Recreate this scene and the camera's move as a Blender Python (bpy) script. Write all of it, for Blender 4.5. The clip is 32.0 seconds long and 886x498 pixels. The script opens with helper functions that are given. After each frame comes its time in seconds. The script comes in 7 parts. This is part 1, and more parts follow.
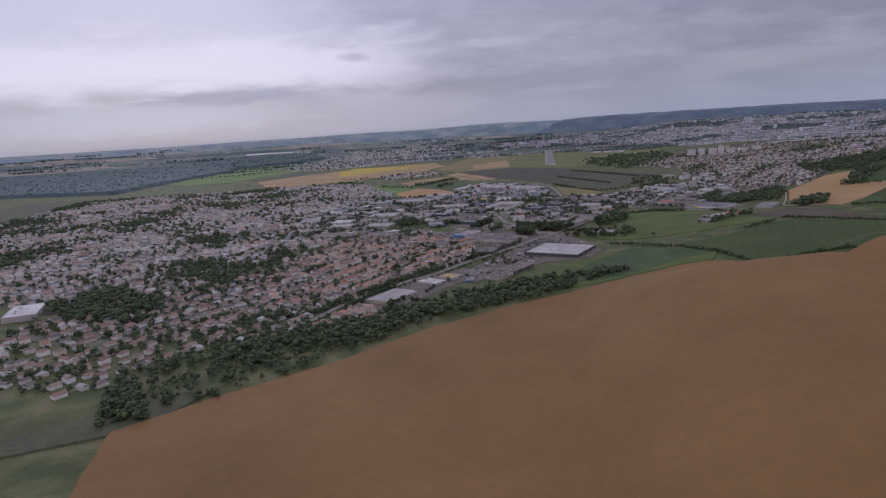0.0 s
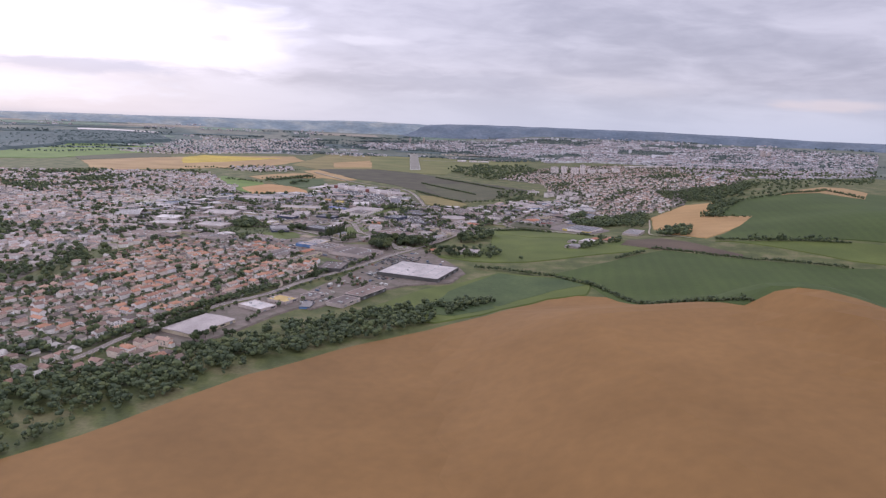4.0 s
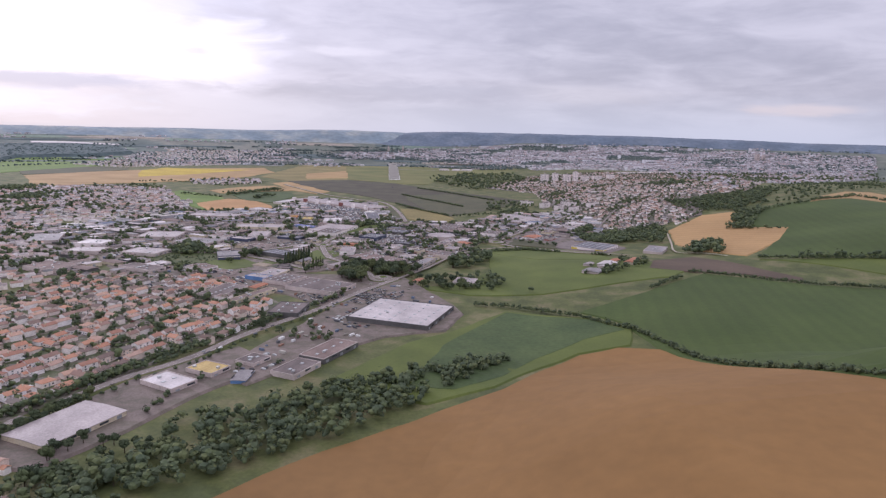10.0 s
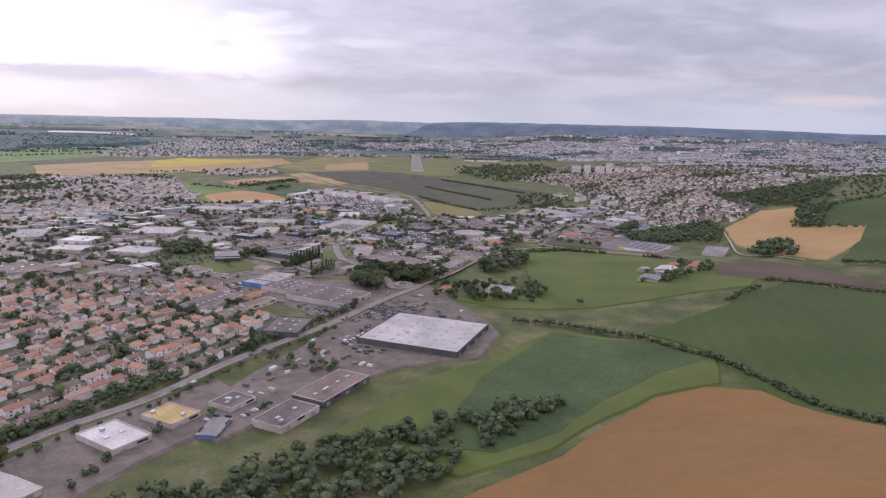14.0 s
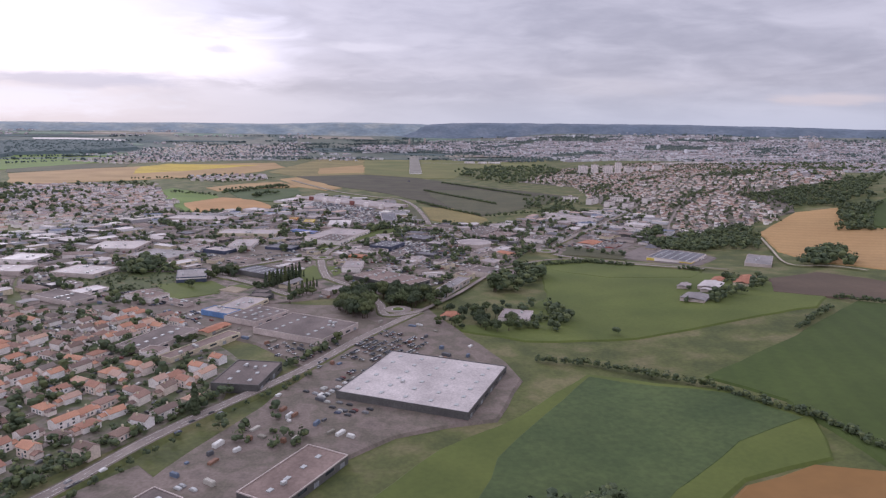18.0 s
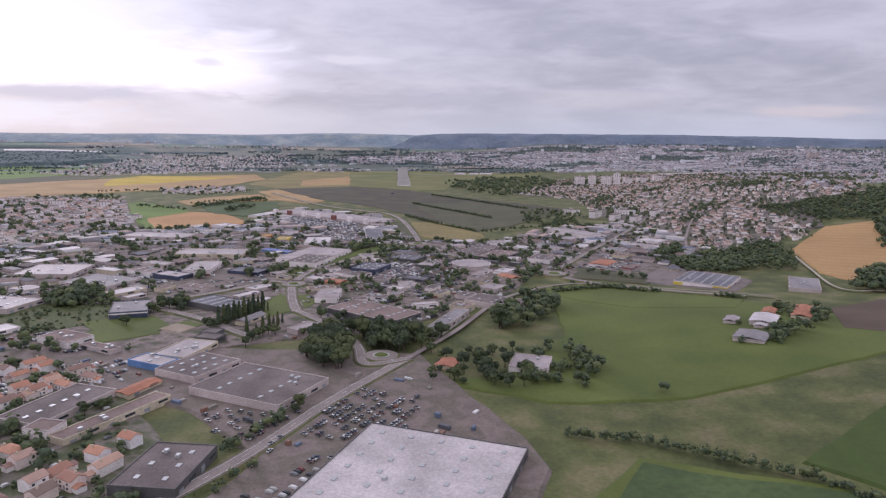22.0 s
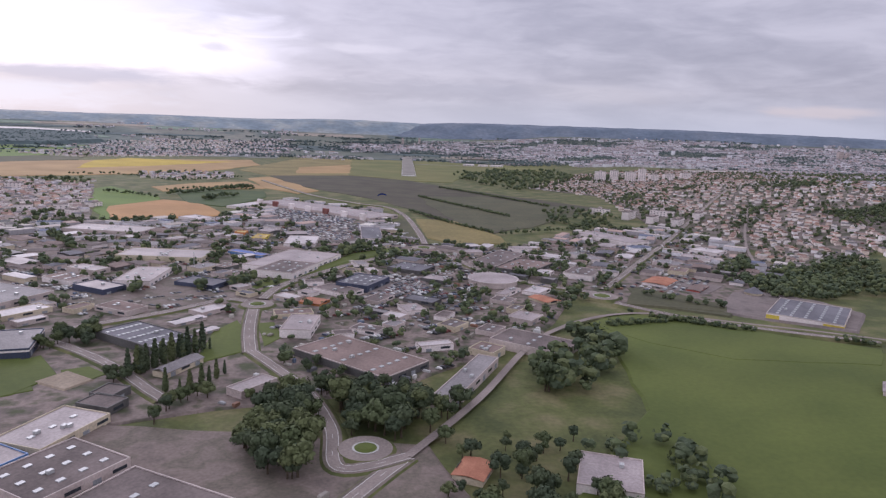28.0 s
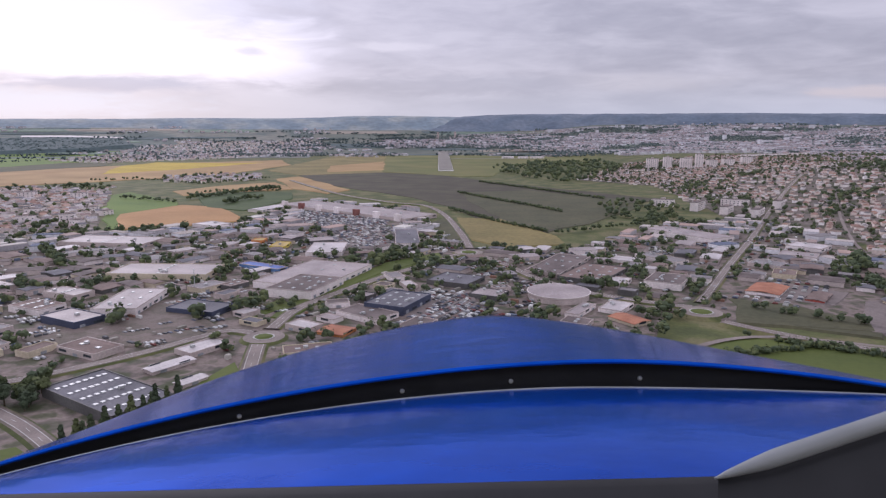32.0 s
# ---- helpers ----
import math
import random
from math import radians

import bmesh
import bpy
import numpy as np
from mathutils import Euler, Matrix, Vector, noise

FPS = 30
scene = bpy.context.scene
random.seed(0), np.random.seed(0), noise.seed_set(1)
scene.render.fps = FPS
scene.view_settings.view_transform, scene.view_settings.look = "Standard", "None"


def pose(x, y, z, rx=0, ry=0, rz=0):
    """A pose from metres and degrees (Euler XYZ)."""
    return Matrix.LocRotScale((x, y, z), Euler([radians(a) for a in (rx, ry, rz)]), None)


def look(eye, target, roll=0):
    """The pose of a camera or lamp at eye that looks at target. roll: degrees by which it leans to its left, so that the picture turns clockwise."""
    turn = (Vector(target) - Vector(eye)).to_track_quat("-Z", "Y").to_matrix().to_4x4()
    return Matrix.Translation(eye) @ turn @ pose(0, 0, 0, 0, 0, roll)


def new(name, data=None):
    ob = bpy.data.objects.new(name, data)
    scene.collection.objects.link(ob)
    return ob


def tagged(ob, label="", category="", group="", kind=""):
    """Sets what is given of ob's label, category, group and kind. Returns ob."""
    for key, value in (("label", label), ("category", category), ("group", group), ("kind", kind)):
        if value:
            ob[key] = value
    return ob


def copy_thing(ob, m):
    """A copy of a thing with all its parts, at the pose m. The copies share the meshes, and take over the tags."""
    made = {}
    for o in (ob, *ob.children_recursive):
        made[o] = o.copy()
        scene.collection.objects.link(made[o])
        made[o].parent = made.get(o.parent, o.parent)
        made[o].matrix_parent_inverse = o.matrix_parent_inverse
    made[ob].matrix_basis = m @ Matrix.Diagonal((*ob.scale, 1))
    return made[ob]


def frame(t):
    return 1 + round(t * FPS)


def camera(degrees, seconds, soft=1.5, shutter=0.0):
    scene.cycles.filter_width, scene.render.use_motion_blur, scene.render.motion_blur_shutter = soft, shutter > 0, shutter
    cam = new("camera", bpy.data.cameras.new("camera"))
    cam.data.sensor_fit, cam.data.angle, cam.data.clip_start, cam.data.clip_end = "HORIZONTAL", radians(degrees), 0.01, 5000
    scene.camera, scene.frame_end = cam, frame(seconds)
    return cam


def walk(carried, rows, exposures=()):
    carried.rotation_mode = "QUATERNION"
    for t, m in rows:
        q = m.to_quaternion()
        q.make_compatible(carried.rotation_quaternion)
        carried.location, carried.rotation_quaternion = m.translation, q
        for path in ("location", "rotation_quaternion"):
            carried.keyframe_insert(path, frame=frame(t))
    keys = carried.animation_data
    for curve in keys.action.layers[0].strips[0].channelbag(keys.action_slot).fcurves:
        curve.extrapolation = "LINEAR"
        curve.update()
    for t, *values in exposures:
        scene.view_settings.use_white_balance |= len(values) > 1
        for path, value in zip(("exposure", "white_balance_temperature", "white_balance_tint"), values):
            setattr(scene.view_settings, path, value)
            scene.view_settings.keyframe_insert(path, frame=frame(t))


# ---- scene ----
cam = camera(66.26, 32.0, soft=1.3)
# seconds, eye, then heading, climb and bank in degrees
PATH = [
    (0, -12.39, -972.36, 188.36, -8.726, -10.487, -3.364),
    (0.5, -11.76, -954.39, 187.74, -6.357, -10.457, -2.074),
    (1, -11.15, -936.43, 187.11, -3.609, -10.401, -0.579),
    (1.5, -10.56, -918.49, 186.49, -1.146, -10.415, 0.829),
    (2, -10.01, -900.56, 185.87, 0.852, -10.745, 2.066),
    (2.5, -9.50, -882.66, 185.24, 2.480, -10.874, 3.218),
    (3, -9.05, -864.82, 184.61, 3.523, -10.554, 3.254),
    (3.5, -8.64, -847.04, 183.95, 3.527, -10.633, 2.544),
    (5.5, -7.44, -777.03, 180.96, 2.250, -10.097, 3.261),
    (6, -7.24, -759.94, 180.03, 3.337, -10.586, 2.878),
    (6.5, -7.09, -743.05, 179.00, 3.420, -11.356, 1.688),
    (7, -6.96, -726.37, 177.86, 2.686, -11.767, 1.400),
    (7.5, -6.86, -709.90, 176.63, 2.580, -11.748, 2.361),
    (8, -6.78, -693.64, 175.31, 3.001, -11.642, 2.177),
    (8.5, -6.71, -677.58, 173.92, 3.931, -11.421, 1.587),
    (9, -6.64, -661.70, 172.47, 4.503, -10.973, 0.477),
    (9.5, -6.57, -646.00, 171.01, 4.490, -10.461, 0.166),
    (10, -6.50, -630.46, 169.54, 4.828, -9.716, 1.685),
    (10.5, -6.42, -615.07, 168.11, 5.208, -10.475, 1.301),
    (11, -6.32, -599.82, 166.70, 4.630, -11.682, 0.745),
    (11.5, -6.20, -584.71, 165.33, 3.930, -11.133, 2.275),
    (12, -6.03, -569.76, 164.00, 3.195, -10.789, 2.288),
    (12.5, -5.82, -554.94, 162.69, 2.798, -10.874, 2.941),
    (13, -5.56, -540.24, 161.42, 2.852, -10.955, 2.909),
    (13.5, -5.23, -525.62, 160.18, 2.727, -10.707, 2.069),
    (14, -4.84, -511.04, 158.98, 2.921, -10.431, 1.713),
    (14.5, -4.38, -496.46, 157.81, 3.161, -10.332, -0.018),
    (16.5, -2.41, -438.30, 153.26, 3.438, -10.212, 0.739),
    (17, -2.00, -423.79, 152.12, 3.589, -9.955, 1.161),
    (17.5, -1.64, -409.30, 150.97, 3.514, -10.099, 0.670),
    (18, -1.33, -394.81, 149.81, 2.909, -10.199, 0.906),
    (18.5, -1.05, -380.32, 148.64, 2.568, -9.792, 1.476),
    (19, -0.80, -365.85, 147.47, 3.006, -9.583, 0.814),
    (19.5, -0.56, -351.43, 146.31, 3.443, -9.565, -0.157),
    (20, -0.31, -337.07, 145.17, 3.547, -9.361, -0.131),
    (20.5, -0.06, -322.80, 144.05, 3.092, -9.422, 0.363),
    (21, 0.21, -308.60, 142.96, 2.617, -9.181, 0.942),
    (21.5, 0.48, -294.46, 141.90, 3.141, -9.262, 1.192),
    (22, 0.75, -280.36, 140.88, 3.836, -9.186, 0.778),
    (22.5, 1.02, -266.29, 139.89, 4.902, -9.081, 1.118),
    (23, 1.28, -252.24, 138.94, 5.414, -9.151, 1.148),
    (23.5, 1.51, -238.19, 138.01, 5.303, -9.121, 1.486),
    (24, 1.70, -224.13, 137.09, 5.228, -8.683, 2.695),
    (24.5, 1.85, -210.06, 136.16, 5.446, -8.121, 4.702),
    (25, 1.96, -195.96, 135.24, 5.398, -7.922, 4.686),
    (25.5, 2.02, -181.86, 134.31, 4.275, -8.138, 4.359),
    (27.5, 1.86, -125.42, 130.37, 3.780, -10.153, 2.507),
    (28, 1.64, -111.38, 129.23, 3.633, -9.899, 2.335),
    (28.5, 1.33, -97.41, 128.00, 3.182, -9.872, 2.330),
    (29, 0.94, -83.48, 126.69, 3.030, -9.945, 2.909),
    (29.5, 0.50, -69.58, 125.35, 3.207, -10.140, 3.979),
    (30, 0.05, -55.69, 124.00, 3.324, -10.083, 5.134),
    (30.5, -0.40, -41.78, 122.68, 2.997, -9.986, 4.937),
    (31, -0.83, -27.86, 121.38, 2.080, -10.126, 3.305),
    (31.5, -1.26, -13.93, 120.10, 1.115, -10.410, 2.326),
    (32, -1.69, 0.00, 118.82, 0.417, -10.353, 0.124),
]


def attitude(heading, climb, bank):
    return (Matrix.Rotation(radians(-heading), 4, "Z") @ Matrix.Rotation(radians(90 + climb), 4, "X")
            @ Matrix.Rotation(radians(bank), 4, "Z"))


ROWS = [(t, Matrix.Translation((x, y, z)) @ attitude(h, c, b)) for t, x, y, z, h, c, b in PATH]
walk(cam, ROWS, exposures=[(t, e, k, 23) for t, e, k in ((0.0, -0.85, 5550), (0.5, -0.7, 5650), (1.0, -0.35, 5800), (1.5, -0.12, 5900), (2.0, 0.05, 5890), (10.0, 0.05, 5890), (14.0, 0.0, 5890), (20.0, -0.1, 5890), (32.0, -0.12, 5890))])

# ---- sky and sun: overcast, with a bright break in the cloud ahead ----
SUN_AZ, SUN_EL = radians(-30), radians(21)
SUN_DIR = Vector((math.sin(SUN_AZ) * math.cos(SUN_EL), math.cos(SUN_AZ) * math.cos(SUN_EL), math.sin(SUN_EL)))
world = bpy.data.worlds.new("overcast_sky")
scene.world = world
world.use_nodes = True


def sky_nodes(tree):
    n, link = tree.nodes, tree.links.new
    n.clear()

    def math_node(op, a, b=None, clamp=False):
        m = n.new("ShaderNodeMath")
        m.operation, m.use_clamp = op, clamp
        for i, v in enumerate((a, b)):
            if v is None:
                continue
            if isinstance(v, (int, float)):
                m.inputs[i].default_value = v
            else:
                link(v, m.inputs[i])
        return m.outputs[0]

    def mix(fac, a, b, mode="MIX"):
        m = n.new("ShaderNodeMix")
        m.data_type, m.blend_type = "RGBA", mode
        for i, v in ((0, fac), (6, a), (7, b)):
            if isinstance(v, (int, float, tuple)):
                m.inputs[i].default_value = v
            else:
                link(v, m.inputs[i])
        return m.outputs[2]

    coord = n.new("ShaderNodeTexCoord").outputs["Generated"]
    split = n.new("ShaderNodeSeparateXYZ")
    link(coord, split.inputs[0])
    x, y, z = split.outputs
    az = math_node("MULTIPLY", math_node("ARCTAN2", x, y), 57.2958)
    el = math_node("MULTIPLY", math_node("ARCSINE", z), 57.2958)
    flat = n.new("ShaderNodeCombineXYZ")
    link(az, flat.inputs[0])
    link(math_node("MAXIMUM", el, -2.0), flat.inputs[1])

    def clouds(sx, sy, detail, rough, off=0.0):
        m = n.new("ShaderNodeMapping")
        m.inputs["Scale"].default_value = (sx, sy, 1)
        m.inputs["Location"].default_value = (off, off * 0.7, 0)
        link(flat.outputs[0], m.inputs[0])
        t = n.new("ShaderNodeTexNoise")
        t.inputs["Scale"].default_value, t.inputs["Detail"].default_value, t.inputs["Roughness"].default_value = 1.0, detail, rough
        t.inputs["Distortion"].default_value = 0.6
        link(m.outputs[0], t.inputs[0])
        return t.outputs[0]

    def steps(v, lo, hi):
        m = n.new("ShaderNodeMapRange")
        m.interpolation_type = "SMOOTHSTEP"
        m.inputs[1].default_value, m.inputs[2].default_value = lo, hi
        link(v, m.inputs[0])
        return m.outputs[0]

    big = clouds(0.055, 0.20, 5, 0.5)
    small = clouds(0.13, 0.55, 6, 0.55, 3.0)
    fine = clouds(0.3, 1.3, 5, 0.6, 7.0)
    ragged = math_node("SUBTRACT", small, 0.5)

    def bank(a, e, ra, re):
        """A drift of cloud about a bearing and an elevation, with ragged edges."""
        u = math_node("DIVIDE", math_node("SUBTRACT", az, a), ra)
        v = math_node("DIVIDE", math_node("SUBTRACT", el, e), re)
        d = math_node("SQRT", math_node("ADD", math_node("MULTIPLY", u, u), math_node("MULTIPLY", v, v)))
        d = math_node("ADD", d, math_node("MULTIPLY", math_node("SUBTRACT", fine, 0.5), 1.3))
        return math_node("SUBTRACT", 1.0, steps(d, 0.35, 1.15))

    edge = math_node("ADD", az, math_node("MULTIPLY", math_node("SUBTRACT", el, 4.6), 0.75))
    edge = math_node("ADD", edge, math_node("MULTIPLY", ragged, 16.0))
    floor_line = math_node("ADD", el, math_node("MULTIPLY", ragged, 3.2))
    glow = math_node("MULTIPLY", math_node("SUBTRACT", 1.0, steps(edge, -20.0, -4.0)), steps(floor_line, 2.6, 4.9))
    core = math_node("MULTIPLY", glow, math_node("SUBTRACT", 1.0, steps(math_node("ADD", el, math_node("MULTIPLY", ragged, 5.0)), 5.8, 8.6)))
    wide = math_node("SUBTRACT", 1.0, steps(math_node("ADD", az, math_node("MULTIPLY", ragged, 20.0)), -26.0, 22.0))
    nish = n.new("ShaderNodeTexSky")
    nish.sky_type, nish.sun_disc = "NISHITA", False
    nish.sun_elevation, nish.sun_rotation = SUN_EL, SUN_AZ
    air = mix(1.0, nish.outputs[0], (0.10, 0.10, 0.10, 1), "MULTIPLY")
    tone = math_node("ADD", math_node("MULTIPLY", big, 0.55), math_node("ADD", math_node("MULTIPLY", small, 0.33), math_node("MULTIPLY", fine, 0.12)))
    cloud = mix(steps(tone, 0.36, 0.62), (0.445, 0.44, 0.475, 1), (0.665, 0.65, 0.67, 1))
    cloud = mix(math_node("MULTIPLY", wide, 0.8), cloud, mix(1.0, cloud, (1.25, 1.23, 1.25, 1), "MULTIPLY"))
    low = math_node("SUBTRACT", 1.0, steps(el, 0.0, 4.2))
    cloud = mix(math_node("MULTIPLY", low, 0.7), cloud, (0.59, 0.64, 0.70, 1))
    cloud = mix(math_node("MULTIPLY", bank(-32.0, 1.4, 13.0, 1.3), 0.8), cloud, (0.78, 0.84, 0.92, 1))
    cloud = mix(glow, cloud, (1.0, 0.99, 1.04, 1))
    cloud = mix(core, cloud, (1.28, 1.21, 1.21, 1))
    cloud = mix(math_node("MULTIPLY", bank(-25.0, 3.0, 8.0, 0.75), 0.9), cloud, (0.52, 0.55, 0.65, 1))
    cloud = mix(math_node("MULTIPLY", bank(-15.0, 5.6, 1.6, 0.4), 0.6), cloud, (0.66, 0.65, 0.68, 1))
    cloud = mix(math_node("MULTIPLY", bank(-3.5, 6.2, 4.0, 0.5), 0.7), cloud, (0.86, 0.83, 0.84, 1))
    cloud = mix(math_node("MULTIPLY", bank(32.0, 2.4, 5.0, 0.5), 0.6), cloud, (0.80, 0.70, 0.64, 1))
    cloud = mix(math_node("MULTIPLY", bank(16.0, 3.4, 7.0, 0.9), 0.4), cloud, (0.70, 0.67, 0.66, 1))
    cloud = mix(math_node("MULTIPLY", bank(2.0, 3.2, 13.0, 1.0), 0.55), cloud, (0.46, 0.465, 0.515, 1))
    ground_side = steps(math_node("MULTIPLY", z, -1.0), 0.0, 0.03)
    high = math_node("MULTIPLY", steps(z, 0.26, 0.6), 0.85)
    cloud = mix(high, cloud, (1.14, 1.14, 1.16, 1))
    behind = math_node("MULTIPLY", steps(math_node("MULTIPLY", y, -1.0), -0.1, 0.6), 0.8)
    cloud = mix(behind, cloud, (1.12, 1.12, 1.12, 1))
    colour = mix(0.92, air, cloud)
    colour = mix(ground_side, colour, (0.30, 0.34, 0.42, 1))
    back = n.new("ShaderNodeBackground")
    link(colour, back.inputs[0])
    back.inputs[1].default_value = 1.0
    link(back.outputs[0], n.new("ShaderNodeOutputWorld").inputs[0])


sky_nodes(world.node_tree)
sun = new("sun", bpy.data.lights.new("sun", "SUN"))
sun.data.energy, sun.data.angle, sun.data.color = 0.8, radians(16), (1.0, 0.95, 0.9)
sun.matrix_world = look(SUN_DIR * 1000, (0, 0, 0))


# ---- materials ----
def mat(name, cols, scale=0.05, fine=1.0, rough=0.85, vary="", bump=0.0, metal=0.0, stripe=None, spread=0.35, coat=0.0, depth=0.17):
    """cols: colours blended by noise, or picked piece by piece where vary names what differs."""
    m = bpy.data.materials.new(name)
    m.use_nodes = True
    n, link = m.node_tree.nodes, m.node_tree.links.new
    bsdf = n["Principled BSDF"]
    coord = n.new("ShaderNodeTexCoord").outputs["Object"]

    def tex(sc, detail):
        t = n.new("ShaderNodeTexNoise")
        t.inputs["Scale"].default_value, t.inputs["Detail"].default_value = sc, detail
        link(coord, t.inputs[0])
        return t.outputs[0]

    ramp = n.new("ShaderNodeValToRGB")
    el = ramp.color_ramp.elements
    while len(el) < len(cols):
        el.new(0.5)
    for i, c in enumerate(cols):
        el[i].color = (*c, 1)
        el[i].position = i / len(cols) if vary else (0.5 - spread / 2 + spread * i / max(1, len(cols) - 1))
    if vary:
        ramp.color_ramp.interpolation = "CONSTANT"
        src = n.new("ShaderNodeObjectInfo").outputs["Random"] if vary == "object" else n.new("ShaderNodeNewGeometry").outputs["Random Per Island"]
        link(src, ramp.inputs[0])
    else:
        link(tex(scale, 6), ramp.inputs[0])

    def scaled(fac_out, lo, hi, colour):
        r = n.new("ShaderNodeMapRange")
        r.inputs[1].default_value, r.inputs[2].default_value = 0.3, 0.7
        r.inputs[3].default_value, r.inputs[4].default_value = lo, hi
        link(fac_out, r.inputs[0])
        v = n.new("ShaderNodeVectorMath")
        v.operation = "SCALE"
        link(colour, v.inputs[0])
        link(r.outputs[0], v.inputs["Scale"])
        return v.outputs[0]

    grain = tex(fine, 4)
    colour = scaled(grain, 1 - depth, 1 + depth, ramp.outputs[0])
    colour = scaled(tex(scale * 0.37 + 0.003, 3), 0.88, 1.1, colour)
    if stripe:
        w = n.new("ShaderNodeTexWave")
        mp = n.new("ShaderNodeMapping")
        mp.inputs["Rotation"].default_value = (0, 0, radians(stripe[0]))
        link(coord, mp.inputs[0])
        link(mp.outputs[0], w.inputs[0])
        w.inputs["Scale"].default_value, w.inputs["Distortion"].default_value = stripe[1], 0.6
        w.inputs["Detail Scale"].default_value = 0.4
        colour = scaled(w.outputs["Fac"], 1 - stripe[2], 1 + stripe[2], colour)
    link(colour, bsdf.inputs["Base Color"])
    bsdf.inputs["Roughness"].default_value, bsdf.inputs["Metallic"].default_value = rough, metal
    bsdf.inputs["Specular IOR Level"].default_value = 0.3
    bsdf.inputs["Coat Weight"].default_value = coat
    bsdf.inputs["Coat Roughness"].default_value = 0.08
    if bump:
        b = n.new("ShaderNodeBump")
        b.inputs["Strength"].default_value, b.inputs["Distance"].default_value = 0.5, bump
        link(grain, b.inputs["Height"])
        link(b.outputs[0], bsdf.inputs["Normal"])
    return m


M_GROUND = mat("ground_grass", [(0.066, 0.078, 0.026), (0.095, 0.105, 0.034), (0.145, 0.132, 0.062)], 0.035, 0.4, bump=0.3, spread=0.25)
M_URBAN = mat("town_ground", [(0.062, 0.070, 0.035), (0.130, 0.105, 0.092), (0.215, 0.168, 0.150), (0.080, 0.080, 0.047)], 0.06, 0.5, spread=0.26)
M_YARD = mat("yard_paving", [(0.144, 0.115, 0.101), (0.186, 0.146, 0.129), (0.124, 0.105, 0.083), (0.166, 0.132, 0.115)], 0.06, 0.7)
M_GARDEN = mat("garden_ground", [(0.058, 0.072, 0.034), (0.087, 0.098, 0.046), (0.175, 0.146, 0.125), (0.068, 0.082, 0.038)], 0.08, 0.6)
M_HEATH = mat("heath", [(0.053, 0.046, 0.032), (0.068, 0.059, 0.040), (0.082, 0.074, 0.045)], 0.02, 0.2, depth=0.08)
M_ROUGH = mat("rough_pasture", [(0.066, 0.068, 0.037), (0.094, 0.088, 0.047)], 0.02, 0.25)
M_SCRUB = mat("scrub_grass", [(0.048, 0.064, 0.022), (0.080, 0.094, 0.032), (0.060, 0.078, 0.026), (0.115, 0.108, 0.048)], 0.09, 0.5, bump=0.2, spread=0.3)
M_DRYGRASS = mat("dry_grass", [(0.16, 0.135, 0.05), (0.23, 0.18, 0.07)], 0.012, 0.2)
M_AIRGRASS = mat("airfield_grass", [(0.105, 0.12, 0.035), (0.17, 0.155, 0.055)], 0.008, 0.2, depth=0.08)
M_STRAW = mat("straw_stubble", [(0.30, 0.19, 0.085), (0.38, 0.25, 0.115)], 0.012, 0.25, depth=0.08)
M_YELLOW = mat("yellow_crop", [(0.40, 0.28, 0.03), (0.46, 0.34, 0.05)], 0.015, 0.3)
M_CROP = mat("green_crop", [(0.10, 0.16, 0.03), (0.13, 0.19, 0.038)], 0.015, 0.3, stripe=(25, 0.05, 0.06), depth=0.08)
M_CROPDARK = mat("dark_crop", [(0.047, 0.074, 0.025), (0.068, 0.095, 0.032)], 0.02, 0.3)
M_CROPHILL = mat("hill_crop", [(0.044, 0.067, 0.013), (0.058, 0.083, 0.018)], 0.012, 0.25, stripe=(15, 0.02, 0.035), depth=0.08)
M_MEADOW = mat("meadow", [(0.077, 0.100, 0.021), (0.104, 0.126, 0.028)], 0.02, 0.4, bump=0.2, depth=0.08)
M_ORANGE = mat("stubble_orange", [(0.36, 0.20, 0.085), (0.42, 0.24, 0.105)], 0.02, 0.3, stripe=(70, 0.06, 0.05), depth=0.08)
M_GOLD = mat("ripe_grain", [(0.34, 0.205, 0.088), (0.40, 0.248, 0.108)], 0.015, 0.3, stripe=(-35, 0.02, 0.04), depth=0.08)
M_BROWN = mat("brown_field", [(0.195, 0.102, 0.033), (0.238, 0.127, 0.044)], 0.009, 0.12, depth=0.06)
M_EARTH = mat("ploughed_earth", [(0.085, 0.06, 0.042), (0.115, 0.08, 0.056)], 0.02, 0.3, depth=0.08)
M_EARTHYARD = mat("bare_earth", [(0.24, 0.19, 0.14), (0.31, 0.25, 0.19)], 0.08, 0.6)
M_LOT = mat("car_park_asphalt", [(0.135, 0.112, 0.105), (0.196, 0.161, 0.151), (0.166, 0.137, 0.125)], 0.08, 0.8)
M_TOWN = mat("town_gardens", [(0.064, 0.064, 0.045), (0.096, 0.088, 0.060), (0.196, 0.158, 0.146), (0.078, 0.075, 0.052)], 0.045, 0.4, spread=0.3)
M_TARMAC = mat("tarmac", [(0.207, 0.170, 0.156), (0.274, 0.228, 0.209)], 0.06, 1.0, rough=0.9)
M_PATH = mat("pale_track", [(0.33, 0.28, 0.22), (0.40, 0.35, 0.28)], 0.1, 1.0)
M_CONCRETE = mat("runway_concrete", [(0.20, 0.18, 0.16), (0.25, 0.23, 0.205)], 0.03, 0.4)
M_LINE = mat("white_paint", [(0.55, 0.54, 0.52), (0.66, 0.65, 0.63)], 0.3, 2.0)
M_KERB = mat("kerb_stone", [(0.38, 0.37, 0.35), (0.46, 0.45, 0.43)], 0.5, 3.0)
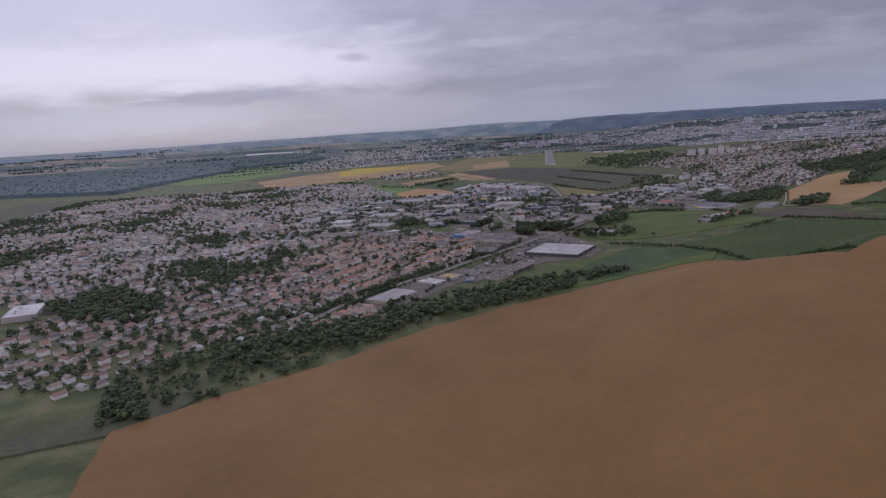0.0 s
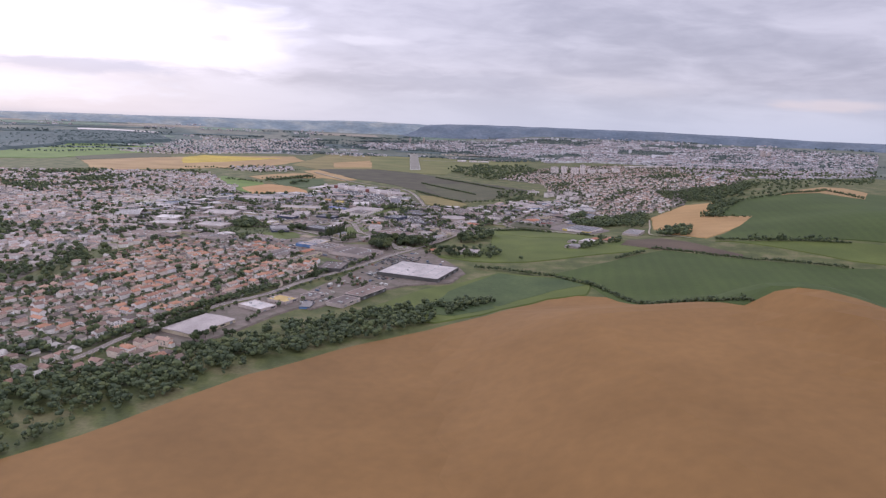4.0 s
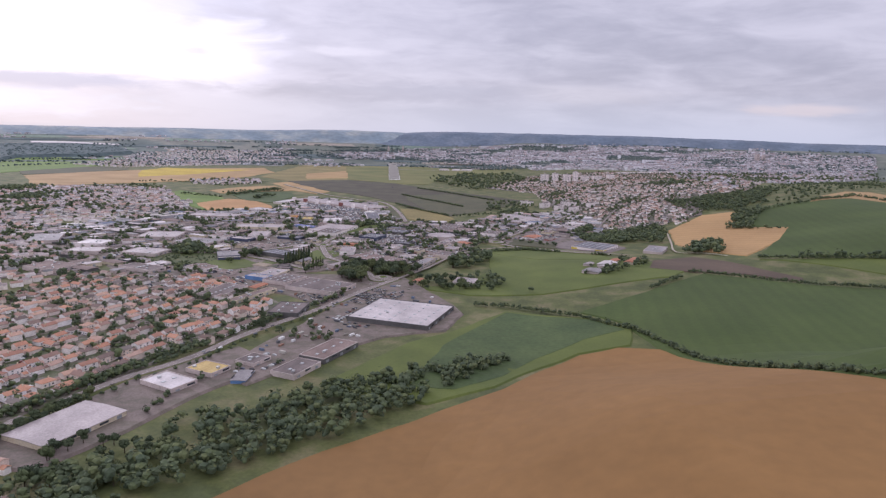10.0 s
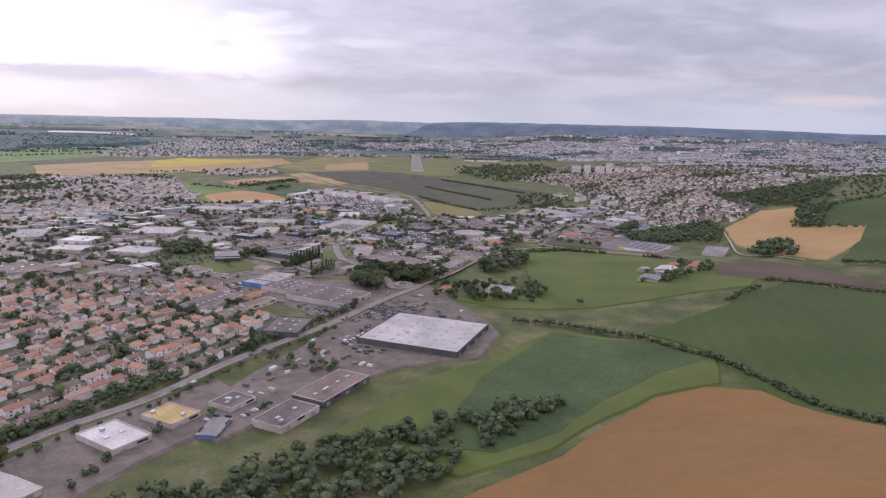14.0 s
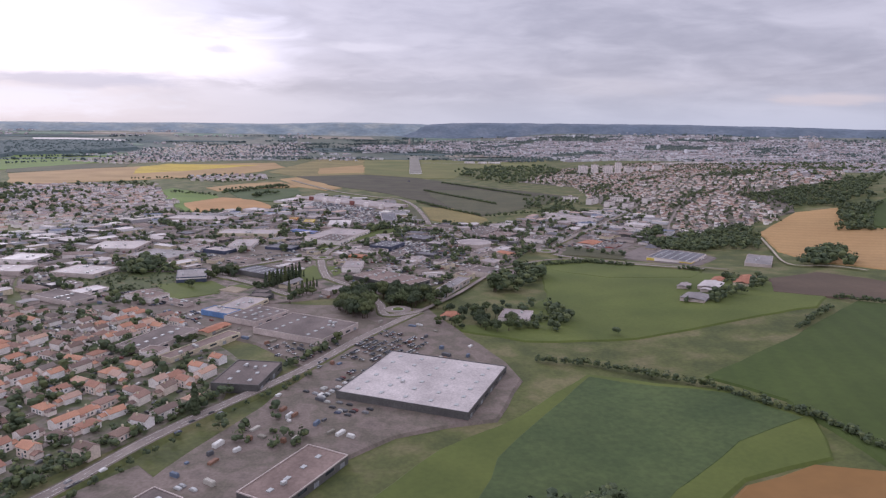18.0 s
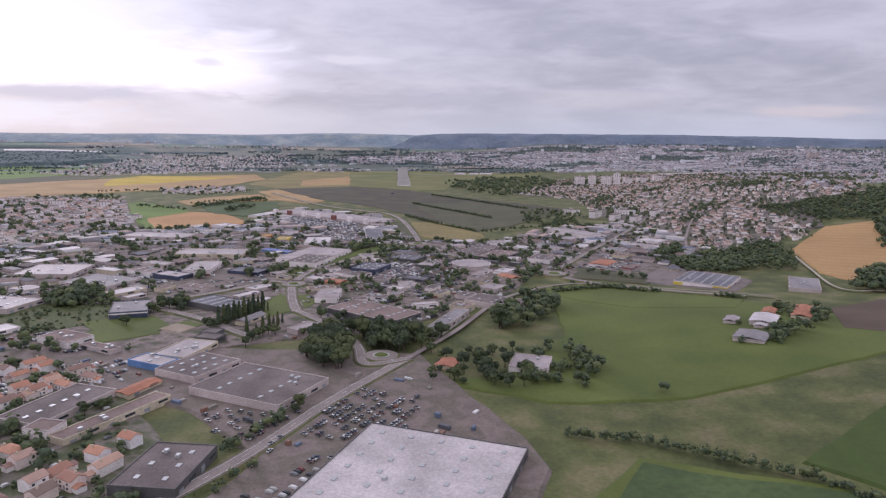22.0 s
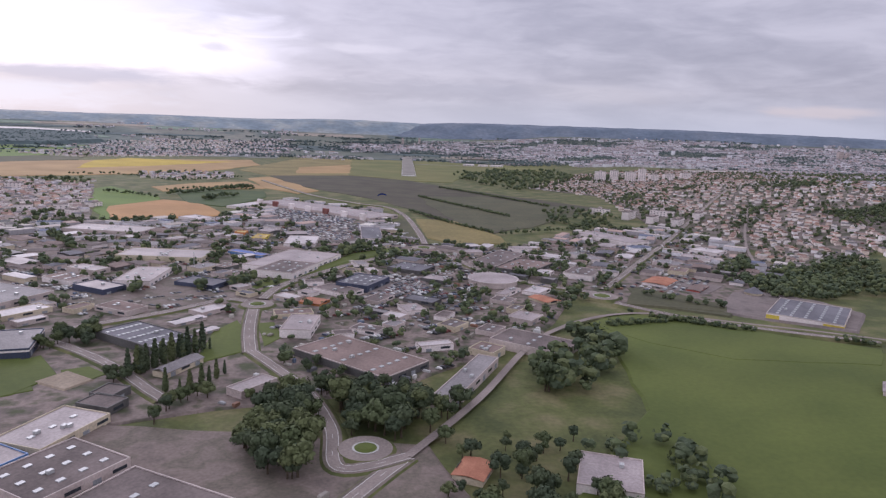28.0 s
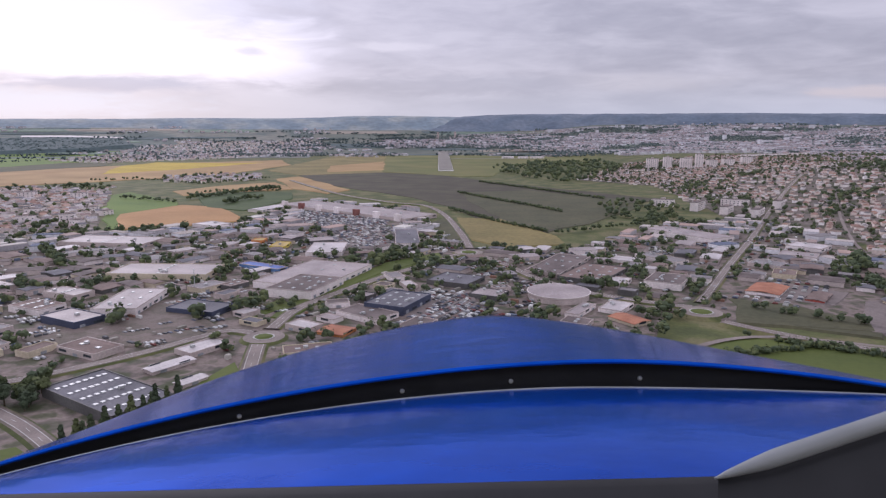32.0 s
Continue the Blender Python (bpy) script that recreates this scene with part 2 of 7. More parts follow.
M_ROOF_PALE = mat("roof_pale_sheet", [(0.279, 0.234, 0.232), (0.372, 0.316, 0.311)], 0.06, 0.8, rough=0.6, stripe=(0, 0.5, 0.05))
M_ROOF_METAL = mat("roof_metal", [(0.196, 0.178, 0.181), (0.263, 0.239, 0.241)], 0.07, 0.8, rough=0.7, stripe=(90, 0.5, 0.10))
M_ROOF_WHITE = mat("roof_white", [(0.434, 0.390, 0.387), (0.558, 0.502, 0.502)], 0.08, 0.8, rough=0.6)
M_ROOF_STORE = mat("roof_store_sheet", [(0.38, 0.335, 0.33), (0.50, 0.445, 0.44)], 0.06, 0.8, rough=0.6, stripe=(-23, 0.35, 0.06))
M_ROOF_DARK = mat("roof_bitumen", [(0.114, 0.091, 0.086), (0.180, 0.144, 0.136)], 0.07, 0.8)
M_ROOF_SLATE = mat("roof_slate", [(0.124, 0.120, 0.135), (0.170, 0.162, 0.180)], 0.07, 0.8)
M_ROOF_BROWN = mat("roof_brown", [(0.166, 0.119, 0.105), (0.233, 0.170, 0.151)], 0.06, 0.7)
M_ROOF_OCHRE = mat("roof_ochre", [(0.42, 0.30, 0.12), (0.50, 0.37, 0.16)], 0.1, 0.8)
M_ROOF_RED = mat("roof_red_tile", [(0.32, 0.13, 0.08), (0.40, 0.18, 0.11)], 0.2, 2.0)
M_ROOF_BLUE = mat("roof_blue", [(0.06, 0.11, 0.34), (0.09, 0.15, 0.42)], 0.1, 0.8, rough=0.5)
M_WALL_WHITE = mat("cladding_white", [(0.703, 0.623, 0.603), (0.806, 0.725, 0.713)], 0.1, 1.0, rough=0.6, stripe=(45, 1.2, 0.03))
M_WALL_PALE = mat("cladding_pale", [(0.434, 0.360, 0.337), (0.537, 0.453, 0.427)], 0.1, 1.0, rough=0.6, stripe=(45, 1.2, 0.04))
M_WALL_DARK = mat("cladding_dark", [(0.085, 0.08, 0.08), (0.12, 0.115, 0.112)], 0.1, 1.0, rough=0.6)
M_WALL_NAVY = mat("cladding_navy", [(0.045, 0.055, 0.09), (0.065, 0.075, 0.12)], 0.1, 1.0, rough=0.5)
M_WALL_BLUE = mat("cladding_blue", [(0.10, 0.19, 0.38), (0.13, 0.23, 0.43)], 0.1, 1.0, rough=0.5)
M_WALL_CREAM = mat("render_cream", [(0.50, 0.42, 0.31), (0.58, 0.50, 0.38)], 0.1, 1.0)
M_WALL_RED = mat("cladding_red", [(0.42, 0.09, 0.07), (0.50, 0.12, 0.10)], 0.1, 1.0)
M_WALL_BRICK = mat("brick_red_panels", [(0.20, 0.08, 0.07), (0.26, 0.11, 0.095)], 0.2, 1.0)
M_WALL_ORANGE = mat("cladding_orange", [(0.52, 0.20, 0.07), (0.58, 0.25, 0.10)], 0.1, 1.0)
M_WALL_YELLOW = mat("cladding_yellow", [(0.58, 0.45, 0.07), (0.64, 0.50, 0.10)], 0.1, 1.0)
M_SKYLIGHT = mat("rooflight_acrylic", [(0.36, 0.365, 0.37), (0.45, 0.455, 0.46)], 0.3, 2.0, rough=0.4)
M_GLASS = mat("window_glass", [(0.03, 0.035, 0.045), (0.06, 0.07, 0.08)], 0.5, 2.0, rough=0.12)
M_DOOR = mat("roller_door", [(0.24, 0.25, 0.27), (0.32, 0.33, 0.35)], 0.5, 2.0, stripe=(0, 3.0, 0.06))
M_UNIT = mat("roof_plant_metal", [(0.40, 0.40, 0.40), (0.52, 0.52, 0.52)], 0.5, 2.0, rough=0.5, metal=0.3)
TILES = [(0.42, 0.210, 0.140), (0.34, 0.180, 0.130), (0.47, 0.300, 0.225), (0.25, 0.158, 0.128), (0.43, 0.285, 0.228), (0.19, 0.135, 0.118), (0.47, 0.245, 0.162), (0.30, 0.190, 0.155)]
DULL = [(0.259, 0.216, 0.206), (0.337, 0.275, 0.262), (0.404, 0.285, 0.246), (0.213, 0.194, 0.195), (0.448, 0.383, 0.363), (0.516, 0.463, 0.458), (0.337, 0.254, 0.229), (0.392, 0.339, 0.33)]
WALLS = [(0.774, 0.685, 0.629), (0.815, 0.754, 0.730), (0.693, 0.577, 0.507), (0.835, 0.783, 0.781), (0.733, 0.617, 0.569), (0.794, 0.724, 0.690)]
M_TILE = mat("roof_tiles", TILES, 0.3, 2.5, vary="object", bump=0.05)
M_TILE_DULL = mat("roof_tiles_weathered", [(0.18, 0.125, 0.105), (0.22, 0.155, 0.13), (0.155, 0.122, 0.11), (0.25, 0.17, 0.14), (0.20, 0.165, 0.15)], 0.3, 2.5, vary="object", bump=0.05)
M_RENDER = mat("house_render", WALLS, 0.3, 2.0, vary="object")
M_TILE_MIX = mat("roof_tiles_mixed", [TILES[4], TILES[7], (0.17, 0.165, 0.165)] + DULL, 0.1, 0.5, vary="island")
M_TILE_TOWN = mat("roof_tiles_town", [(0.30, 0.185, 0.15), (0.20, 0.165, 0.158), TILES[7], (0.33, 0.235, 0.20), TILES[3], (0.24, 0.175, 0.145), (0.24, 0.165, 0.14), TILES[3], (0.44, 0.40, 0.38), (0.16, 0.145, 0.145), (0.32, 0.19, 0.14)], 0.1, 0.5, vary="island")
M_ROOF_FAR = mat("roofs_far_works", DULL + [(0.48, 0.43, 0.40), (0.58, 0.54, 0.50), (0.36, 0.31, 0.28), (0.12, 0.14, 0.2)], 0.1, 0.5, vary="island")
# roofs and walls far off: their lilac-grey cast stands in for haze
M_ROOF_HAZE = mat("roofs_far_haze_tint", [(0.257, 0.224, 0.232), (0.306, 0.258, 0.263), (0.394, 0.358, 0.374), (0.197, 0.188, 0.205), (0.345, 0.243, 0.221), (0.473, 0.447, 0.469), (0.306, 0.229, 0.216)], 0.1, 0.5, vary="island")
M_RENDER_HAZE = mat("city_render_haze_tint", [(0.454, 0.427, 0.443), (0.591, 0.571, 0.596), (0.355, 0.333, 0.348), (0.690, 0.675, 0.706)], 0.1, 0.5, vary="island")
M_RENDER_FAR = mat("house_render_far", WALLS, 0.1, 0.5, vary="island")
LEAF = [(0.066, 0.086, 0.044), (0.088, 0.11, 0.05), (0.074, 0.094, 0.05), (0.11, 0.128, 0.056), (0.06, 0.08, 0.046)]
M_LEAF = mat("foliage", LEAF, 0.4, 1.5, vary="object", rough=0.9)
M_LEAF_FAR = mat("foliage_far", LEAF, 0.1, 0.6, vary="island", rough=0.9)
# distant leaves have haze painted in: paler and bluer than LEAF
M_LEAF_HAZE = mat("foliage_haze_tint", [(0.11, 0.14, 0.135), (0.125, 0.155, 0.145), (0.10, 0.13, 0.13)], 0.1, 0.6, vary="island", rough=0.9)
# far fields and woods: haze is imitated by muted, cooler ground colours
M_FAR_HAZE = mat("distant_country_haze_tint", [(0.085, 0.108, 0.10), (0.115, 0.14, 0.128), (0.21, 0.205, 0.175), (0.10, 0.125, 0.118)], 0.0035, 0.03, spread=0.28)
M_FAR_WOOD_HAZE = mat("distant_wood_haze_tint", [(0.072, 0.100, 0.104), (0.084, 0.112, 0.115)], 0.01, 0.06)
M_FAR_TAN_HAZE = mat("distant_tan_haze_tint", [(0.26, 0.225, 0.19), (0.31, 0.265, 0.22)], 0.01, 0.06)
M_FAR_GREEN_HAZE = mat("distant_green_haze_tint", [(0.15, 0.20, 0.16), (0.18, 0.23, 0.18)], 0.01, 0.06)
M_BARK = mat("bark", [(0.06, 0.045, 0.03), (0.10, 0.075, 0.05)], 1.0, 6.0, bump=0.03)
PAINTS = [(0.45, 0.45, 0.45), (0.04, 0.04, 0.045), (0.62, 0.61, 0.60), (0.16, 0.16, 0.17), (0.06, 0.06, 0.065), (0.30, 0.30, 0.31), (0.08, 0.09, 0.13), (0.15, 0.05, 0.045), (0.05, 0.05, 0.055), (0.36, 0.35, 0.33)]
M_CAR = mat("car_paint", PAINTS, 1.0, 4.0, rough=0.3, vary="object", coat=0.5)
M_CAR_FAR = mat("car_paint_far", PAINTS, 1.0, 4.0, rough=0.5, vary="island")
M_GOODS = mat("painted_goods", [(0.55, 0.54, 0.53), (0.22, 0.12, 0.085), (0.10, 0.10, 0.11), (0.40, 0.37, 0.33), (0.12, 0.15, 0.21), (0.62, 0.60, 0.58), (0.22, 0.20, 0.17), (0.30, 0.27, 0.24)], 0.6, 2.0, rough=0.7, vary="island")
M_TYRE = mat("tyre_rubber", [(0.02, 0.02, 0.02), (0.035, 0.035, 0.035)], 3.0, 20.0)
# both hill materials carry the distance haze in their blue-grey colour
M_HILL_HAZE = mat("far_hill_haze_tint", [(0.10, 0.13, 0.175), (0.118, 0.148, 0.195), (0.145, 0.172, 0.215)], 0.008, 0.05, spread=0.25)
M_HILL_LOW_HAZE = mat("low_hills_haze_tint", [(0.17, 0.215, 0.255), (0.21, 0.25, 0.28), (0.28, 0.30, 0.30)], 0.007, 0.04, spread=0.25)
# the far plain is likewise greyed in its colour for haze
M_PLAIN_HAZE = mat("far_plain_haze_tint", [(0.095, 0.112, 0.095), (0.125, 0.14, 0.115), (0.175, 0.175, 0.15)], 0.006, 0.03)
M_COWL = mat("blue_lacquer", [(0.006, 0.062, 0.37), (0.008, 0.075, 0.43)], 2.0, 25.0, rough=0.13, metal=0.5, bump=0.0012)
M_COWL.node_tree.nodes["Principled BSDF"].inputs["Specular Tint"].default_value = (0.25, 0.45, 1.0, 1)
M_COWL.node_tree.nodes["Principled BSDF"].inputs["Specular IOR Level"].default_value = 0.08
# far wood leaves, with the haze put into their blue-green
M_WOOD_HAZE = mat("far_wood_haze_tint", [(0.078, 0.106, 0.108), (0.086, 0.115, 0.116)], 0.02, 0.3, rough=0.9)
M_RUBBER_GAP_SHADE = mat("black_seal_gap_shade", [(0.012, 0.012, 0.014), (0.02, 0.02, 0.022)], 8.0, 60.0, rough=0.7)
M_FRAME = mat("grey_canopy_frame", [(0.19, 0.20, 0.205), (0.24, 0.25, 0.255)], 4.0, 40.0, rough=0.5)
from mathutils.geometry import delaunay_2d_cdt


# ---- terrain ----
def smooth(v, a, b):
    u = np.clip((np.asarray(v, float) - a) / (b - a), 0, 1)
    return u * u * (3 - 2 * u)


def height(x, y):
    """The lie of the land: a flat plain, a hill on the east side and ground that climbs towards the far hills."""
    z = ((44 * smooth(x, 7, 150) + 18 * smooth(x, 240, 290) - 25 * smooth(x, 300, 400)) * (1 - smooth(y, -350, -143)) + 12 * smooth(x, 104, 312) * (1 - smooth(y, 156, 430))
         + 60 * smooth(x, 377, 884) * smooth(y, -52, 338) * (1 - 0.6 * smooth(y, 1040, 1820)))
    r = np.hypot(x, np.asarray(y, float) + 487)
    u = np.clip((r - 3300) / 1050, 0, 1)
    return z + np.where(r > 3300, 140 * np.maximum(0, 1 - r * (1 - u + 1e-4) / 3300), 0)


def hz(x, y):
    return float(height(x, y))


def mesh_object(name, verts, faces, material, parent=None):
    me = bpy.data.meshes.new(name)
    me.from_pydata(verts, [], faces)
    me.materials.append(material)
    ob = new(name, me)
    ob.parent = parent
    return ob


def part(name, bm, material, parent, label=""):
    """Links a bmesh as one mesh object under a thing or a part."""
    me = bpy.data.meshes.new(name)
    bm.to_mesh(me)
    bm.free()
    me.materials.append(material)
    ob = new(name, me)
    ob.parent = parent
    return tagged(ob, label)


def box(bm, x0, x1, y0, y1, z0, z1, bevel=0.0):
    v = [bm.verts.new(p) for p in ((x0, y0, z0), (x1, y0, z0), (x1, y1, z0), (x0, y1, z0), (x0, y0, z1), (x1, y0, z1), (x1, y1, z1), (x0, y1, z1))]
    for f in ((0, 3, 2, 1), (4, 5, 6, 7), (0, 1, 5, 4), (1, 2, 6, 5), (2, 3, 7, 6), (3, 0, 4, 7)):
        bm.faces.new([v[i] for i in f])
    if bevel:
        bmesh.ops.bevel(bm, geom=list(bm.edges), offset=bevel, segments=1, affect="EDGES")
    return bm


def inside(p, poly):
    x, y, hit = p[0], p[1], False
    for (x0, y0), (x1, y1) in zip(poly, poly[1:] + poly[:1]):
        if (y0 > y) != (y1 > y) and x < (x1 - x0) * (y - y0) / (y1 - y0) + x0:
            hit = not hit
    return hit


def scatter(poly, count, rng):
    xs, ys = [p[0] for p in poly], [p[1] for p in poly]
    got = []
    while len(got) < count:
        p = (rng.uniform(min(xs), max(xs)), rng.uniform(min(ys), max(ys)))
        if inside(p, poly):
            got.append(p)
    return got


# places already taken by buildings and roads, as discs in a coarse grid
TAKEN = {}


def take(x, y, r):
    for i in range(int((x - r) // 20), int((x + r) // 20) + 1):
        for j in range(int((y - r) // 20), int((y + r) // 20) + 1):
            TAKEN.setdefault((i, j), []).append((x, y, r))


def is_free(x, y, r):
    for i in range(int((x - r) // 20), int((x + r) // 20) + 1):
        for j in range(int((y - r) // 20), int((y + r) // 20) + 1):
            for a, b, c in TAKEN.get((i, j), ()):
                if (a - x) ** 2 + (b - y) ** 2 < (c + r) ** 2:
                    return False
    return True


# ---- ground: one sheet out to the hills ----
def ground_sheet():
    radii = [0.0]
    while radii[-1] < 4325:
        radii.append(radii[-1] + (16 if radii[-1] < 1500 else 40))
    radii = np.array(radii)
    turns = 300
    a = np.arange(turns) * 2 * math.pi / turns
    x = radii[1:, None] * np.sin(a)[None]
    y = radii[1:, None] * np.cos(a)[None] - 487
    z = height(x, y)
    verts = [(0, -487, hz(0, -487))] + list(zip(x.ravel().tolist(), y.ravel().tolist(), z.ravel().tolist()))
    faces = [(0, 1 + k, 1 + (k + 1) % turns) for k in range(turns)]
    for i in range(len(radii) - 2):
        for k in range(turns):
            q = (k + 1) % turns
            faces.append((1 + i * turns + k, 1 + (i + 1) * turns + k, 1 + (i + 1) * turns + q, 1 + i * turns + q))
    ob = mesh_object("ground", verts, [f[::-1] for f in faces], M_GROUND)
    for p in ob.data.polygons:
        p.use_smooth = True
    return tagged(ob, "wide plain of rough grass rising to far hills", "ground", kind="structure")


ground_sheet()


def drape(name, poly, material, lift, cell=30.0):
    """A sheet laid over the land inside an outline."""
    xs, ys = [p[0] for p in poly], [p[1] for p in poly]
    pts = [Vector((float(x), float(y))) for x, y in poly]
    n = len(pts)
    for i in range(1, int((max(xs) - min(xs)) / cell) + 1):
        for j in range(1, int((max(ys) - min(ys)) / cell) + 1):
            p = (min(xs) + cell * (i + 0.3 * (j % 2)), min(ys) + cell * j)
            if inside(p, poly):
                pts.append(Vector(p))
    v, _, f, *_ = delaunay_2d_cdt(pts, [(i, (i + 1) % n) for i in range(n)], [], 2, 1e-4)
    faces = [q for q in f if inside(tuple(sum((v[i] for i in q), Vector((0, 0))) / len(q)), poly)]
    faces = [q if (v[q[1]] - v[q[0]]).cross(v[q[2]] - v[q[1]]) > 0 else q[::-1] for q in faces]
    verts = [(p.x, p.y, hz(p.x, p.y) + lift) for p in v]
    # a gentle bank from the rim down to the land
    turn = 1 if sum(a[0] * b[1] - b[0] * a[1] for a, b in zip(poly, poly[1:] + poly[:1])) > 0 else -1
    first = len(verts)
    for i in range(n if name not in ("stripe", "runway", "taxiway") else 0):
        a, b, c = poly[i - 1], poly[i], poly[(i + 1) % n]
        out = Vector((c[1] - a[1], a[0] - c[0])).normalized() * turn * 1.6 * lift
        verts.append((b[0], b[1], hz(b[0], b[1]) + lift))
        verts.append((b[0] + out.x, b[1] + out.y, hz(b[0] + out.x, b[1] + out.y) - 0.25))
    for i in range(n if len(verts) > first else 0):
        p, q = first + 2 * i, first + 2 * ((i + 1) % n)
        faces.append((p, p + 1, q + 1, q) if turn > 0 else (q, q + 1, p + 1, p))
    return mesh_object(name, verts, faces, material)


def wavy(poly, step, amount, rng):
    """An outline with uneven edges."""
    got = []
    for (x0, y0), (x1, y1) in zip(poly, poly[1:] + poly[:1]):
        n = max(1, int(math.hypot(x1 - x0, y1 - y0) / step))
        for k in range(n):
            f = k / n
            got.append((x0 + (x1 - x0) * f + (rng.uniform(-amount, amount) if k else 0), y0 + (y1 - y0) * f + (rng.uniform(-amount, amount) if k else 0)))
    return got


EDGE = random.Random(5)
SHEETS = [0]


def field(name, poly, material, label, level):
    far = max(abs(p[1]) for p in poly) > 1000
    SHEETS[0] += 1
    ob = drape(name, wavy(poly, 40 if far else 18, 5 if far else 1.2, EDGE), material, 0.7 + 0.2 * level + 0.012 * SHEETS[0], 45 if far else 24)
    return tagged(ob, label, "field", kind="structure")


ZONE_WORKS = [(-532, 536), (-401, 736), (-254, 804), (-192, 1056), (-36, 961), (16, 654), (125, 642), (278, 821), (395, 868), (420, 710), (403, 558), (267, 397), (181, 397), (146, 425), (90, 305), (-1, 212), (-123, 166), (-237, 155), (-310, 150)]
ZONE_WEST = [(-640, 470), (-540, 545), (-475, 470), (-330, 152), (-395, 140), (-470, 250), (-560, 330)]
ZONE_GREY = [(-1035, 1017), (-926, 1235), (-637, 1329), (-401, 745), (-476, 610), (-590, 522), (-368, 158), (-388, 16), (-392, -107)]
ZONE_PALE = [(-915, 1204), (-758, 1266), (-578, 1197), (-398, 780), (-476, 705), (-624, 697)]
ZONE_RIGHT = [(302, 1515), (551, 2011), (1030, 2197), (1799, 2348), (819, 864), (717, 874), (604, 640), (528, 613), (421, 564), (428, 707), (374, 869), (425, 1336)]
ZONE_SUBURB = [(-1282, 2232), (-1240, 2883), (-594, 3226), (-447, 2987), (-739, 2443), (-1054, 2126)]
ZONE_CITY = [(-281, 2957), (-248, 3287), (562, 3472), (1465, 3306), (2284, 2842), (1936, 2339), (1106, 2388), (661, 2390), (646, 2773), (103, 2997)]
WOOD_STRIP = [(-69, -208), (13, -168), (96, -134), (-12, -255), (-73, -305), (-128, -338), (-194, -421), (-241, -444), (-258, -471), (-296, -432), (-226, -360), (-139, -285)]
WOOD_RIGHT = [(624, 856), (715, 838), (808, 862), (902, 887), (755, 698), (661, 628), (627, 675), (587, 630), (607, 751)]
WOOD_RIGHT3 = [(661, 827), (806, 888), (1082, 1118), (2149, 2213), (1294, 1026), (1087, 918), (819, 657), (742, 651), (654, 592), (651, 723)]
WOOD_BANK = [(322, 482), (373, 493), (410, 483), (371, 428), (306, 430)]
WOOD_TOWN = [(321, 531), (318, 474), (438, 428), (483, 514), (503, 608), (424, 562), (363, 559)]
VILLAS = [(391, 608), (546, 910), (619, 953), (604, 789), (634, 711), (558, 590), (513, 578), (465, 603), (428, 570)]
ZONE_CITY_EAST = [(1554, 3143), (2050, 2942), (2470, 2678), (2088, 2125), (1403, 1673), (830, 939), (805, 1085)]
WOOD_RIGHT2 = [(653, 608), (716, 616), (599, 449), (572, 477)]
WOOD_MID = [(145, 1894), (311, 2177), (511, 2217), (522, 1883), (375, 1524), (264, 1417), (162, 1643)]
WOOD_MID2 = [(248, 1059), (334, 1066), (356, 960), (259, 781), (214, 859)]
WOOD_FARLEFT = [(-2672, 2051), (-2355, 2250), (-2144, 2421), (-1799, 2711), (-1523, 2873), (-1378, 2851), (-1632, 2489), (-1615, 1775), (-1577, 1318), (-2094, 1378)]
WOOD_FARLEFT2 = [(-1826, 2799), (-1638, 2916), (-1410, 2984), (-1261, 2838), (-1380, 2680), (-1652, 2489)]
COPSE_GOLD = [(418, 310), (491, 388), (525, 389), (486, 312), (462, 281)]
COPSE_MEADOW = [(74, 209), (102, 209), (131, 264), (134, 315), (101, 285), (78, 243)]
COPSE_CENTRE = [(-60, 141), (-59, 192), (-39, 204), (-7, 195), (31, 205), (37, 177), (3, 156), (-26, 134), (-38, 116)]
GREEN_LOT = [(-336, 252), (-321, 287), (-231, 288), (-221, 231), (-262, 201), (-313, 230)]
SCRUB_LOT = [(-300, 300), (-283, 356), (-242, 322), (-238, 293), (-277, 271)]
GARDENS = [(-364, -489), (-337, -428), (-286, -350), (-145, -346), (-119, -345), (-198, -460), (-254, -533), (-301, -575)]
RES_SOUTH = [(-259, -342), (-242, -289), (-203, -267), (-167, -344), (-193, -363), (-240, -374)]
RES_FAR_LEFT = [(-1360, 534), (-1488, 1036), (-888, 1228), (-419, 188), (-417, -313), (-559, -305), (-667, -263)]
RES_LOW_LEFT = [(-561, -385), (-445, -371), (-350, -316), (-227, -313), (-268, -395), (-336, -454), (-364, -528), (-436, -528)]
P_MALL = [(-214, 966), (-160, 1009), (-66, 927), (-22, 855), (-53, 754), (-108, 761), (-176, 851)]
P_32A = [(-29, 414), (-8, 472), (21, 481), (19, 434), (-7, 404)]
P_19A = [(-20, 361), (26, 448), (69, 395), (21, 304)]
P_TOYS = [(94, 610), (151, 654), (162, 611), (110, 561)]
P_LEFT = [(-242, 390), (-202, 420), (-190, 402), (-224, 370)]
P_CARS = [(-290, 114), (-248, 142), (-199, 113), (-208, 48), (-243, 44)]
P_ROUND = [(-33, 406), (-21, 461), (21, 463), (24, 410), (1, 389)]
LOT_MALL = [(-196, 908), (-166, 964), (-101, 899), (-61, 873), (-65, 778), (-112, 761), (-182, 824)]
LOT_MID = [(-121, 749), (-55, 786), (-44, 668), (-73, 626), (-104, 667)]
LOT_STORE = [(-34, 426), (-6, 458), (22, 476), (24, 431), (-14, 396)]
LOT_YARD = [(-215, 427), (-198, 442), (-168, 436), (-120, 369), (-139, 356), (-205, 346), (-244, 370), (-229, 391)]
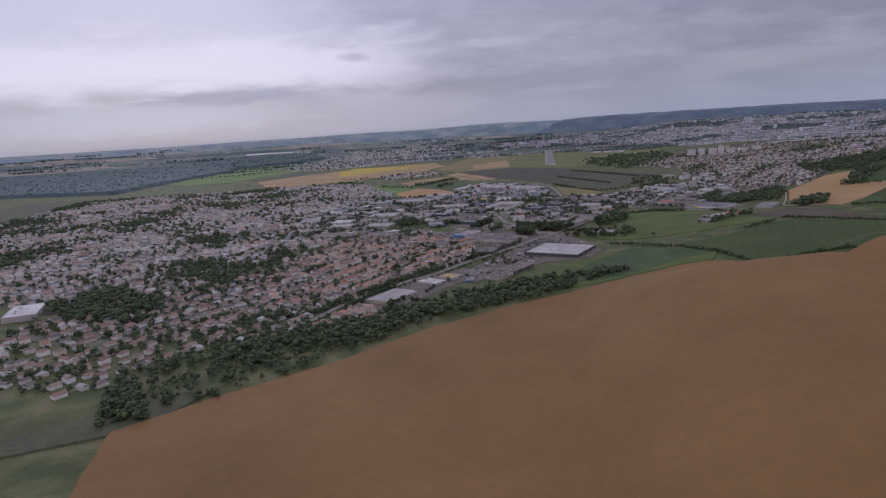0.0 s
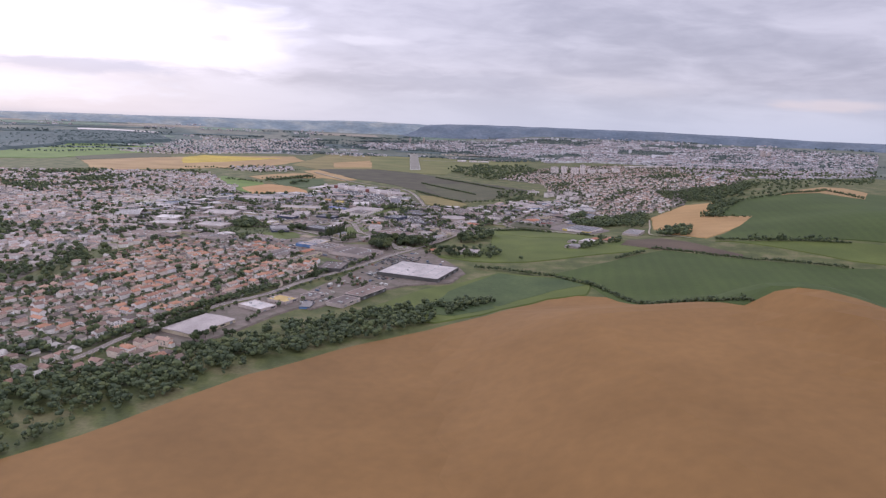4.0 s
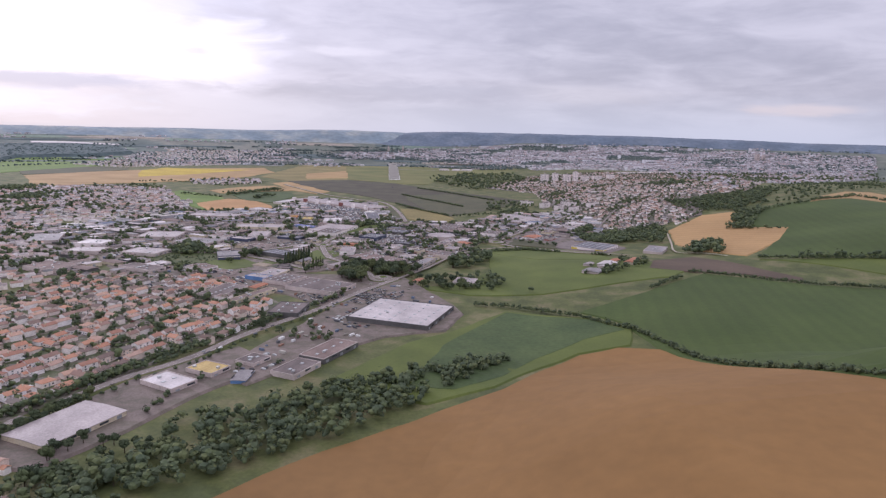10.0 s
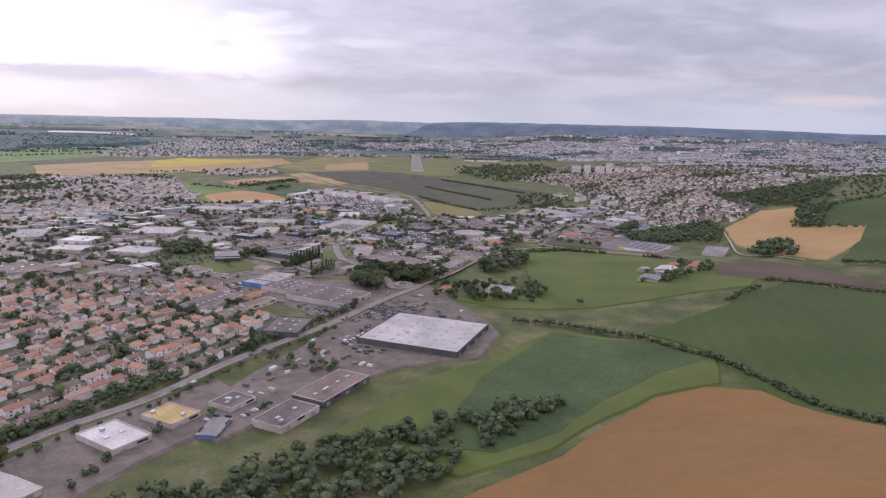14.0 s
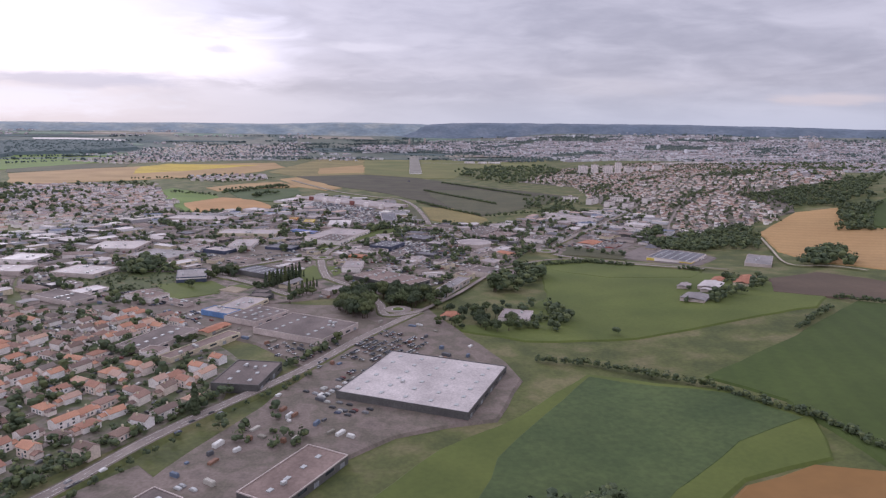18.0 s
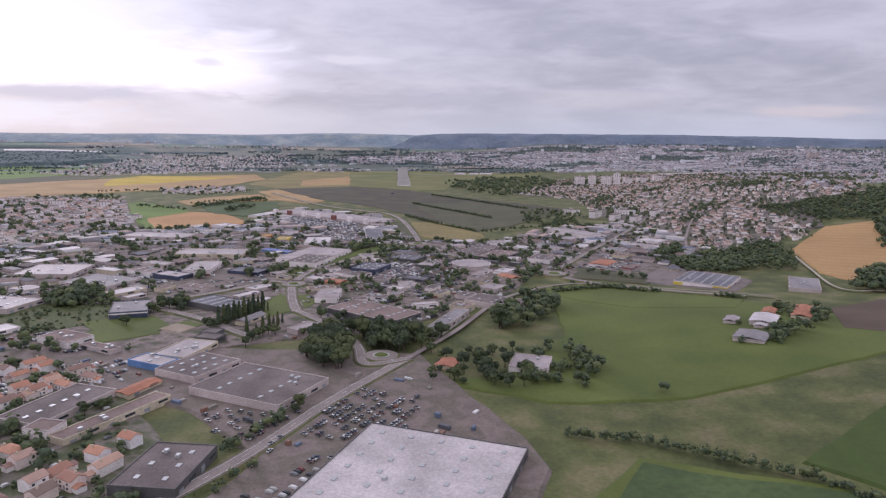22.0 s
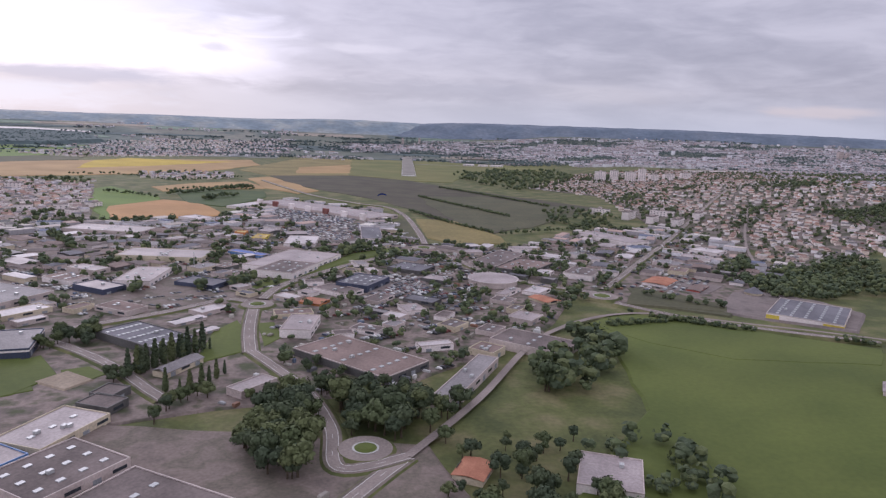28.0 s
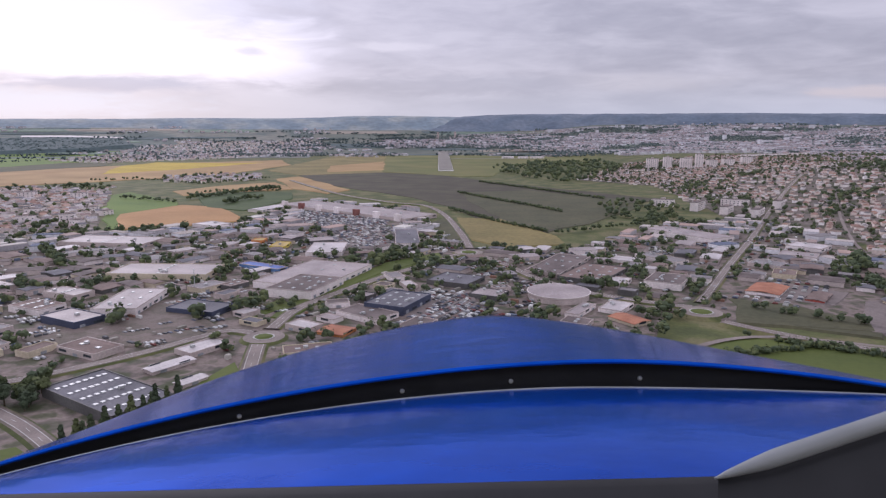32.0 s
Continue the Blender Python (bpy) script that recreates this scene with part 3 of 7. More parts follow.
LOT_VERGE = [(-105, 407), (-103, 425), (-80, 498), (-47, 576), (-1, 622), (2, 600), (-44, 542), (-76, 472), (-94, 402)]
GROVES = ([(-528, -336), (-416, -347), (-450, -269), (-571, -184), (-575, -234)], [(-317, -587), (-287, -569), (-334, -508), (-346, -519)], WOOD_TOWN, WOOD_RIGHT)
HAMLET = [(-624, 1532), (-543, 1643), (-414, 1628), (-392, 1482), (-480, 1404), (-567, 1415)]
CLEAR = ([(-236, 168), (-96, 160), (-66, 240), (-96, 330), (-205, 330), (-236, 300)], [(178, 392), (205, 500), (262, 520), (312, 470), (345, 420), (330, 400), (262, 372)])
MAST = [(-175, 472), (-173, 473), (-172, 469)]

field('field', [(-331, 1619), (-143, 1717), (12, 1623), (116, 1435), (194, 1324), (296, 1188), (356, 1103), (270, 984), (179, 831), (120, 751), (67, 824), (25, 966), (-41, 1117), (-137, 1243), (-236, 1393)], M_HEATH, 'fallow grey-brown heath with dark scrub lines', 1)
field('field', [(33, 1203), (158, 1244), (292, 1098), (304, 1008), (181, 815), (121, 766), (78, 841)], M_ROUGH, 'rough green-grey pasture beside the heath', 2)
field('field', [(23, 872), (79, 858), (126, 724), (127, 672), (66, 657), (35, 699)], M_DRYGRASS, 'dry yellow-green grass beside the link road', 2)
field('field', [(-144, 1741), (-220, 2870), (-8, 2950), (370, 2892), (586, 2477), (524, 2283), (219, 2091), (126, 1594), (28, 1603)], M_AIRGRASS, 'mown green airfield grass round the runway', 1)
field('field', [(-448, 1797), (-399, 2620), (-218, 2832), (-139, 1717), (-331, 1619)], M_DRYGRASS, 'dry ochre grassland at the airfield edge', 1)
field('field', [(-316, 1995), (-177, 2230), (-146, 1819), (-280, 1721)], M_STRAW, 'strip of straw-coloured dry grass', 2)
field('field', [(-1137, 1590), (-1056, 1805), (-801, 2141), (-532, 2314), (-439, 2037), (-523, 1614), (-696, 1445), (-939, 1246)], M_STRAW, 'wide harvested tan grain field', 1)
field('field', [(-810, 1640), (-907, 1950), (-888, 2160), (-696, 2126), (-552, 2155), (-696, 1811)], M_YELLOW, 'yellow flowering crop strip', 2)
field('field', [(-554, 1146), (-547, 1203), (-488, 1143), (-404, 1046), (-387, 1000), (-425, 900), (-369, 768), (-384, 775), (-463, 933)], M_CROP, 'fresh green crop field beside the estate', 1)
field('field', [(-425, 900), (-383, 1008), (-323, 984), (-262, 882), (-252, 838), (-333, 786), (-367, 766)], M_ORANGE, 'bare orange-tan stubble field', 2)
field('field', [(-478, 1222), (-423, 1337), (-341, 1416), (-272, 1259), (-390, 1203), (-431, 1144)], M_STRAW, 'tan strip field edged with hedges', 1)
field('field', [(-422, 1158), (-381, 1218), (-262, 1202), (-239, 1099), (-273, 943), (-335, 978)], M_CROPDARK, 'dark green leafy crop field', 2)
field('field', [(-359, 1509), (-324, 1576), (-165, 1255), (-195, 1181), (-274, 1274)], M_STRAW, 'tan dry field beside the heath', 1)
field('field', [(-1620, 2433), (-1432, 2586), (-1241, 2752), (-1037, 2287), (-1265, 2156), (-1367, 1991)], M_CROP, 'pale green distant crop field', 1)
field('field', [(-1333, 1933), (-1214, 2092), (-1017, 2133), (-961, 1972), (-1063, 1749), (-1161, 1633)], M_ROUGH, 'olive grass field in the distance', 1)
field('field', [(143, 333), (200, 336), (258, 278), (306, 254), (340, 204), (368, 168), (325, 117), (226, 83), (162, 65), (82, 66), (15, 104), (65, 105), (123, 189)], M_MEADOW, 'bright green grazed meadow below the hill', 1)
field('field', [(497, 536), (604, 636), (660, 619), (585, 481), (647, 420), (582, 335), (485, 249), (458, 317), (455, 409)], M_GOLD, 'golden ripe grain field on the slope', 2)
field('field', [(610, 509), (747, 637), (824, 645), (1010, 760), (1240, 560), (960, 20), (679, 161), (494, 233), (638, 410)], M_CROPHILL, 'dark green hillside crop field', 1)
field('field', [(814, 627), (930, 758), (1062, 879), (1118, 876), (1088, 738), (965, 567), (942, 692)], M_STRAW, 'pale tan strip along the hill crest', 2)
field('field', [(347, 229), (416, 264), (439, 216), (455, 155), (476, 107), (464, 90), (423, 133), (358, 148), (317, 167)], M_EARTH, 'strip of dark ploughed earth', 2)
field('field', [(372, 136), (463, 75), (588, 29), (880, -90), (860, -160), (525, -59), (307, -93), (205, -55), (178, -14), (269, 46)], M_CROPHILL, 'deep green crop field in the hollow', 1)
field('field', [(485, 214), (670, 148), (960, 10), (900, -80), (614, 66), (506, 203)], M_MEADOW, 'bright green pasture strip under the hedge', 1)
field('field', [(-49, -189), (14, -99), (60, -60), (109, -2), (183, -38), (205, -78), (190, -118), (144, -130), (104, -164), (66, -206), (20, -226)], M_MEADOW, 'pale green strip along the brown field', 1)
field('field', [(10, -196), (40, -108), (109, -6), (180, -42), (200, -78), (158, -97), (112, -137), (75, -184), (40, -206)], M_CROPDARK, 'dark green hedged slope beside the store', 2)
field('field', [(-1709, 935), (-1704, 1076), (-1561, 1138), (-1383, 890), (-1392, 690), (-1411, 593)], M_ROUGH, 'dull green field beside the far wood', 1)
field('field', [(-1877, 1983), (-1632, 2489), (-1263, 2706), (-1121, 2280), (-1278, 1615), (-1421, 1564)], M_CROP, 'pale green crop field before the far wood', 1)
field('field', [(-369, -605), (-333, -570), (-311, -530), (-262, -519), (-284, -586), (-350, -627)], M_ROUGH, 'rough green lawn below the brown field', 1)
field('field', [(-336, 252), (-321, 287), (-231, 288), (-221, 231), (-262, 201), (-313, 230)], M_SCRUB, 'overgrown green lot between the works', 1)
field('field', [(-109, 303), (-101, 317), (-86, 272), (-90, 258), (-101, 277)], M_MEADOW, 'grass verge beside the curved road', 1)
field('field', [(-90, 320), (-80, 324), (-69, 293), (-76, 274)], M_MEADOW, 'grass verge below the roundabout', 1)
field('field', [(-118, 404), (-86, 459), (-36, 542), (-9, 579), (-38, 567), (-91, 486), (-122, 430)], M_MEADOW, 'long grass verge along the superstore road', 1)
field('field', [(-169, 229), (-158, 235), (-145, 225), (-151, 214), (-160, 215)], M_MEADOW, 'lawn beside the service road', 1)
field('field', [(199, 454), (235, 439), (261, 385), (246, 362), (196, 396)], M_ROUGH, 'rough grass bank above the meadow road', 1)
field('field', [(-14, 813), (11, 879), (21, 706), (-3, 652)], M_ROUGH, 'green triangle beside the link road', 2)
field('field', [(-236, 231), (-204, 253), (-169, 202), (-195, 183)], M_MEADOW, 'lawn round the blue hall', 1)
field('field', [(135, 338), (163, 368), (204, 354), (258, 301), (296, 270), (272, 237), (198, 257), (161, 293)], M_MEADOW, 'grassland along the meadow road', 1)
# the broad brown field that the flight begins over, on the rounded hill
field("field", [(-299, -592), (-247, -526), (-188, -465), (-118, -367), (-39, -291), (29, -240), (71, -216), (106, -172), (144, -136), (179, -124), (208, -136), (226, -200), (240, -290), (250, -342), (272, -343), (284, -352), (298, -364), (308, -385), (314, -409), (324, -432), (350, -520), (380, -676), (338, -832), (78, -936), (-208, -832)], M_BROWN, "broad bare brown field over the rounded hill", 2)
field("field", [(205, -55), (307, -93), (525, -59), (588, 29), (700, 20), (820, -120), (760, -430), (600, -760), (380, -700), (352, -520), (326, -432), (310, -385), (286, -350), (252, -340), (242, -290), (228, -200), (210, -134)], M_CROPHILL, "green crop over the shoulder of the hill", 1)

# town and works ground under the buildings
field("pavement", ZONE_WORKS, M_URBAN, "patchy paved ground of the works estate", -1)
field("pavement", ZONE_WEST, M_URBAN, "patchy yards of the western works", -2)
field("pavement", RES_FAR_LEFT, M_TOWN, "patchy gardens and streets of the old suburb", -3)
field("pavement", ZONE_RIGHT, M_TOWN, "patchy town ground of gardens and streets", -1)
field("pavement", ZONE_CITY_EAST, M_PLAIN_HAZE, "distant haze-tinted ground under the east side of the city", 0)
field("pavement", ZONE_PALE, M_URBAN, "paved ground of the pale estate", 0)
field("pavement", [(-360, 155), (-185, 133), (-110, 26), (-104, -42), (-159, -124), (-208, -221), (-259, -325), (-429, -429), (-559, -377), (-546, -260), (-380, -104), (-380, 13)], M_GARDEN, "gardens and drives of the orange-roofed estate", -1)
field("pavement", [(-125, -165), (-98, -192), (-52, -128), (-8, -84), (20, -72), (44, -66), (66, -10), (60, 24), (40, 75), (15, 150), (-60, 160), (-130, 165), (-235, 165), (-300, 150), (-230, 135), (-105, 60), (-60, 5)], M_YARD, "worn paved yards along the main road", 0)

field("field", [(-232, 186), (-190, 250), (-168, 222), (-176, 196), (-206, 176)], M_MEADOW, "lawn beside the service road and black box", 1)
field("field", [(-108, 240), (-84, 266), (-92, 300), (-104, 326), (-112, 300)], M_MEADOW, "grass bank between the factory and the curved road", 1)
field("pavement", [(-173, 212), (-165, 227), (-148, 216), (-155, 203)], M_EARTHYARD, "bare pale earth building plot", 2)
field("pavement", [(247, 376), (276, 350), (314, 318), (362, 380), (352, 420), (318, 450), (290, 446), (262, 405)], M_LOT, "grey asphalt yard of the garden centre", 1)
field("field", [(180, 396), (200, 440), (230, 430), (262, 400), (250, 374)], M_ROUGH, "rough grass bank beside the roundabout", 1)
field("pavement", [(222, 462), (250, 500), (292, 470), (262, 436)], M_LOT, "asphalt car park of the restaurants", 1)
field("pavement", [(-226, -300), (-176, -186), (-120, -112), (-84, -150), (-128, -214), (-150, -262), (-178, -306)], M_YARD, "worn yards round the warehouses", 0)
for lot in (LOT_MALL, LOT_MID, LOT_STORE):
    field("car_park", lot, M_LOT, "asphalt car park of the shops", 2)
field("pavement", LOT_YARD, M_YARD, "pale worn yard beside the roundabout", 2)
field("field", LOT_VERGE, M_MEADOW, "green bank along the superstore road", 2)

# the distance: haze-tinted country beyond the plain, up to the foot of the hills
def far_country(a0, a1, r0, r1, label, material, lift):
    verts, faces, n = [], [], 120
    radii = list(np.linspace(r0, r1, 14))
    for i in range(n + 1):
        a = radians(a0 + (a1 - a0) * i / n)
        for k, r in enumerate(radii):
            r = r + (60 * noise.noise((i * 0.25, r0 * 0.01, 1.0)) + 25 * noise.noise((i * 0.9, 5.0, r0)) if k == 0 else 0)
            x, y = r * math.sin(a), r * math.cos(a) - 487
            verts.append((x, y, hz(x, y) + lift))
    m = len(radii)
    for i in range(n):
        for k in range(m - 1):
            q = i * m + k
            faces.append((q, q + m, q + m + 1, q + 1))
    ob = mesh_object("backdrop_country", verts, [f[::-1] for f in faces], material)
    return tagged(ob, label, "countryside", kind="structure")


far_country(-80, -9, 3020, 4300, "distant farmland and woods in haze-tinted colours", M_FAR_HAZE, 1.0)
far_country(-9, 80, 3200, 4300, "distant haze-tinted ground under the city", M_PLAIN_HAZE, 1.1)
FAR_RNG = random.Random(77)
for k in range(70):
    a, r = radians(FAR_RNG.uniform(-46, 30)), FAR_RNG.uniform(3150, 4150)
    half, deep = FAR_RNG.uniform(80, 330), FAR_RNG.uniform(10, 45)
    c, s = math.sin(a), math.cos(a)
    quad = [(r * c + u * s * half + v * c * deep, r * s - u * c * half + v * s * deep - 487) for u, v in ((-1, -1), (1, -0.8), (0.9, 1), (-1.1, 0.9))]
    tagged(drape("field", quad, FAR_RNG.choice((M_FAR_WOOD_HAZE, M_FAR_WOOD_HAZE, M_FAR_WOOD_HAZE, M_FAR_TAN_HAZE, M_FAR_GREEN_HAZE)), 1.6 + 0.02 * k, 60), "distant haze-tinted field or wood", "field", kind="structure")
tagged(drape("greenhouses", [(-1787, 2955), (-1633, 3030), (-1402, 3072), (-1396, 3046), (-1620, 3000), (-1770, 2930)], M_ROOF_WHITE, 4.0, 60), "long white strip of distant greenhouse roofs", "greenhouses", kind="structure")

# ---- runway ----
runway = drape("runway", [(-1, 1770), (38, 1770), (38, 2900), (-1, 2900)], M_CONCRETE, 1.5, 60)
tagged(runway, "pale concrete runway with white threshold markings", "runway", kind="structure")
for box_xy in ((-1, 38, 1768, 1775), (-1.5, -0.6, 1776, 2890), (37.6, 38.5, 1776, 2890)):
    drape("stripe", [(box_xy[0], box_xy[2]), (box_xy[1], box_xy[2]), (box_xy[1], box_xy[3]), (box_xy[0], box_xy[3])], M_LINE, 1.72, 60).parent = runway
for k in range(8):
    drape("stripe", [(3 + 4.3 * k, 1780), (5.4 + 4.3 * k, 1780), (5.4 + 4.3 * k, 1815), (3 + 4.3 * k, 1815)], M_LINE, 1.7, 60).parent = runway
for k in range(16):
    drape("stripe", [(18.0, 1840 + 65 * k), (19.0, 1840 + 65 * k), (19.0, 1872 + 65 * k), (18.0, 1872 + 65 * k)], M_LINE, 1.7, 60).parent = runway
tagged(drape("taxiway", [(38, 2420), (230, 2440), (330, 2440), (330, 2455), (225, 2456), (38, 2440)], M_CONCRETE, 1.45, 60), "pale concrete taxiway to the hangars", "taxiway", kind="structure")


# ---- roads ----
def smooth_line(pts, n=8):
    got = []
    p = [pts[0]] + pts + [pts[-1]]
    for i in range(1, len(p) - 2):
        a, b, c, d = (np.array(p[i + k], float) for k in (-1, 0, 1, 2))
        for k in range(n):
            t = k / n
            got.append(0.5 * (2 * b + (c - a) * t + (2 * a - 5 * b + 4 * c - d) * t * t + (3 * b - a - 3 * c + d) * t ** 3))
    return got + [np.array(pts[-1], float)]


def ribbon(name, line, off0, off1, lift, material, parent=None):
    verts, faces = [], []
    for i, p in enumerate(line):
        d = line[min(i + 1, len(line) - 1)] - line[max(i - 1, 0)]
        d = d / (np.hypot(*d) + 1e-9)
        nrm = np.array((-d[1], d[0]))
        for o, up in zip((off0, off1), lift if isinstance(lift, tuple) else (lift, lift)):
            q = p + nrm * o
            verts.append((q[0], q[1], hz(*q) + up))
        if i:
            k = 2 * i
            faces.append((k - 2, k - 1, k + 1, k))
    return mesh_object(name, verts, [f[::-1] for f in faces], material, parent)


ROAD_LEVEL = [0]


def road(pts, width, label):
    line = smooth_line(pts)
    width *= 0.68
    ROAD_LEVEL[0] += 1
    lift = 1.8 + 0.02 * ROAD_LEVEL[0]
    pale = "track" in label
    ob = tagged(ribbon("road", line, -width / 2, width / 2, lift, M_PATH if pale else M_TARMAC), label, "road", kind="structure")
    if not pale and width >= 4.7:
        for side in (-1, 1):
            e = side * (width / 2 - 0.35)
            ribbon("edge_line", line, e - 0.09, e + 0.09, lift + 0.05, M_LINE, ob)
            k = side * (width / 2 + 0.6)
            ribbon("verge", line, k - 0.6, k + 0.6, lift - 0.03, M_YARD, ob)
            outer, foot = width / 2 + 1.2, width / 2 + 4.4
            if side > 0:
                ribbon("bank", line, outer, foot, (lift - 0.03, -0.2), M_GROUND, ob)
            else:
                ribbon("bank", line, -foot, -outer, (-0.2, lift - 0.03), M_GROUND, ob)
        dash_v, dash_f, dist = [], [], 0.0
        for a, b in zip(line, line[1:]):
            dist += float(np.hypot(*(b - a)))
            if dist > 12:
                dist = 0.0
                d = (b - a) / max(0.1, np.hypot(*(b - a)))
                q = np.array((-d[1], d[0])) * 0.08
                k = len(dash_v)
                dash_v += [(*p, hz(*p) + lift + 0.05) for p in (a - q, a + 4 * d - q, a + 4 * d + q, a + q)]
                dash_f.append((k, k + 1, k + 2, k + 3))
        if dash_f:
            tagged(mesh_object("centre_line", dash_v, dash_f, M_LINE, ob), kind="stuff")
    for p in line:
        take(p[0], p[1], width / 2 + 2)
    for a, b in zip(line, line[1:]):
        take(*((a + b) / 2), width / 2 + 2)
    return ob


def roundabout(x, y, r, label):
    z = hz(x, y) + 2.2
    root = tagged(new("roundabout"), label, "roundabout", kind="structure")
    for name, r0, r1, lift, m in (("carriageway", r, r + 5.5, 0.0, M_TARMAC), ("kerb", r - 0.9, r, 0.18, M_KERB), ("bank", r + 5.5, r + 9.5, 0.0, M_GROUND)):
        verts, faces = [], []
        for k in range(40):
            a = k * math.pi / 20
            verts += [(x + r0 * math.cos(a), y + r0 * math.sin(a), z + lift), (x + r1 * math.cos(a), y + r1 * math.sin(a), z + lift if name != "bank" else hz(x + r1 * math.cos(a), y + r1 * math.sin(a)) - 0.2)]
            j = (k + 1) % 40
            faces.append((2 * k, 2 * k + 1, 2 * j + 1, 2 * j))
        mesh_object(name, verts, faces, m, root)
    verts = [(x, y, z + 1.1)] + [(x + q * math.cos(k * math.pi / 20), y + q * math.sin(k * math.pi / 20), z + h) for q, h in ((r * 0.55, 0.9), (r - 0.9, 0.2)) for k in range(40)]
    faces = [(0, 1 + k, 1 + (k + 1) % 40) for k in range(40)] + [(1 + k, 41 + k, 41 + (k + 1) % 40, 1 + (k + 1) % 40) for k in range(40)]
    mesh_object("island", verts, faces, M_MEADOW, root)
    take(x, y, r + 9)
    return root


road([(-202, -224), (-182, -185), (-149, -141), (-120, -80), (-67, 5), (-38, 64), (-6, 119), (7, 139)], 9, 'grey tarmac main road along the estate')
road([(-252, -354), (-243, -331), (-234, -297), (-221, -265), (-213, -244)], 7, 'narrow hedged road past the brown-roofed houses')
road([(-81, 261), (-90, 298), (-97, 338), (-100, 360)], 10, 'curved tarmac road into the roundabout')
road([(-99, 382), (-93, 425), (-75, 464), (-45, 519), (-7, 575), (27, 631)], 9, 'tarmac road along the superstore')
road([(29, 646), (23, 741), (6, 897), (-23, 1001), (-75, 1043), (-163, 1153), (-255, 1330), (-317, 1461)], 9, 'link road curving round the heath')
road([(-108, 374), (-126, 376), (-155, 340), (-186, 310), (-206, 295)], 8, 'service road through the works estate')
road([(-194, 272), (-166, 252), (-141, 230), (-116, 203), (-105, 192)], 8, 'service road past the dark sheds')
road([(175, 442), (201, 486), (248, 568), (329, 705), (438, 895), (548, 1069), (655, 1224)], 7, 'straight avenue into the town')
road([(165, 430), (144, 440), (105, 469), (75, 514), (54, 572), (32, 618), (25, 630)], 9, 'dual road between the roundabouts')
road([(171, 396), (199, 364), (235, 332), (269, 307), (306, 284)], 8, 'road along the meadow')
road([(575, 980), (484, 808), (422, 680), (388, 598)], 5, 'residential street')
road([(488, 528), (452, 421), (417, 318), (447, 290), (461, 254)], 4, 'pale farm track')
road([(7, 139), (-19, 129), (-26, 164), (-42, 205), (-62, 236), (-81, 263)], 8, 'road past the roundabout copse')
road([(7, 139), (42, 199), (99, 310), (175, 364), (258, 328), (330, 281)], 6, 'lane along the meadow hedge')
roundabout(-99, 365, 6.0, "roundabout with a grassy island and pale kerb")
roundabout(166, 417, 7.5, "oval roundabout with a green island")
roundabout(-10, 145, 5.5, "roundabout ringed by trees")
roundabout(27, 622, 8.0, "roundabout on the link road")


# ---- large buildings ----
def gable(bm, l, w, z, rise, over=0.5, thick=0.25):
    """A ridged roof along x with overhang and thickness."""
    a, b = l / 2 + over, w / 2 + over
    drop = rise * over / (w / 2)
    rows = []
    for dz in (0.0, thick):
        rows.append([bm.verts.new(p) for p in ((-a, -b, z - drop + dz), (a, -b, z - drop + dz), (a, 0, z + rise + dz), (-a, 0, z + rise + dz), (-a, b, z - drop + dz), (a, b, z - drop + dz))])
    lo, hi = rows
    for f in ((0, 1, 2, 3), (3, 2, 5, 4)):
        bm.faces.new([hi[i] for i in f])
        bm.faces.new([lo[i] for i in reversed(f)])
    for i, j in ((0, 1), (1, 2), (2, 5), (5, 4), (4, 3), (3, 0)):
        bm.faces.new((lo[i], lo[j], hi[j], hi[i]))
    return bm


def hip(bm, l, w, z, rise, over=0.5, thick=0.22):
    a, b, r = l / 2 + over, w / 2 + over, max(0.3, l / 2 - w / 2)
    lo = [bm.verts.new((x, y, z)) for x, y in ((-a, -b), (a, -b), (a, b), (-a, b))]
    mid = [bm.verts.new((x, y, z + thick)) for x, y in ((-a, -b), (a, -b), (a, b), (-a, b))]
    top = [bm.verts.new((-r, 0, z + thick + rise)), bm.verts.new((r, 0, z + thick + rise))]
    bm.faces.new(lo[::-1])
    for i in range(4):
        j = (i + 1) % 4
        bm.faces.new((lo[i], lo[j], mid[j], mid[i]))
    bm.faces.new((mid[0], mid[1], top[1], top[0]))
    bm.faces.new((mid[2], mid[3], top[0], top[1]))
    bm.faces.new((mid[1], mid[2], top[1]))
    bm.faces.new((mid[3], mid[0], top[0]))
    return bm


HALL_RNG = random.Random(11)
PITCHED = ("farmhouse", "barn", "shed", "depot", "hangar", "restaurant", "lodging_house")


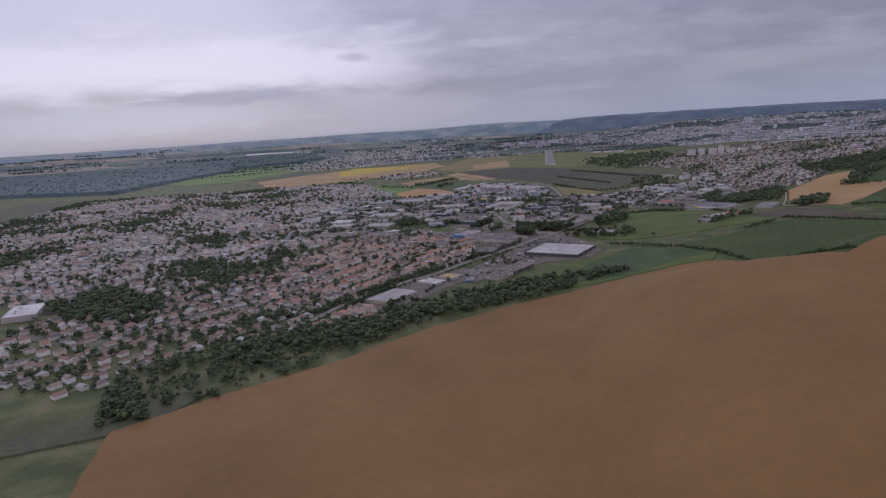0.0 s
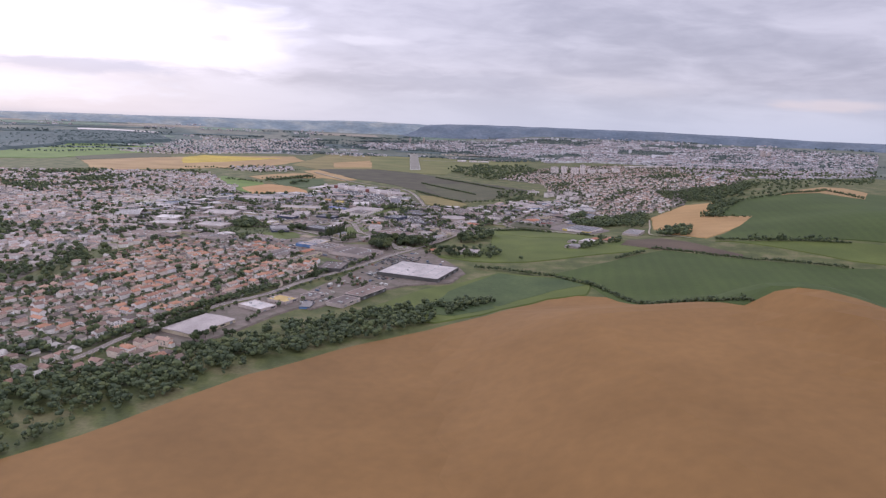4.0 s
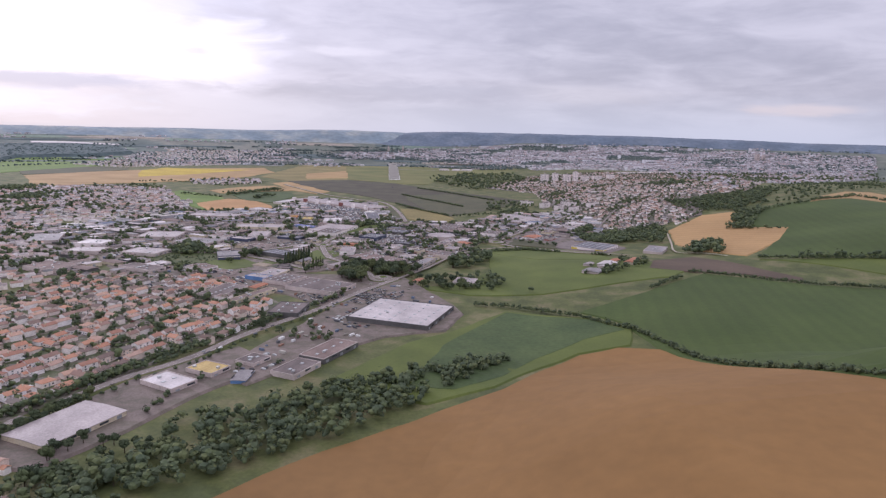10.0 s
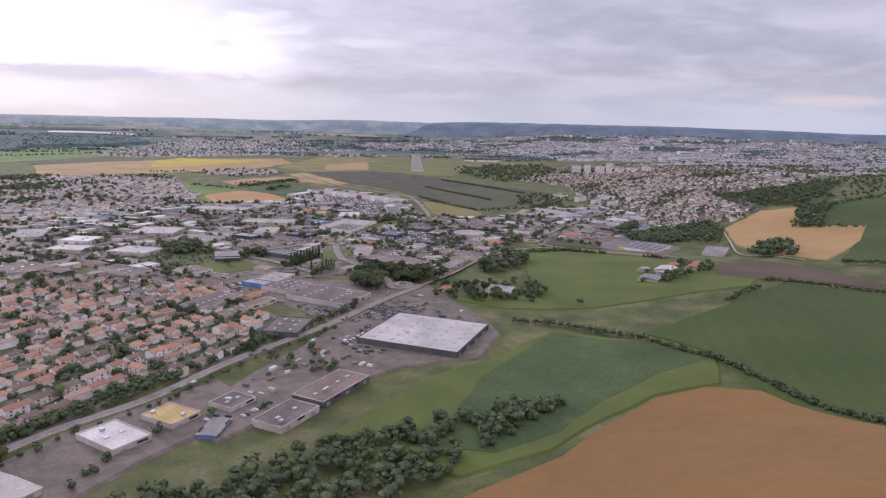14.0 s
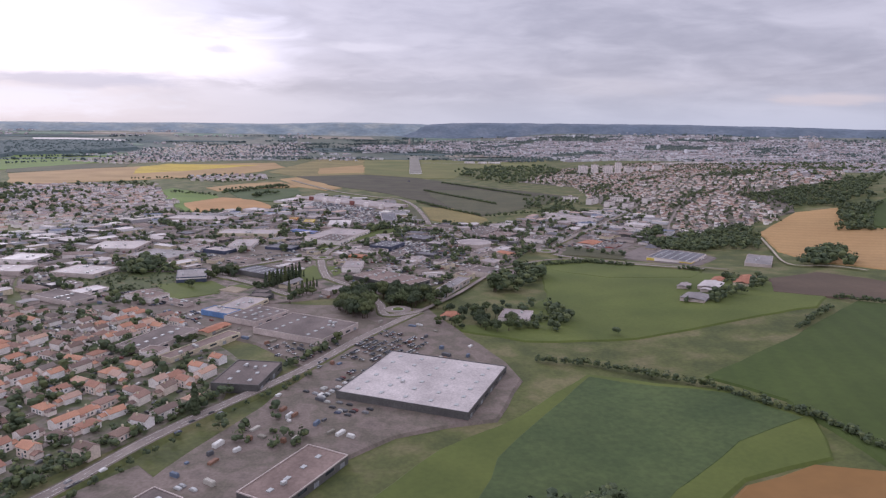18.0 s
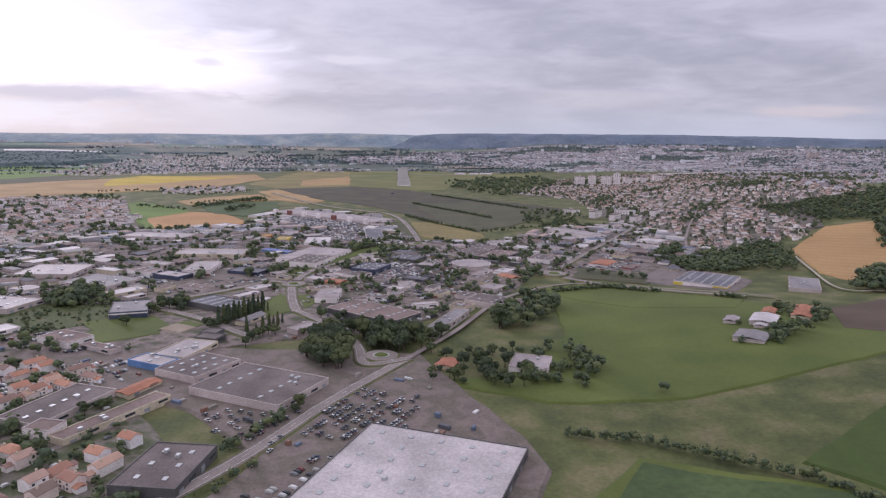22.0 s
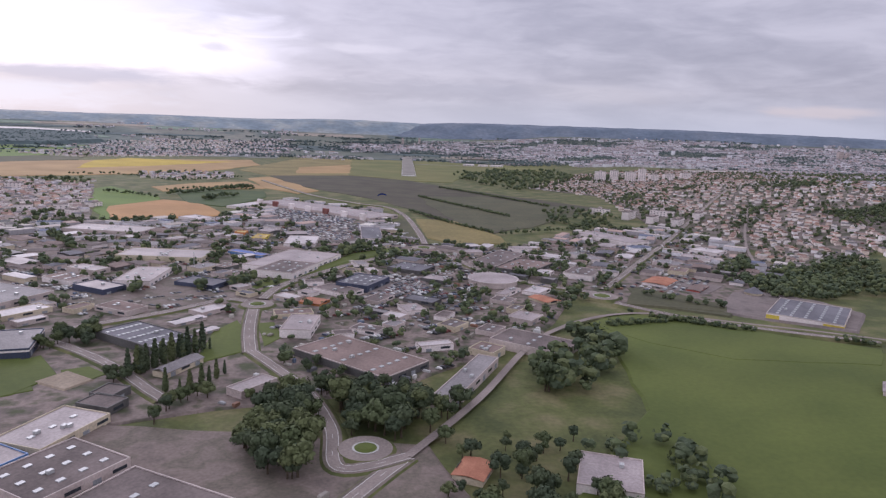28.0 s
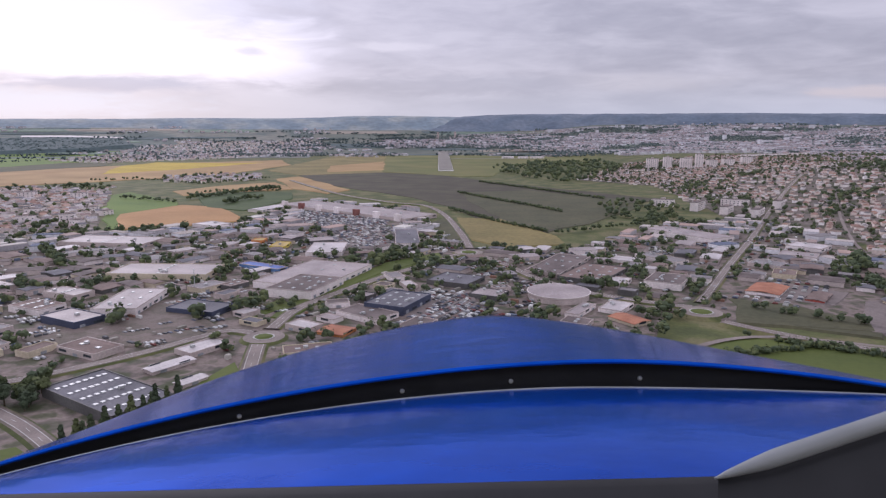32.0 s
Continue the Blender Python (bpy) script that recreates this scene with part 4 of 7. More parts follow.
def hall(x, y, l, w, angle, h, roof, wall, name, label, lights=(0, 0), band=None):
    """A flat-roofed or low-pitched building: walls, roof, parapet, rooflights, doors, window strip, roof plant."""
    rng = HALL_RNG
    l, w, h = max(l, 7.0), max(w, 6.0), h * 0.76
    root = tagged(new(name), label, name.replace("_", " "))
    root.matrix_world = pose(x, y, hz(x, y) + 0.5, 0, 0, angle)
    pitched = name in PITCHED or roof is M_ROOF_RED
    body = bmesh.new()
    if pitched:
        part("wall", box(body, -l / 2, l / 2, -w / 2, w / 2, -2, h * 0.72), wall, root)
        if l >= w:
            part("roof", gable(bmesh.new(), l, w, h * 0.72, h * (0.12 if name in ("shed", "depot") else 0.3)), roof, root)
        else:
            bm = gable(bmesh.new(), w, l, h * 0.72, h * (0.12 if name in ("shed", "depot") else 0.3))
            bm.transform(Matrix.Rotation(radians(90), 4, "Z"))
            part("roof", bm, roof, root)
    else:
        part("wall", box(body, -l / 2, l / 2, -w / 2, w / 2, -2, h - 0.05), wall, root)
        deck = part("roof", box(bmesh.new(), -l / 2 + 0.35, l / 2 - 0.35, -w / 2 + 0.35, w / 2 - 0.35, h - 0.05, h + 0.08), roof, root)
        cap = M_WALL_PALE if wall is M_WALL_WHITE or rng.random() < 0.15 else wall
        for q in ((-l / 2, l / 2, -w / 2, -w / 2 + 0.35), (-l / 2, l / 2, w / 2 - 0.35, w / 2), (-l / 2, -l / 2 + 0.35, -w / 2 + 0.35, w / 2 - 0.35), (l / 2 - 0.35, l / 2, -w / 2 + 0.35, w / 2 - 0.35)):
            part("parapet", box(bmesh.new(), *q, h - 0.05, h + 0.55), cap, root)
        nx, ny = lights
        if nx * ny:
            sx, sy = (l - 4) / nx, (w - 4) / ny
            a, b = min(1.4, sx * 0.3), min(1.0, sy * 0.2)
            first = None
            for i in range(nx):
                for j in range(ny):
                    px, py = -l / 2 + 2 + sx * (i + 0.5), -w / 2 + 2 + sy * (j + 0.5)
                    if first is None:
                        bm = box(bmesh.new(), -a, a, -b, b, 0, 0.35)
                        bmesh.ops.translate(bm, verts=list(bm.verts), vec=(0, 0, h + 0.08))
                        first = part("rooflight", bm, M_SKYLIGHT, deck)
                        first.location = (px, py, 0)
                    else:
                        o = first.copy()
                        scene.collection.objects.link(o)
                        o.location = (px + rng.uniform(-0.3, 0.3), py, 0)
        if l * w > 250:
            for _ in range(rng.randint(1, 3)):
                px, py = rng.uniform(-l * 0.35, l * 0.35), rng.uniform(-w * 0.35, w * 0.35)
                part("roof_plant", box(bmesh.new(), px - 1.2, px + 1.2, py - 0.9, py + 0.9, h + 0.08, h + 1.5, 0.1), M_UNIT, deck)
        if band:
            part("fascia_band", box(bmesh.new(), -l / 2 - 0.08, l / 2 + 0.08, -w / 2 - 0.08, w / 2 + 0.08, h * 0.72, h * 0.9), band, root)
    # the long sides carry a window strip and doors
    n = max(1, int(l / 9))
    for side in (-1, 1):
        e = side * (w / 2 + 0.03)
        for k in range(n):
            px = -l / 2 + l * (k + 0.5) / n
            if (k + (side > 0)) % 2 or name in ("office_building", "farmhouse"):
                levels = (0.9, 4.2) if h > 6.5 and name == "office_building" else (1.1,)
                for z0 in levels:
                    part("window", box(bmesh.new(), px - min(3, l / n * 0.36), px + min(3, l / n * 0.36), e - 0.06, e + 0.06, z0 + 0.6, z0 + 1.9), M_GLASS, root)
            else:
                part("door", box(bmesh.new(), px - 1.7, px + 1.7, e - 0.07, e + 0.07, -0.1, min(3.6, h * 0.6)), M_DOOR, root)
    for i in range(-int(l // 14), int(l // 14) + 1):
        for j in range(-int(w // 14), int(w // 14) + 1):
            c, s = math.cos(radians(angle)), math.sin(radians(angle))
            take(x + c * i * 7 - s * j * 7, y + s * i * 7 + c * j * 7, 6.5)
    take(x, y, min(l, w) / 2)
    return root


hall(-602, -300, 58, 34, 118, 7.5, M_ROOF_WHITE, M_WALL_PALE, 'warehouse', 'long white-roofed hall beside the grove', (0,0), None)
hall(9, -18, 75, 77, -113, 5.93, M_ROOF_STORE, M_WALL_DARK, 'superstore', 'large superstore with a pale ribbed roof and dark walls', (6,5), M_WALL_DARK)
hall(-183, -258, 52, 33, 63, 6.6, M_ROOF_PALE, M_WALL_CREAM, 'depot', 'long pale metal warehouse with a shallow roof', (0,0), None)
hall(-148, -192, 21, 30, -124, 4.48, M_ROOF_WHITE, M_WALL_PALE, 'warehouse', 'small warehouse with a bright white roof', (2,1), None)
hall(-129, -167, 19, 23, -120, 4.49, M_ROOF_OCHRE, M_WALL_PALE, 'warehouse', 'workshop with an ochre yellow roof', (2,0), None)
hall(-102, -147, 19, 17, 59, 3.77, M_ROOF_DARK, M_WALL_PALE, 'workshop', 'low grey workshop beside the yard', (2,1), None)
hall(84, 124, 27, 24, 72, 4.52, M_ROOF_PALE, M_WALL_WHITE, 'shop', 'pale-roofed shop at the meadow edge', (0,0), None)
hall(32, 128, 15, 12, 66, 3.79, M_ROOF_RED, M_WALL_CREAM, 'restaurant', 'small red-roofed roadside restaurant', (0,0), None)
mall = hall(-119, 934, 62, 249, -130, 5.28, M_ROOF_PALE, M_WALL_PALE, 'shopping_centre', 'long shopping mall with brown and white entrances', (2,8), None)
hall(-49, -125, 47, 22, 61, 4.56, M_ROOF_BROWN, M_WALL_DARK, 'warehouse', 'brown-roofed trade hall beside the superstore', (4,1), None)
hall(-69, -164, 32, 20, 61, 3.83, M_ROOF_DARK, M_WALL_PALE, 'workshop', 'dark low workshop before the superstore', (2,1), None)
hall(-103, -179, 20, 10, 83, 3.1, M_ROOF_METAL, M_WALL_BLUE, 'shed', 'small blue shed beside the yard', (0,0), None)
hall(-145, 279, 28, 54, -124, 6.08, M_ROOF_SLATE, M_WALL_DARK, 'factory', 'slate grey factory with rows of white rooflights', (8,5), None)
hall(-134, 320, 23, 8, 53, 3.87, M_ROOF_WHITE, M_WALL_PALE, 'shed', 'narrow white-roofed open shed', (0,0), None)
hall(-116, 299, 14, 6, 54, 3.88, M_ROOF_WHITE, M_WALL_PALE, 'shed', 'short white-roofed open shed', (0,0), None)
hall(-97, 517, 86, 55, 70, 6.86, M_ROOF_PALE, M_WALL_WHITE, 'shopping_centre', 'large shopping hall with a pale roof', (4,1), None)
hall(-97, 477, 48, 36, 71, 8.35, M_ROOF_DARK, M_WALL_WHITE, 'shopping_centre', 'raised dark roof hall with rooflights', (4,3), None)
hall(-28, 434, 39, 29, 65, 7.62, M_ROOF_SLATE, M_WALL_NAVY, 'superstore', 'navy blue box store with a slate roof', (4,3), None)
hall(-46, 410, 21, 34, -127, 4.67, M_ROOF_DARK, M_WALL_WHITE, 'shop', 'white shop annex with an orange corner', (2,1), None)
hall(-34, 693, 92, 24, 94, 7.05, M_ROOF_SLATE, M_WALL_WHITE, 'office_building', 'white office block with banded roof', (0,0), M_WALL_WHITE)
hall(-107, 636, 55, 33, 92, 4.7, M_ROOF_WHITE, M_WALL_WHITE, 'warehouse', 'white curved-roof hall in the works estate', (0,0), None)
hall(-156, 655, 27, 15, 88, 3.97, M_ROOF_OCHRE, M_WALL_YELLOW, 'shop', 'bright yellow shop in the works estate', (0,0), None)
hall(-184, 684, 16, 12, 88, 3.99, M_ROOF_OCHRE, M_WALL_ORANGE, 'shop', 'orange clad shop in the works estate', (0,0), None)
hall(-147, 554, 12, 44, -122, 4.2, M_ROOF_BLUE, M_WALL_BLUE, 'shop', 'bright blue roofed shop', (0,0), None)
hall(-242, 959, 62, 23, 67, 4.75, M_ROOF_WHITE, M_WALL_WHITE, 'hangar', 'white fabric hangar in the works estate', (0,0), None)
hall(171, 497, 35, 27, 59, 6.99, M_ROOF_DARK, M_WALL_WHITE, 'warehouse', 'white-walled box store in the works estate', (3,2), None)
hall(122, 527, 61, 36, 57, 4.78, M_ROOF_BROWN, M_WALL_DARK, 'warehouse', 'wide brown roofed trade hall', (4,3), None)
hall(101, 564, 83, 30, 61, 4.05, M_ROOF_DARK, M_WALL_PALE, 'warehouse', 'dark trade hall with rooflights', (4,2), None)
hall(134, 499, 24, 15, 61, 4.06, M_ROOF_WHITE, M_WALL_WHITE, 'shop', 'white parapet shop in the works estate', (0,0), None)
hall(266, 719, 35, 88, -148, 7.18, M_ROOF_PALE, M_WALL_WHITE, 'office_building', 'long white block with window bands', (3,1), None)
hall(196, 589, 18, 45, -149, 4.83, M_ROOF_METAL, M_WALL_WHITE, 'warehouse', 'white roofed workshop row', (3,1), None)
hall(274, 526, 23, 17, 60, 4.84, M_ROOF_BROWN, M_WALL_CREAM, 'warehouse', 'cream yellow box building', (0,0), None)
hall(359, 648, 30, 32, -137, 4.86, M_ROOF_WHITE, M_WALL_WHITE, 'warehouse', 'bright white roofed hall', (0,0), None)
hall(326, 603, 23, 31, -124, 4.87, M_ROOF_PALE, M_WALL_WHITE, 'warehouse', 'white long workshop in the works estate', (0,0), None)
hall(280, 566, 23, 26, -133, 4.14, M_ROOF_METAL, M_WALL_PALE, 'workshop', 'grey workshop row in the works estate', (2,1), None)
hall(236, 475, 33, 22, 52, 4.89, M_ROOF_RED, M_WALL_WHITE, 'restaurant', 'white restaurant with a pink-red roof', (0,0), None)
hall(262, 455, 28, 12, 51, 3.43, M_ROOF_BROWN, M_WALL_RED, 'restaurant', 'brown-roofed roadside restaurant in the works estate', (0,0), None)
hall(-222, 397, 20, 33, -119, 6.4, M_ROOF_PALE, M_WALL_NAVY, 'factory', 'factory wing with white roof and dark walls', (0,0), None)
hall(-204, 436, 54, 28, 91, 7.15, M_ROOF_PALE, M_WALL_WHITE, 'factory', 'large pale-roofed factory hall', (3,2), None)
hall(-259, 424, 19, 29, -114, 5.69, M_ROOF_BROWN, M_WALL_WHITE, 'factory', 'white-walled factory with a brown roof', (4,2), None)
hall(-258, 460, 16, 31, -113, 5.7, M_ROOF_PALE, M_WALL_PALE, 'factory', 'factory hall with sawtooth strips', (5,1), None)
hall(-218, 531, 40, 79, -93, 6.45, M_ROOF_PALE, M_WALL_CREAM, 'warehouse', 'very long cream roofed hall', (6,1), None)
hall(-154, 423, 23, 35, -110, 4.99, M_ROOF_SLATE, M_WALL_NAVY, 'garage', 'dark blue car dealer hall', (0,0), None)
hall(-330, 678, 42, 91, -99, 5, M_ROOF_PALE, M_WALL_PALE, 'warehouse', 'long low grey hall', (6,1), None)
hall(-212, 342, 17, 10, 67, 4.27, M_ROOF_BROWN, M_WALL_CREAM, 'workshop', 'brown flat-roofed workshop in the works estate', (0,0), None)
hall(12, 503, 31, 34, -119, 5.02, M_ROOF_SLATE, M_WALL_DARK, 'warehouse', 'dark low trade building', (2,1), None)
hall(34, 461, 20, 22, -118, 4.3, M_ROOF_PALE, M_WALL_DARK, 'shop', 'low shop with a white frame roof', (0,0), None)
hall(-267, 791, 28, 36, -123, 5.05, M_ROOF_WHITE, M_WALL_WHITE, 'warehouse', 'small white hall in the works estate', (0,0), None)
hall(115, 399, 14, 21, -148, 4.32, M_ROOF_RED, M_WALL_CREAM, 'restaurant', 'cream inn with a red tile roof', (0,0), None)
hall(-131, 196, 13, 12, 74, 5.08, M_ROOF_DARK, M_WALL_DARK, 'workshop', 'black clad flat-roofed box', (0,0), None)
hall(-112, 234, 27, 9, 66, 6.4, M_ROOF_METAL, M_WALL_CREAM, 'lodging_house', 'long grey-roofed lodging house beside poplars', (0,0), None)
hall(-60, 308, 34, 19, 87, 7.46, M_ROOF_PALE, M_WALL_WHITE, 'office_building', 'white cube showroom with a parapet roof', (1,1), None)
hall(-60, 377, 15, 17, -114, 3.64, M_ROOF_RED, M_WALL_ORANGE, 'restaurant', 'low orange roadside restaurant', (0,0), None)
hall(-149, 131, 15, 27, -118, 5.87, M_ROOF_PALE, M_WALL_BLUE, 'warehouse', 'blue clad workshop with a pale roof', (2,1), None)
hall(-119, 121, 37, 32, 60, 5.88, M_ROOF_DARK, M_WALL_PALE, 'warehouse', 'wide dark brown flat-roofed warehouse', (4,3), None)
hall(-137, 156, 36, 24, 71, 5.15, M_ROOF_PALE, M_WALL_CREAM, 'warehouse', 'cream warehouse with a pale roof', (3,1), None)
hall(-143, 90, 24, 10, 64, 4.43, M_ROOF_RED, M_WALL_CREAM, 'workshop', 'long red-roofed workshop in the works estate', (0,0), None)
hall(-129, 183, 13, 17, -109, 5.18, M_ROOF_DARK, M_WALL_DARK, 'workshop', 'black clad box workshop', (0,0), None)
hall(-212, 261, 38, 27, 106, 7.41, M_ROOF_METAL, M_WALL_NAVY, 'hall', 'grey-roofed hall with dark blue cladding', (0,0), M_WALL_WHITE)
hall(85, 284, 29, 47, -125, 5.87, M_ROOF_DARK, M_WALL_PALE, 'office_building', 'low dark shop row beside the copse', (3,1), None)
hall(-19, 251, 36, 69, -130, 5.96, M_ROOF_BROWN, M_WALL_DARK, 'warehouse', 'wide brown-grey trade hall beside the copse', (5,3), None)
hall(38, 221, 70, 12, 65, 5.97, M_ROOF_METAL, M_WALL_PALE, 'warehouse', 'long grey hall in the works estate', (0,3), None)
hall(-173, 63, 50, 27, 69, 5.25, M_ROOF_DARK, M_WALL_PALE, 'warehouse', 'long dark-roofed hall above the car park', (6,1), None)
hall(-140, 49, 62, 11, 61, 4.52, M_ROOF_BROWN, M_WALL_CREAM, 'warehouse', 'narrow beige storage row', (0,0), None)
hall(-165, 33, 12, 14, -104, 6.78, M_ROOF_BROWN, M_WALL_WHITE, 'office_building', 'plain white two-storey block', (0,0), None)
hall(-225, 182, 20, 31, -119, 5.94, M_ROOF_BROWN, M_WALL_WHITE, 'office_building', 'small white office with a flat roof', (1,1), None)
hall(-292, 177, 24, 50, -119, 5.3, M_ROOF_DARK, M_WALL_PALE, 'warehouse', 'grey flat hall beside the road', (4,1), None)
hall(-279, 367, 44, 56, -114, 6.05, M_ROOF_METAL, M_WALL_PALE, 'warehouse', 'metal hall with rooflights', (4,1), None)
hall(-322, 280, 38, 48, -105, 6.06, M_ROOF_PALE, M_WALL_PALE, 'warehouse', 'wide pale-roofed hall in the works estate', (4,2), None)
hall(394, 340, 60, 27, 60, 5.2, M_ROOF_METAL, M_WALL_PALE, 'warehouse', 'grey ribbed shed beside the golden field', (0,4), None)
garden_centre = hall(309, 365, 62, 50, 52, 6.4, M_ROOF_SLATE, M_WALL_WHITE, 'superstore', 'garden centre with a dark roof, white walls and yellow ends', (8, 5), None)
for x0, x1, y0, y1 in ((-31.12, -31.02, -24.9, -12), (-31.12, -31.02, 16, 24.9), (-31.0, -20, -25.12, -25.02)):
    part("wall_panel", box(bmesh.new(), x0, x1, y0, y1, 0.4, 4.2), M_WALL_YELLOW, garden_centre, "bright yellow wall panel")
hall(271, 190, 28, 17, 54, 5.36, M_ROOF_WHITE, M_WALL_PALE, 'barn', 'white farm barn among trees', (0,0), None)
hall(242, 153, 23, 20, 51, 4.64, M_ROOF_METAL, M_WALL_PALE, 'barn', 'low grey farm shed', (0,0), None)
hall(310, 206, 38, 13, 54, 6.13, M_ROOF_RED, M_WALL_CREAM, 'farmhouse', 'brick farmhouse with a red tiled roof', (0,0), None)
hall(249, 196, 16, 9, 54, 4.4, M_ROOF_PALE, M_WALL_PALE, 'barn', 'low pale farm shed beside the meadow', (0,0), None)
hall(288, 214, 18, 9, 54, 4.8, M_ROOF_RED, M_WALL_CREAM, 'farmhouse', 'cream farm cottage with a red roof', (0,0), None)
hall(262, 178, 14, 8, 54, 4.2, M_ROOF_WHITE, M_WALL_PALE, 'barn', 'small white farm shed among trees', (0,0), None)
hall(-96, -8, 39, 28, 81, 6.14, M_ROOF_DARK, M_WALL_DARK, 'warehouse', 'dark square trade hall beside the main road', (3,2), None)
hall(-76, 88, 46, 60, 62, 6.15, M_ROOF_DARK, M_WALL_PALE, 'warehouse', 'long brown-roofed trade hall', (5,2), None)
hall(-495, 376, 67, 40, 107, 6.18, M_ROOF_METAL, M_WALL_PALE, 'warehouse', 'pale metal hall in the works estate', (3,1), None)
hall(-414, 344, 37, 38, -96, 6.19, M_ROOF_WHITE, M_WALL_WHITE, 'warehouse', 'white roofed hall in the works estate', (2,1), None)
hall(-400, 287, 32, 42, -93, 5.47, M_ROOF_PALE, M_WALL_PALE, 'warehouse', 'pale hall in the works estate', (3,1), None)
hall(-347, 421, 54, 56, -90, 6.22, M_ROOF_PALE, M_WALL_PALE, 'warehouse', 'wide pale hall in the works estate', (4,1), None)
hall(-394, 178, 37, 47, -110, 5.49, M_ROOF_BROWN, M_WALL_PALE, 'workshop', 'brown flat workshop in the works estate', (3,1), None)

# the mall front: tall white and brick-red entrance blocks towards the car park
mall_l, mall_w = [2 * max(v.co[i] for o in mall.children if o.name.startswith("wall") for v in o.data.vertices) for i in (0, 1)]
mall_dir = mall.matrix_world.to_3x3()
along_x = mall_l > mall_w
mall_side = 1 if (mall_dir @ Vector((0, 1, 0) if along_x else (1, 0, 0))).y < 0 else -1
for k in range(7):
    f = (-0.46 + 0.15 * k) * max(mall_l, mall_w)
    e = mall_side * min(mall_l, mall_w) / 2
    a0, a1 = sorted((e - mall_side * 2, e + mall_side * 3))
    bm = box(bmesh.new(), f, f + 9, a0, a1, -1, 9.5, 0.1) if along_x else box(bmesh.new(), a0, a1, f, f + 9, -1, 9.5, 0.1)
    part("entrance_block", bm, M_WALL_BRICK if k % 3 == 1 else M_WALL_WHITE, mall, "brick-red entrance block" if k % 3 == 1 else "white entrance block")

# the round showroom and the pavilion with its pointed roof
def round_showroom(x, y, r):
    root = tagged(new("showroom"), "round showroom with a pale shallow roof", "showroom")
    root.matrix_world = pose(x, y, hz(x, y) + 0.5)
    for name, r0, r1, z0, z1, m in (("wall", r, r, -1, 4.5, M_WALL_PALE), ("fascia", r + 0.6, r + 0.9, 4.5, 5.4, M_WALL_WHITE), ("roof", r + 0.5, 1.0, 5.4, 6.6, M_ROOF_PALE)):
        bm = bmesh.new()
        bmesh.ops.create_cone(bm, cap_ends=True, segments=36, radius1=r0, radius2=r1, depth=z1 - z0)
        bmesh.ops.translate(bm, verts=list(bm.verts), vec=(0, 0, (z0 + z1) / 2))
        part(name, bm, m, root)
    take(x, y, r + 4)


round_showroom(82, 458, 21)


def pavilion(x, y):
    root = tagged(new("pavilion"), "small pavilion with a pointed grey roof", "pavilion")
    root.matrix_world = pose(x, y, hz(x, y) + 0.5)
    for name, r0, r1, z0, z1, m in (("wall", 7, 7, -1, 3, M_WALL_CREAM), ("roof", 8.2, 0.4, 3, 7.5, M_ROOF_SLATE)):
        bm = bmesh.new()
        bmesh.ops.create_cone(bm, cap_ends=True, segments=10, radius1=r0, radius2=r1, depth=z1 - z0)
        bmesh.ops.translate(bm, verts=list(bm.verts), vec=(0, 0, (z0 + z1) / 2))
        part(name, bm, m, root)
    take(x, y, 16)


pavilion(305, 440)


def light_mast(x, y, h):
    """A tall slim mast with a ring of lamps."""
    root = tagged(new("light_mast"), "tall slim grey light mast beside the works yard", "light mast")
    root.matrix_world = pose(x, y, hz(x, y) + 0.5)
    bm = bmesh.new()
    bmesh.ops.create_cone(bm, cap_ends=True, segments=10, radius1=0.38, radius2=0.2, depth=h + 1)
    bmesh.ops.translate(bm, verts=list(bm.verts), vec=(0, 0, (h - 1) / 2))
    part("pole", bm, M_UNIT, root)
    bm = bmesh.new()
    bmesh.ops.create_cone(bm, cap_ends=True, segments=12, radius1=0.9, radius2=0.7, depth=0.5)
    bmesh.ops.translate(bm, verts=list(bm.verts), vec=(0, 0, h + 0.2))
    part("lamp_ring", bm, M_UNIT, root)
    take(x, y, 1)


light_mast(MAST[0][0], MAST[0][1], 17)


def tower_block(x, y, l, w, h, angle, label, group, wall=M_WALL_WHITE):
    """A block of flats with its rows of windows, each an opening band between storeys."""
    root = tagged(new("tower_block"), label, "tower block", group)
    root.matrix_world = pose(x, y, hz(x, y), 0, 0, angle)
    part("wall", box(bmesh.new(), -l / 2, l / 2, -w / 2, w / 2, -2, h), wall, root)
    part("roof", box(bmesh.new(), -l / 2 + 0.4, l / 2 - 0.4, -w / 2 + 0.4, w / 2 - 0.4, h, h + 0.5), M_ROOF_DARK, root)
    part("lift_housing", box(bmesh.new(), -3, 3, -2.5, 2.5, h + 0.5, h + 3), M_WALL_PALE, root)
    first = None
    storeys, cols = int(h // 3), max(2, int(l // 5))
    for k in range(storeys):
        for c in range(cols):
            px = -l / 2 + l * (c + 0.5) / cols
            if first is None:
                first = part("window", box(bmesh.new(), -0.7, 0.7, -w / 2 - 0.05, -w / 2 + 0.05, 0, 1.3), M_GLASS, root)
                first.location = (px, 0, 3 * k + 1)
            else:
                o = first.copy()
                scene.collection.objects.link(o)
                o.location = (px, 0, 3 * k + 1)
    take(x, y, max(l, w) / 2 + 3)


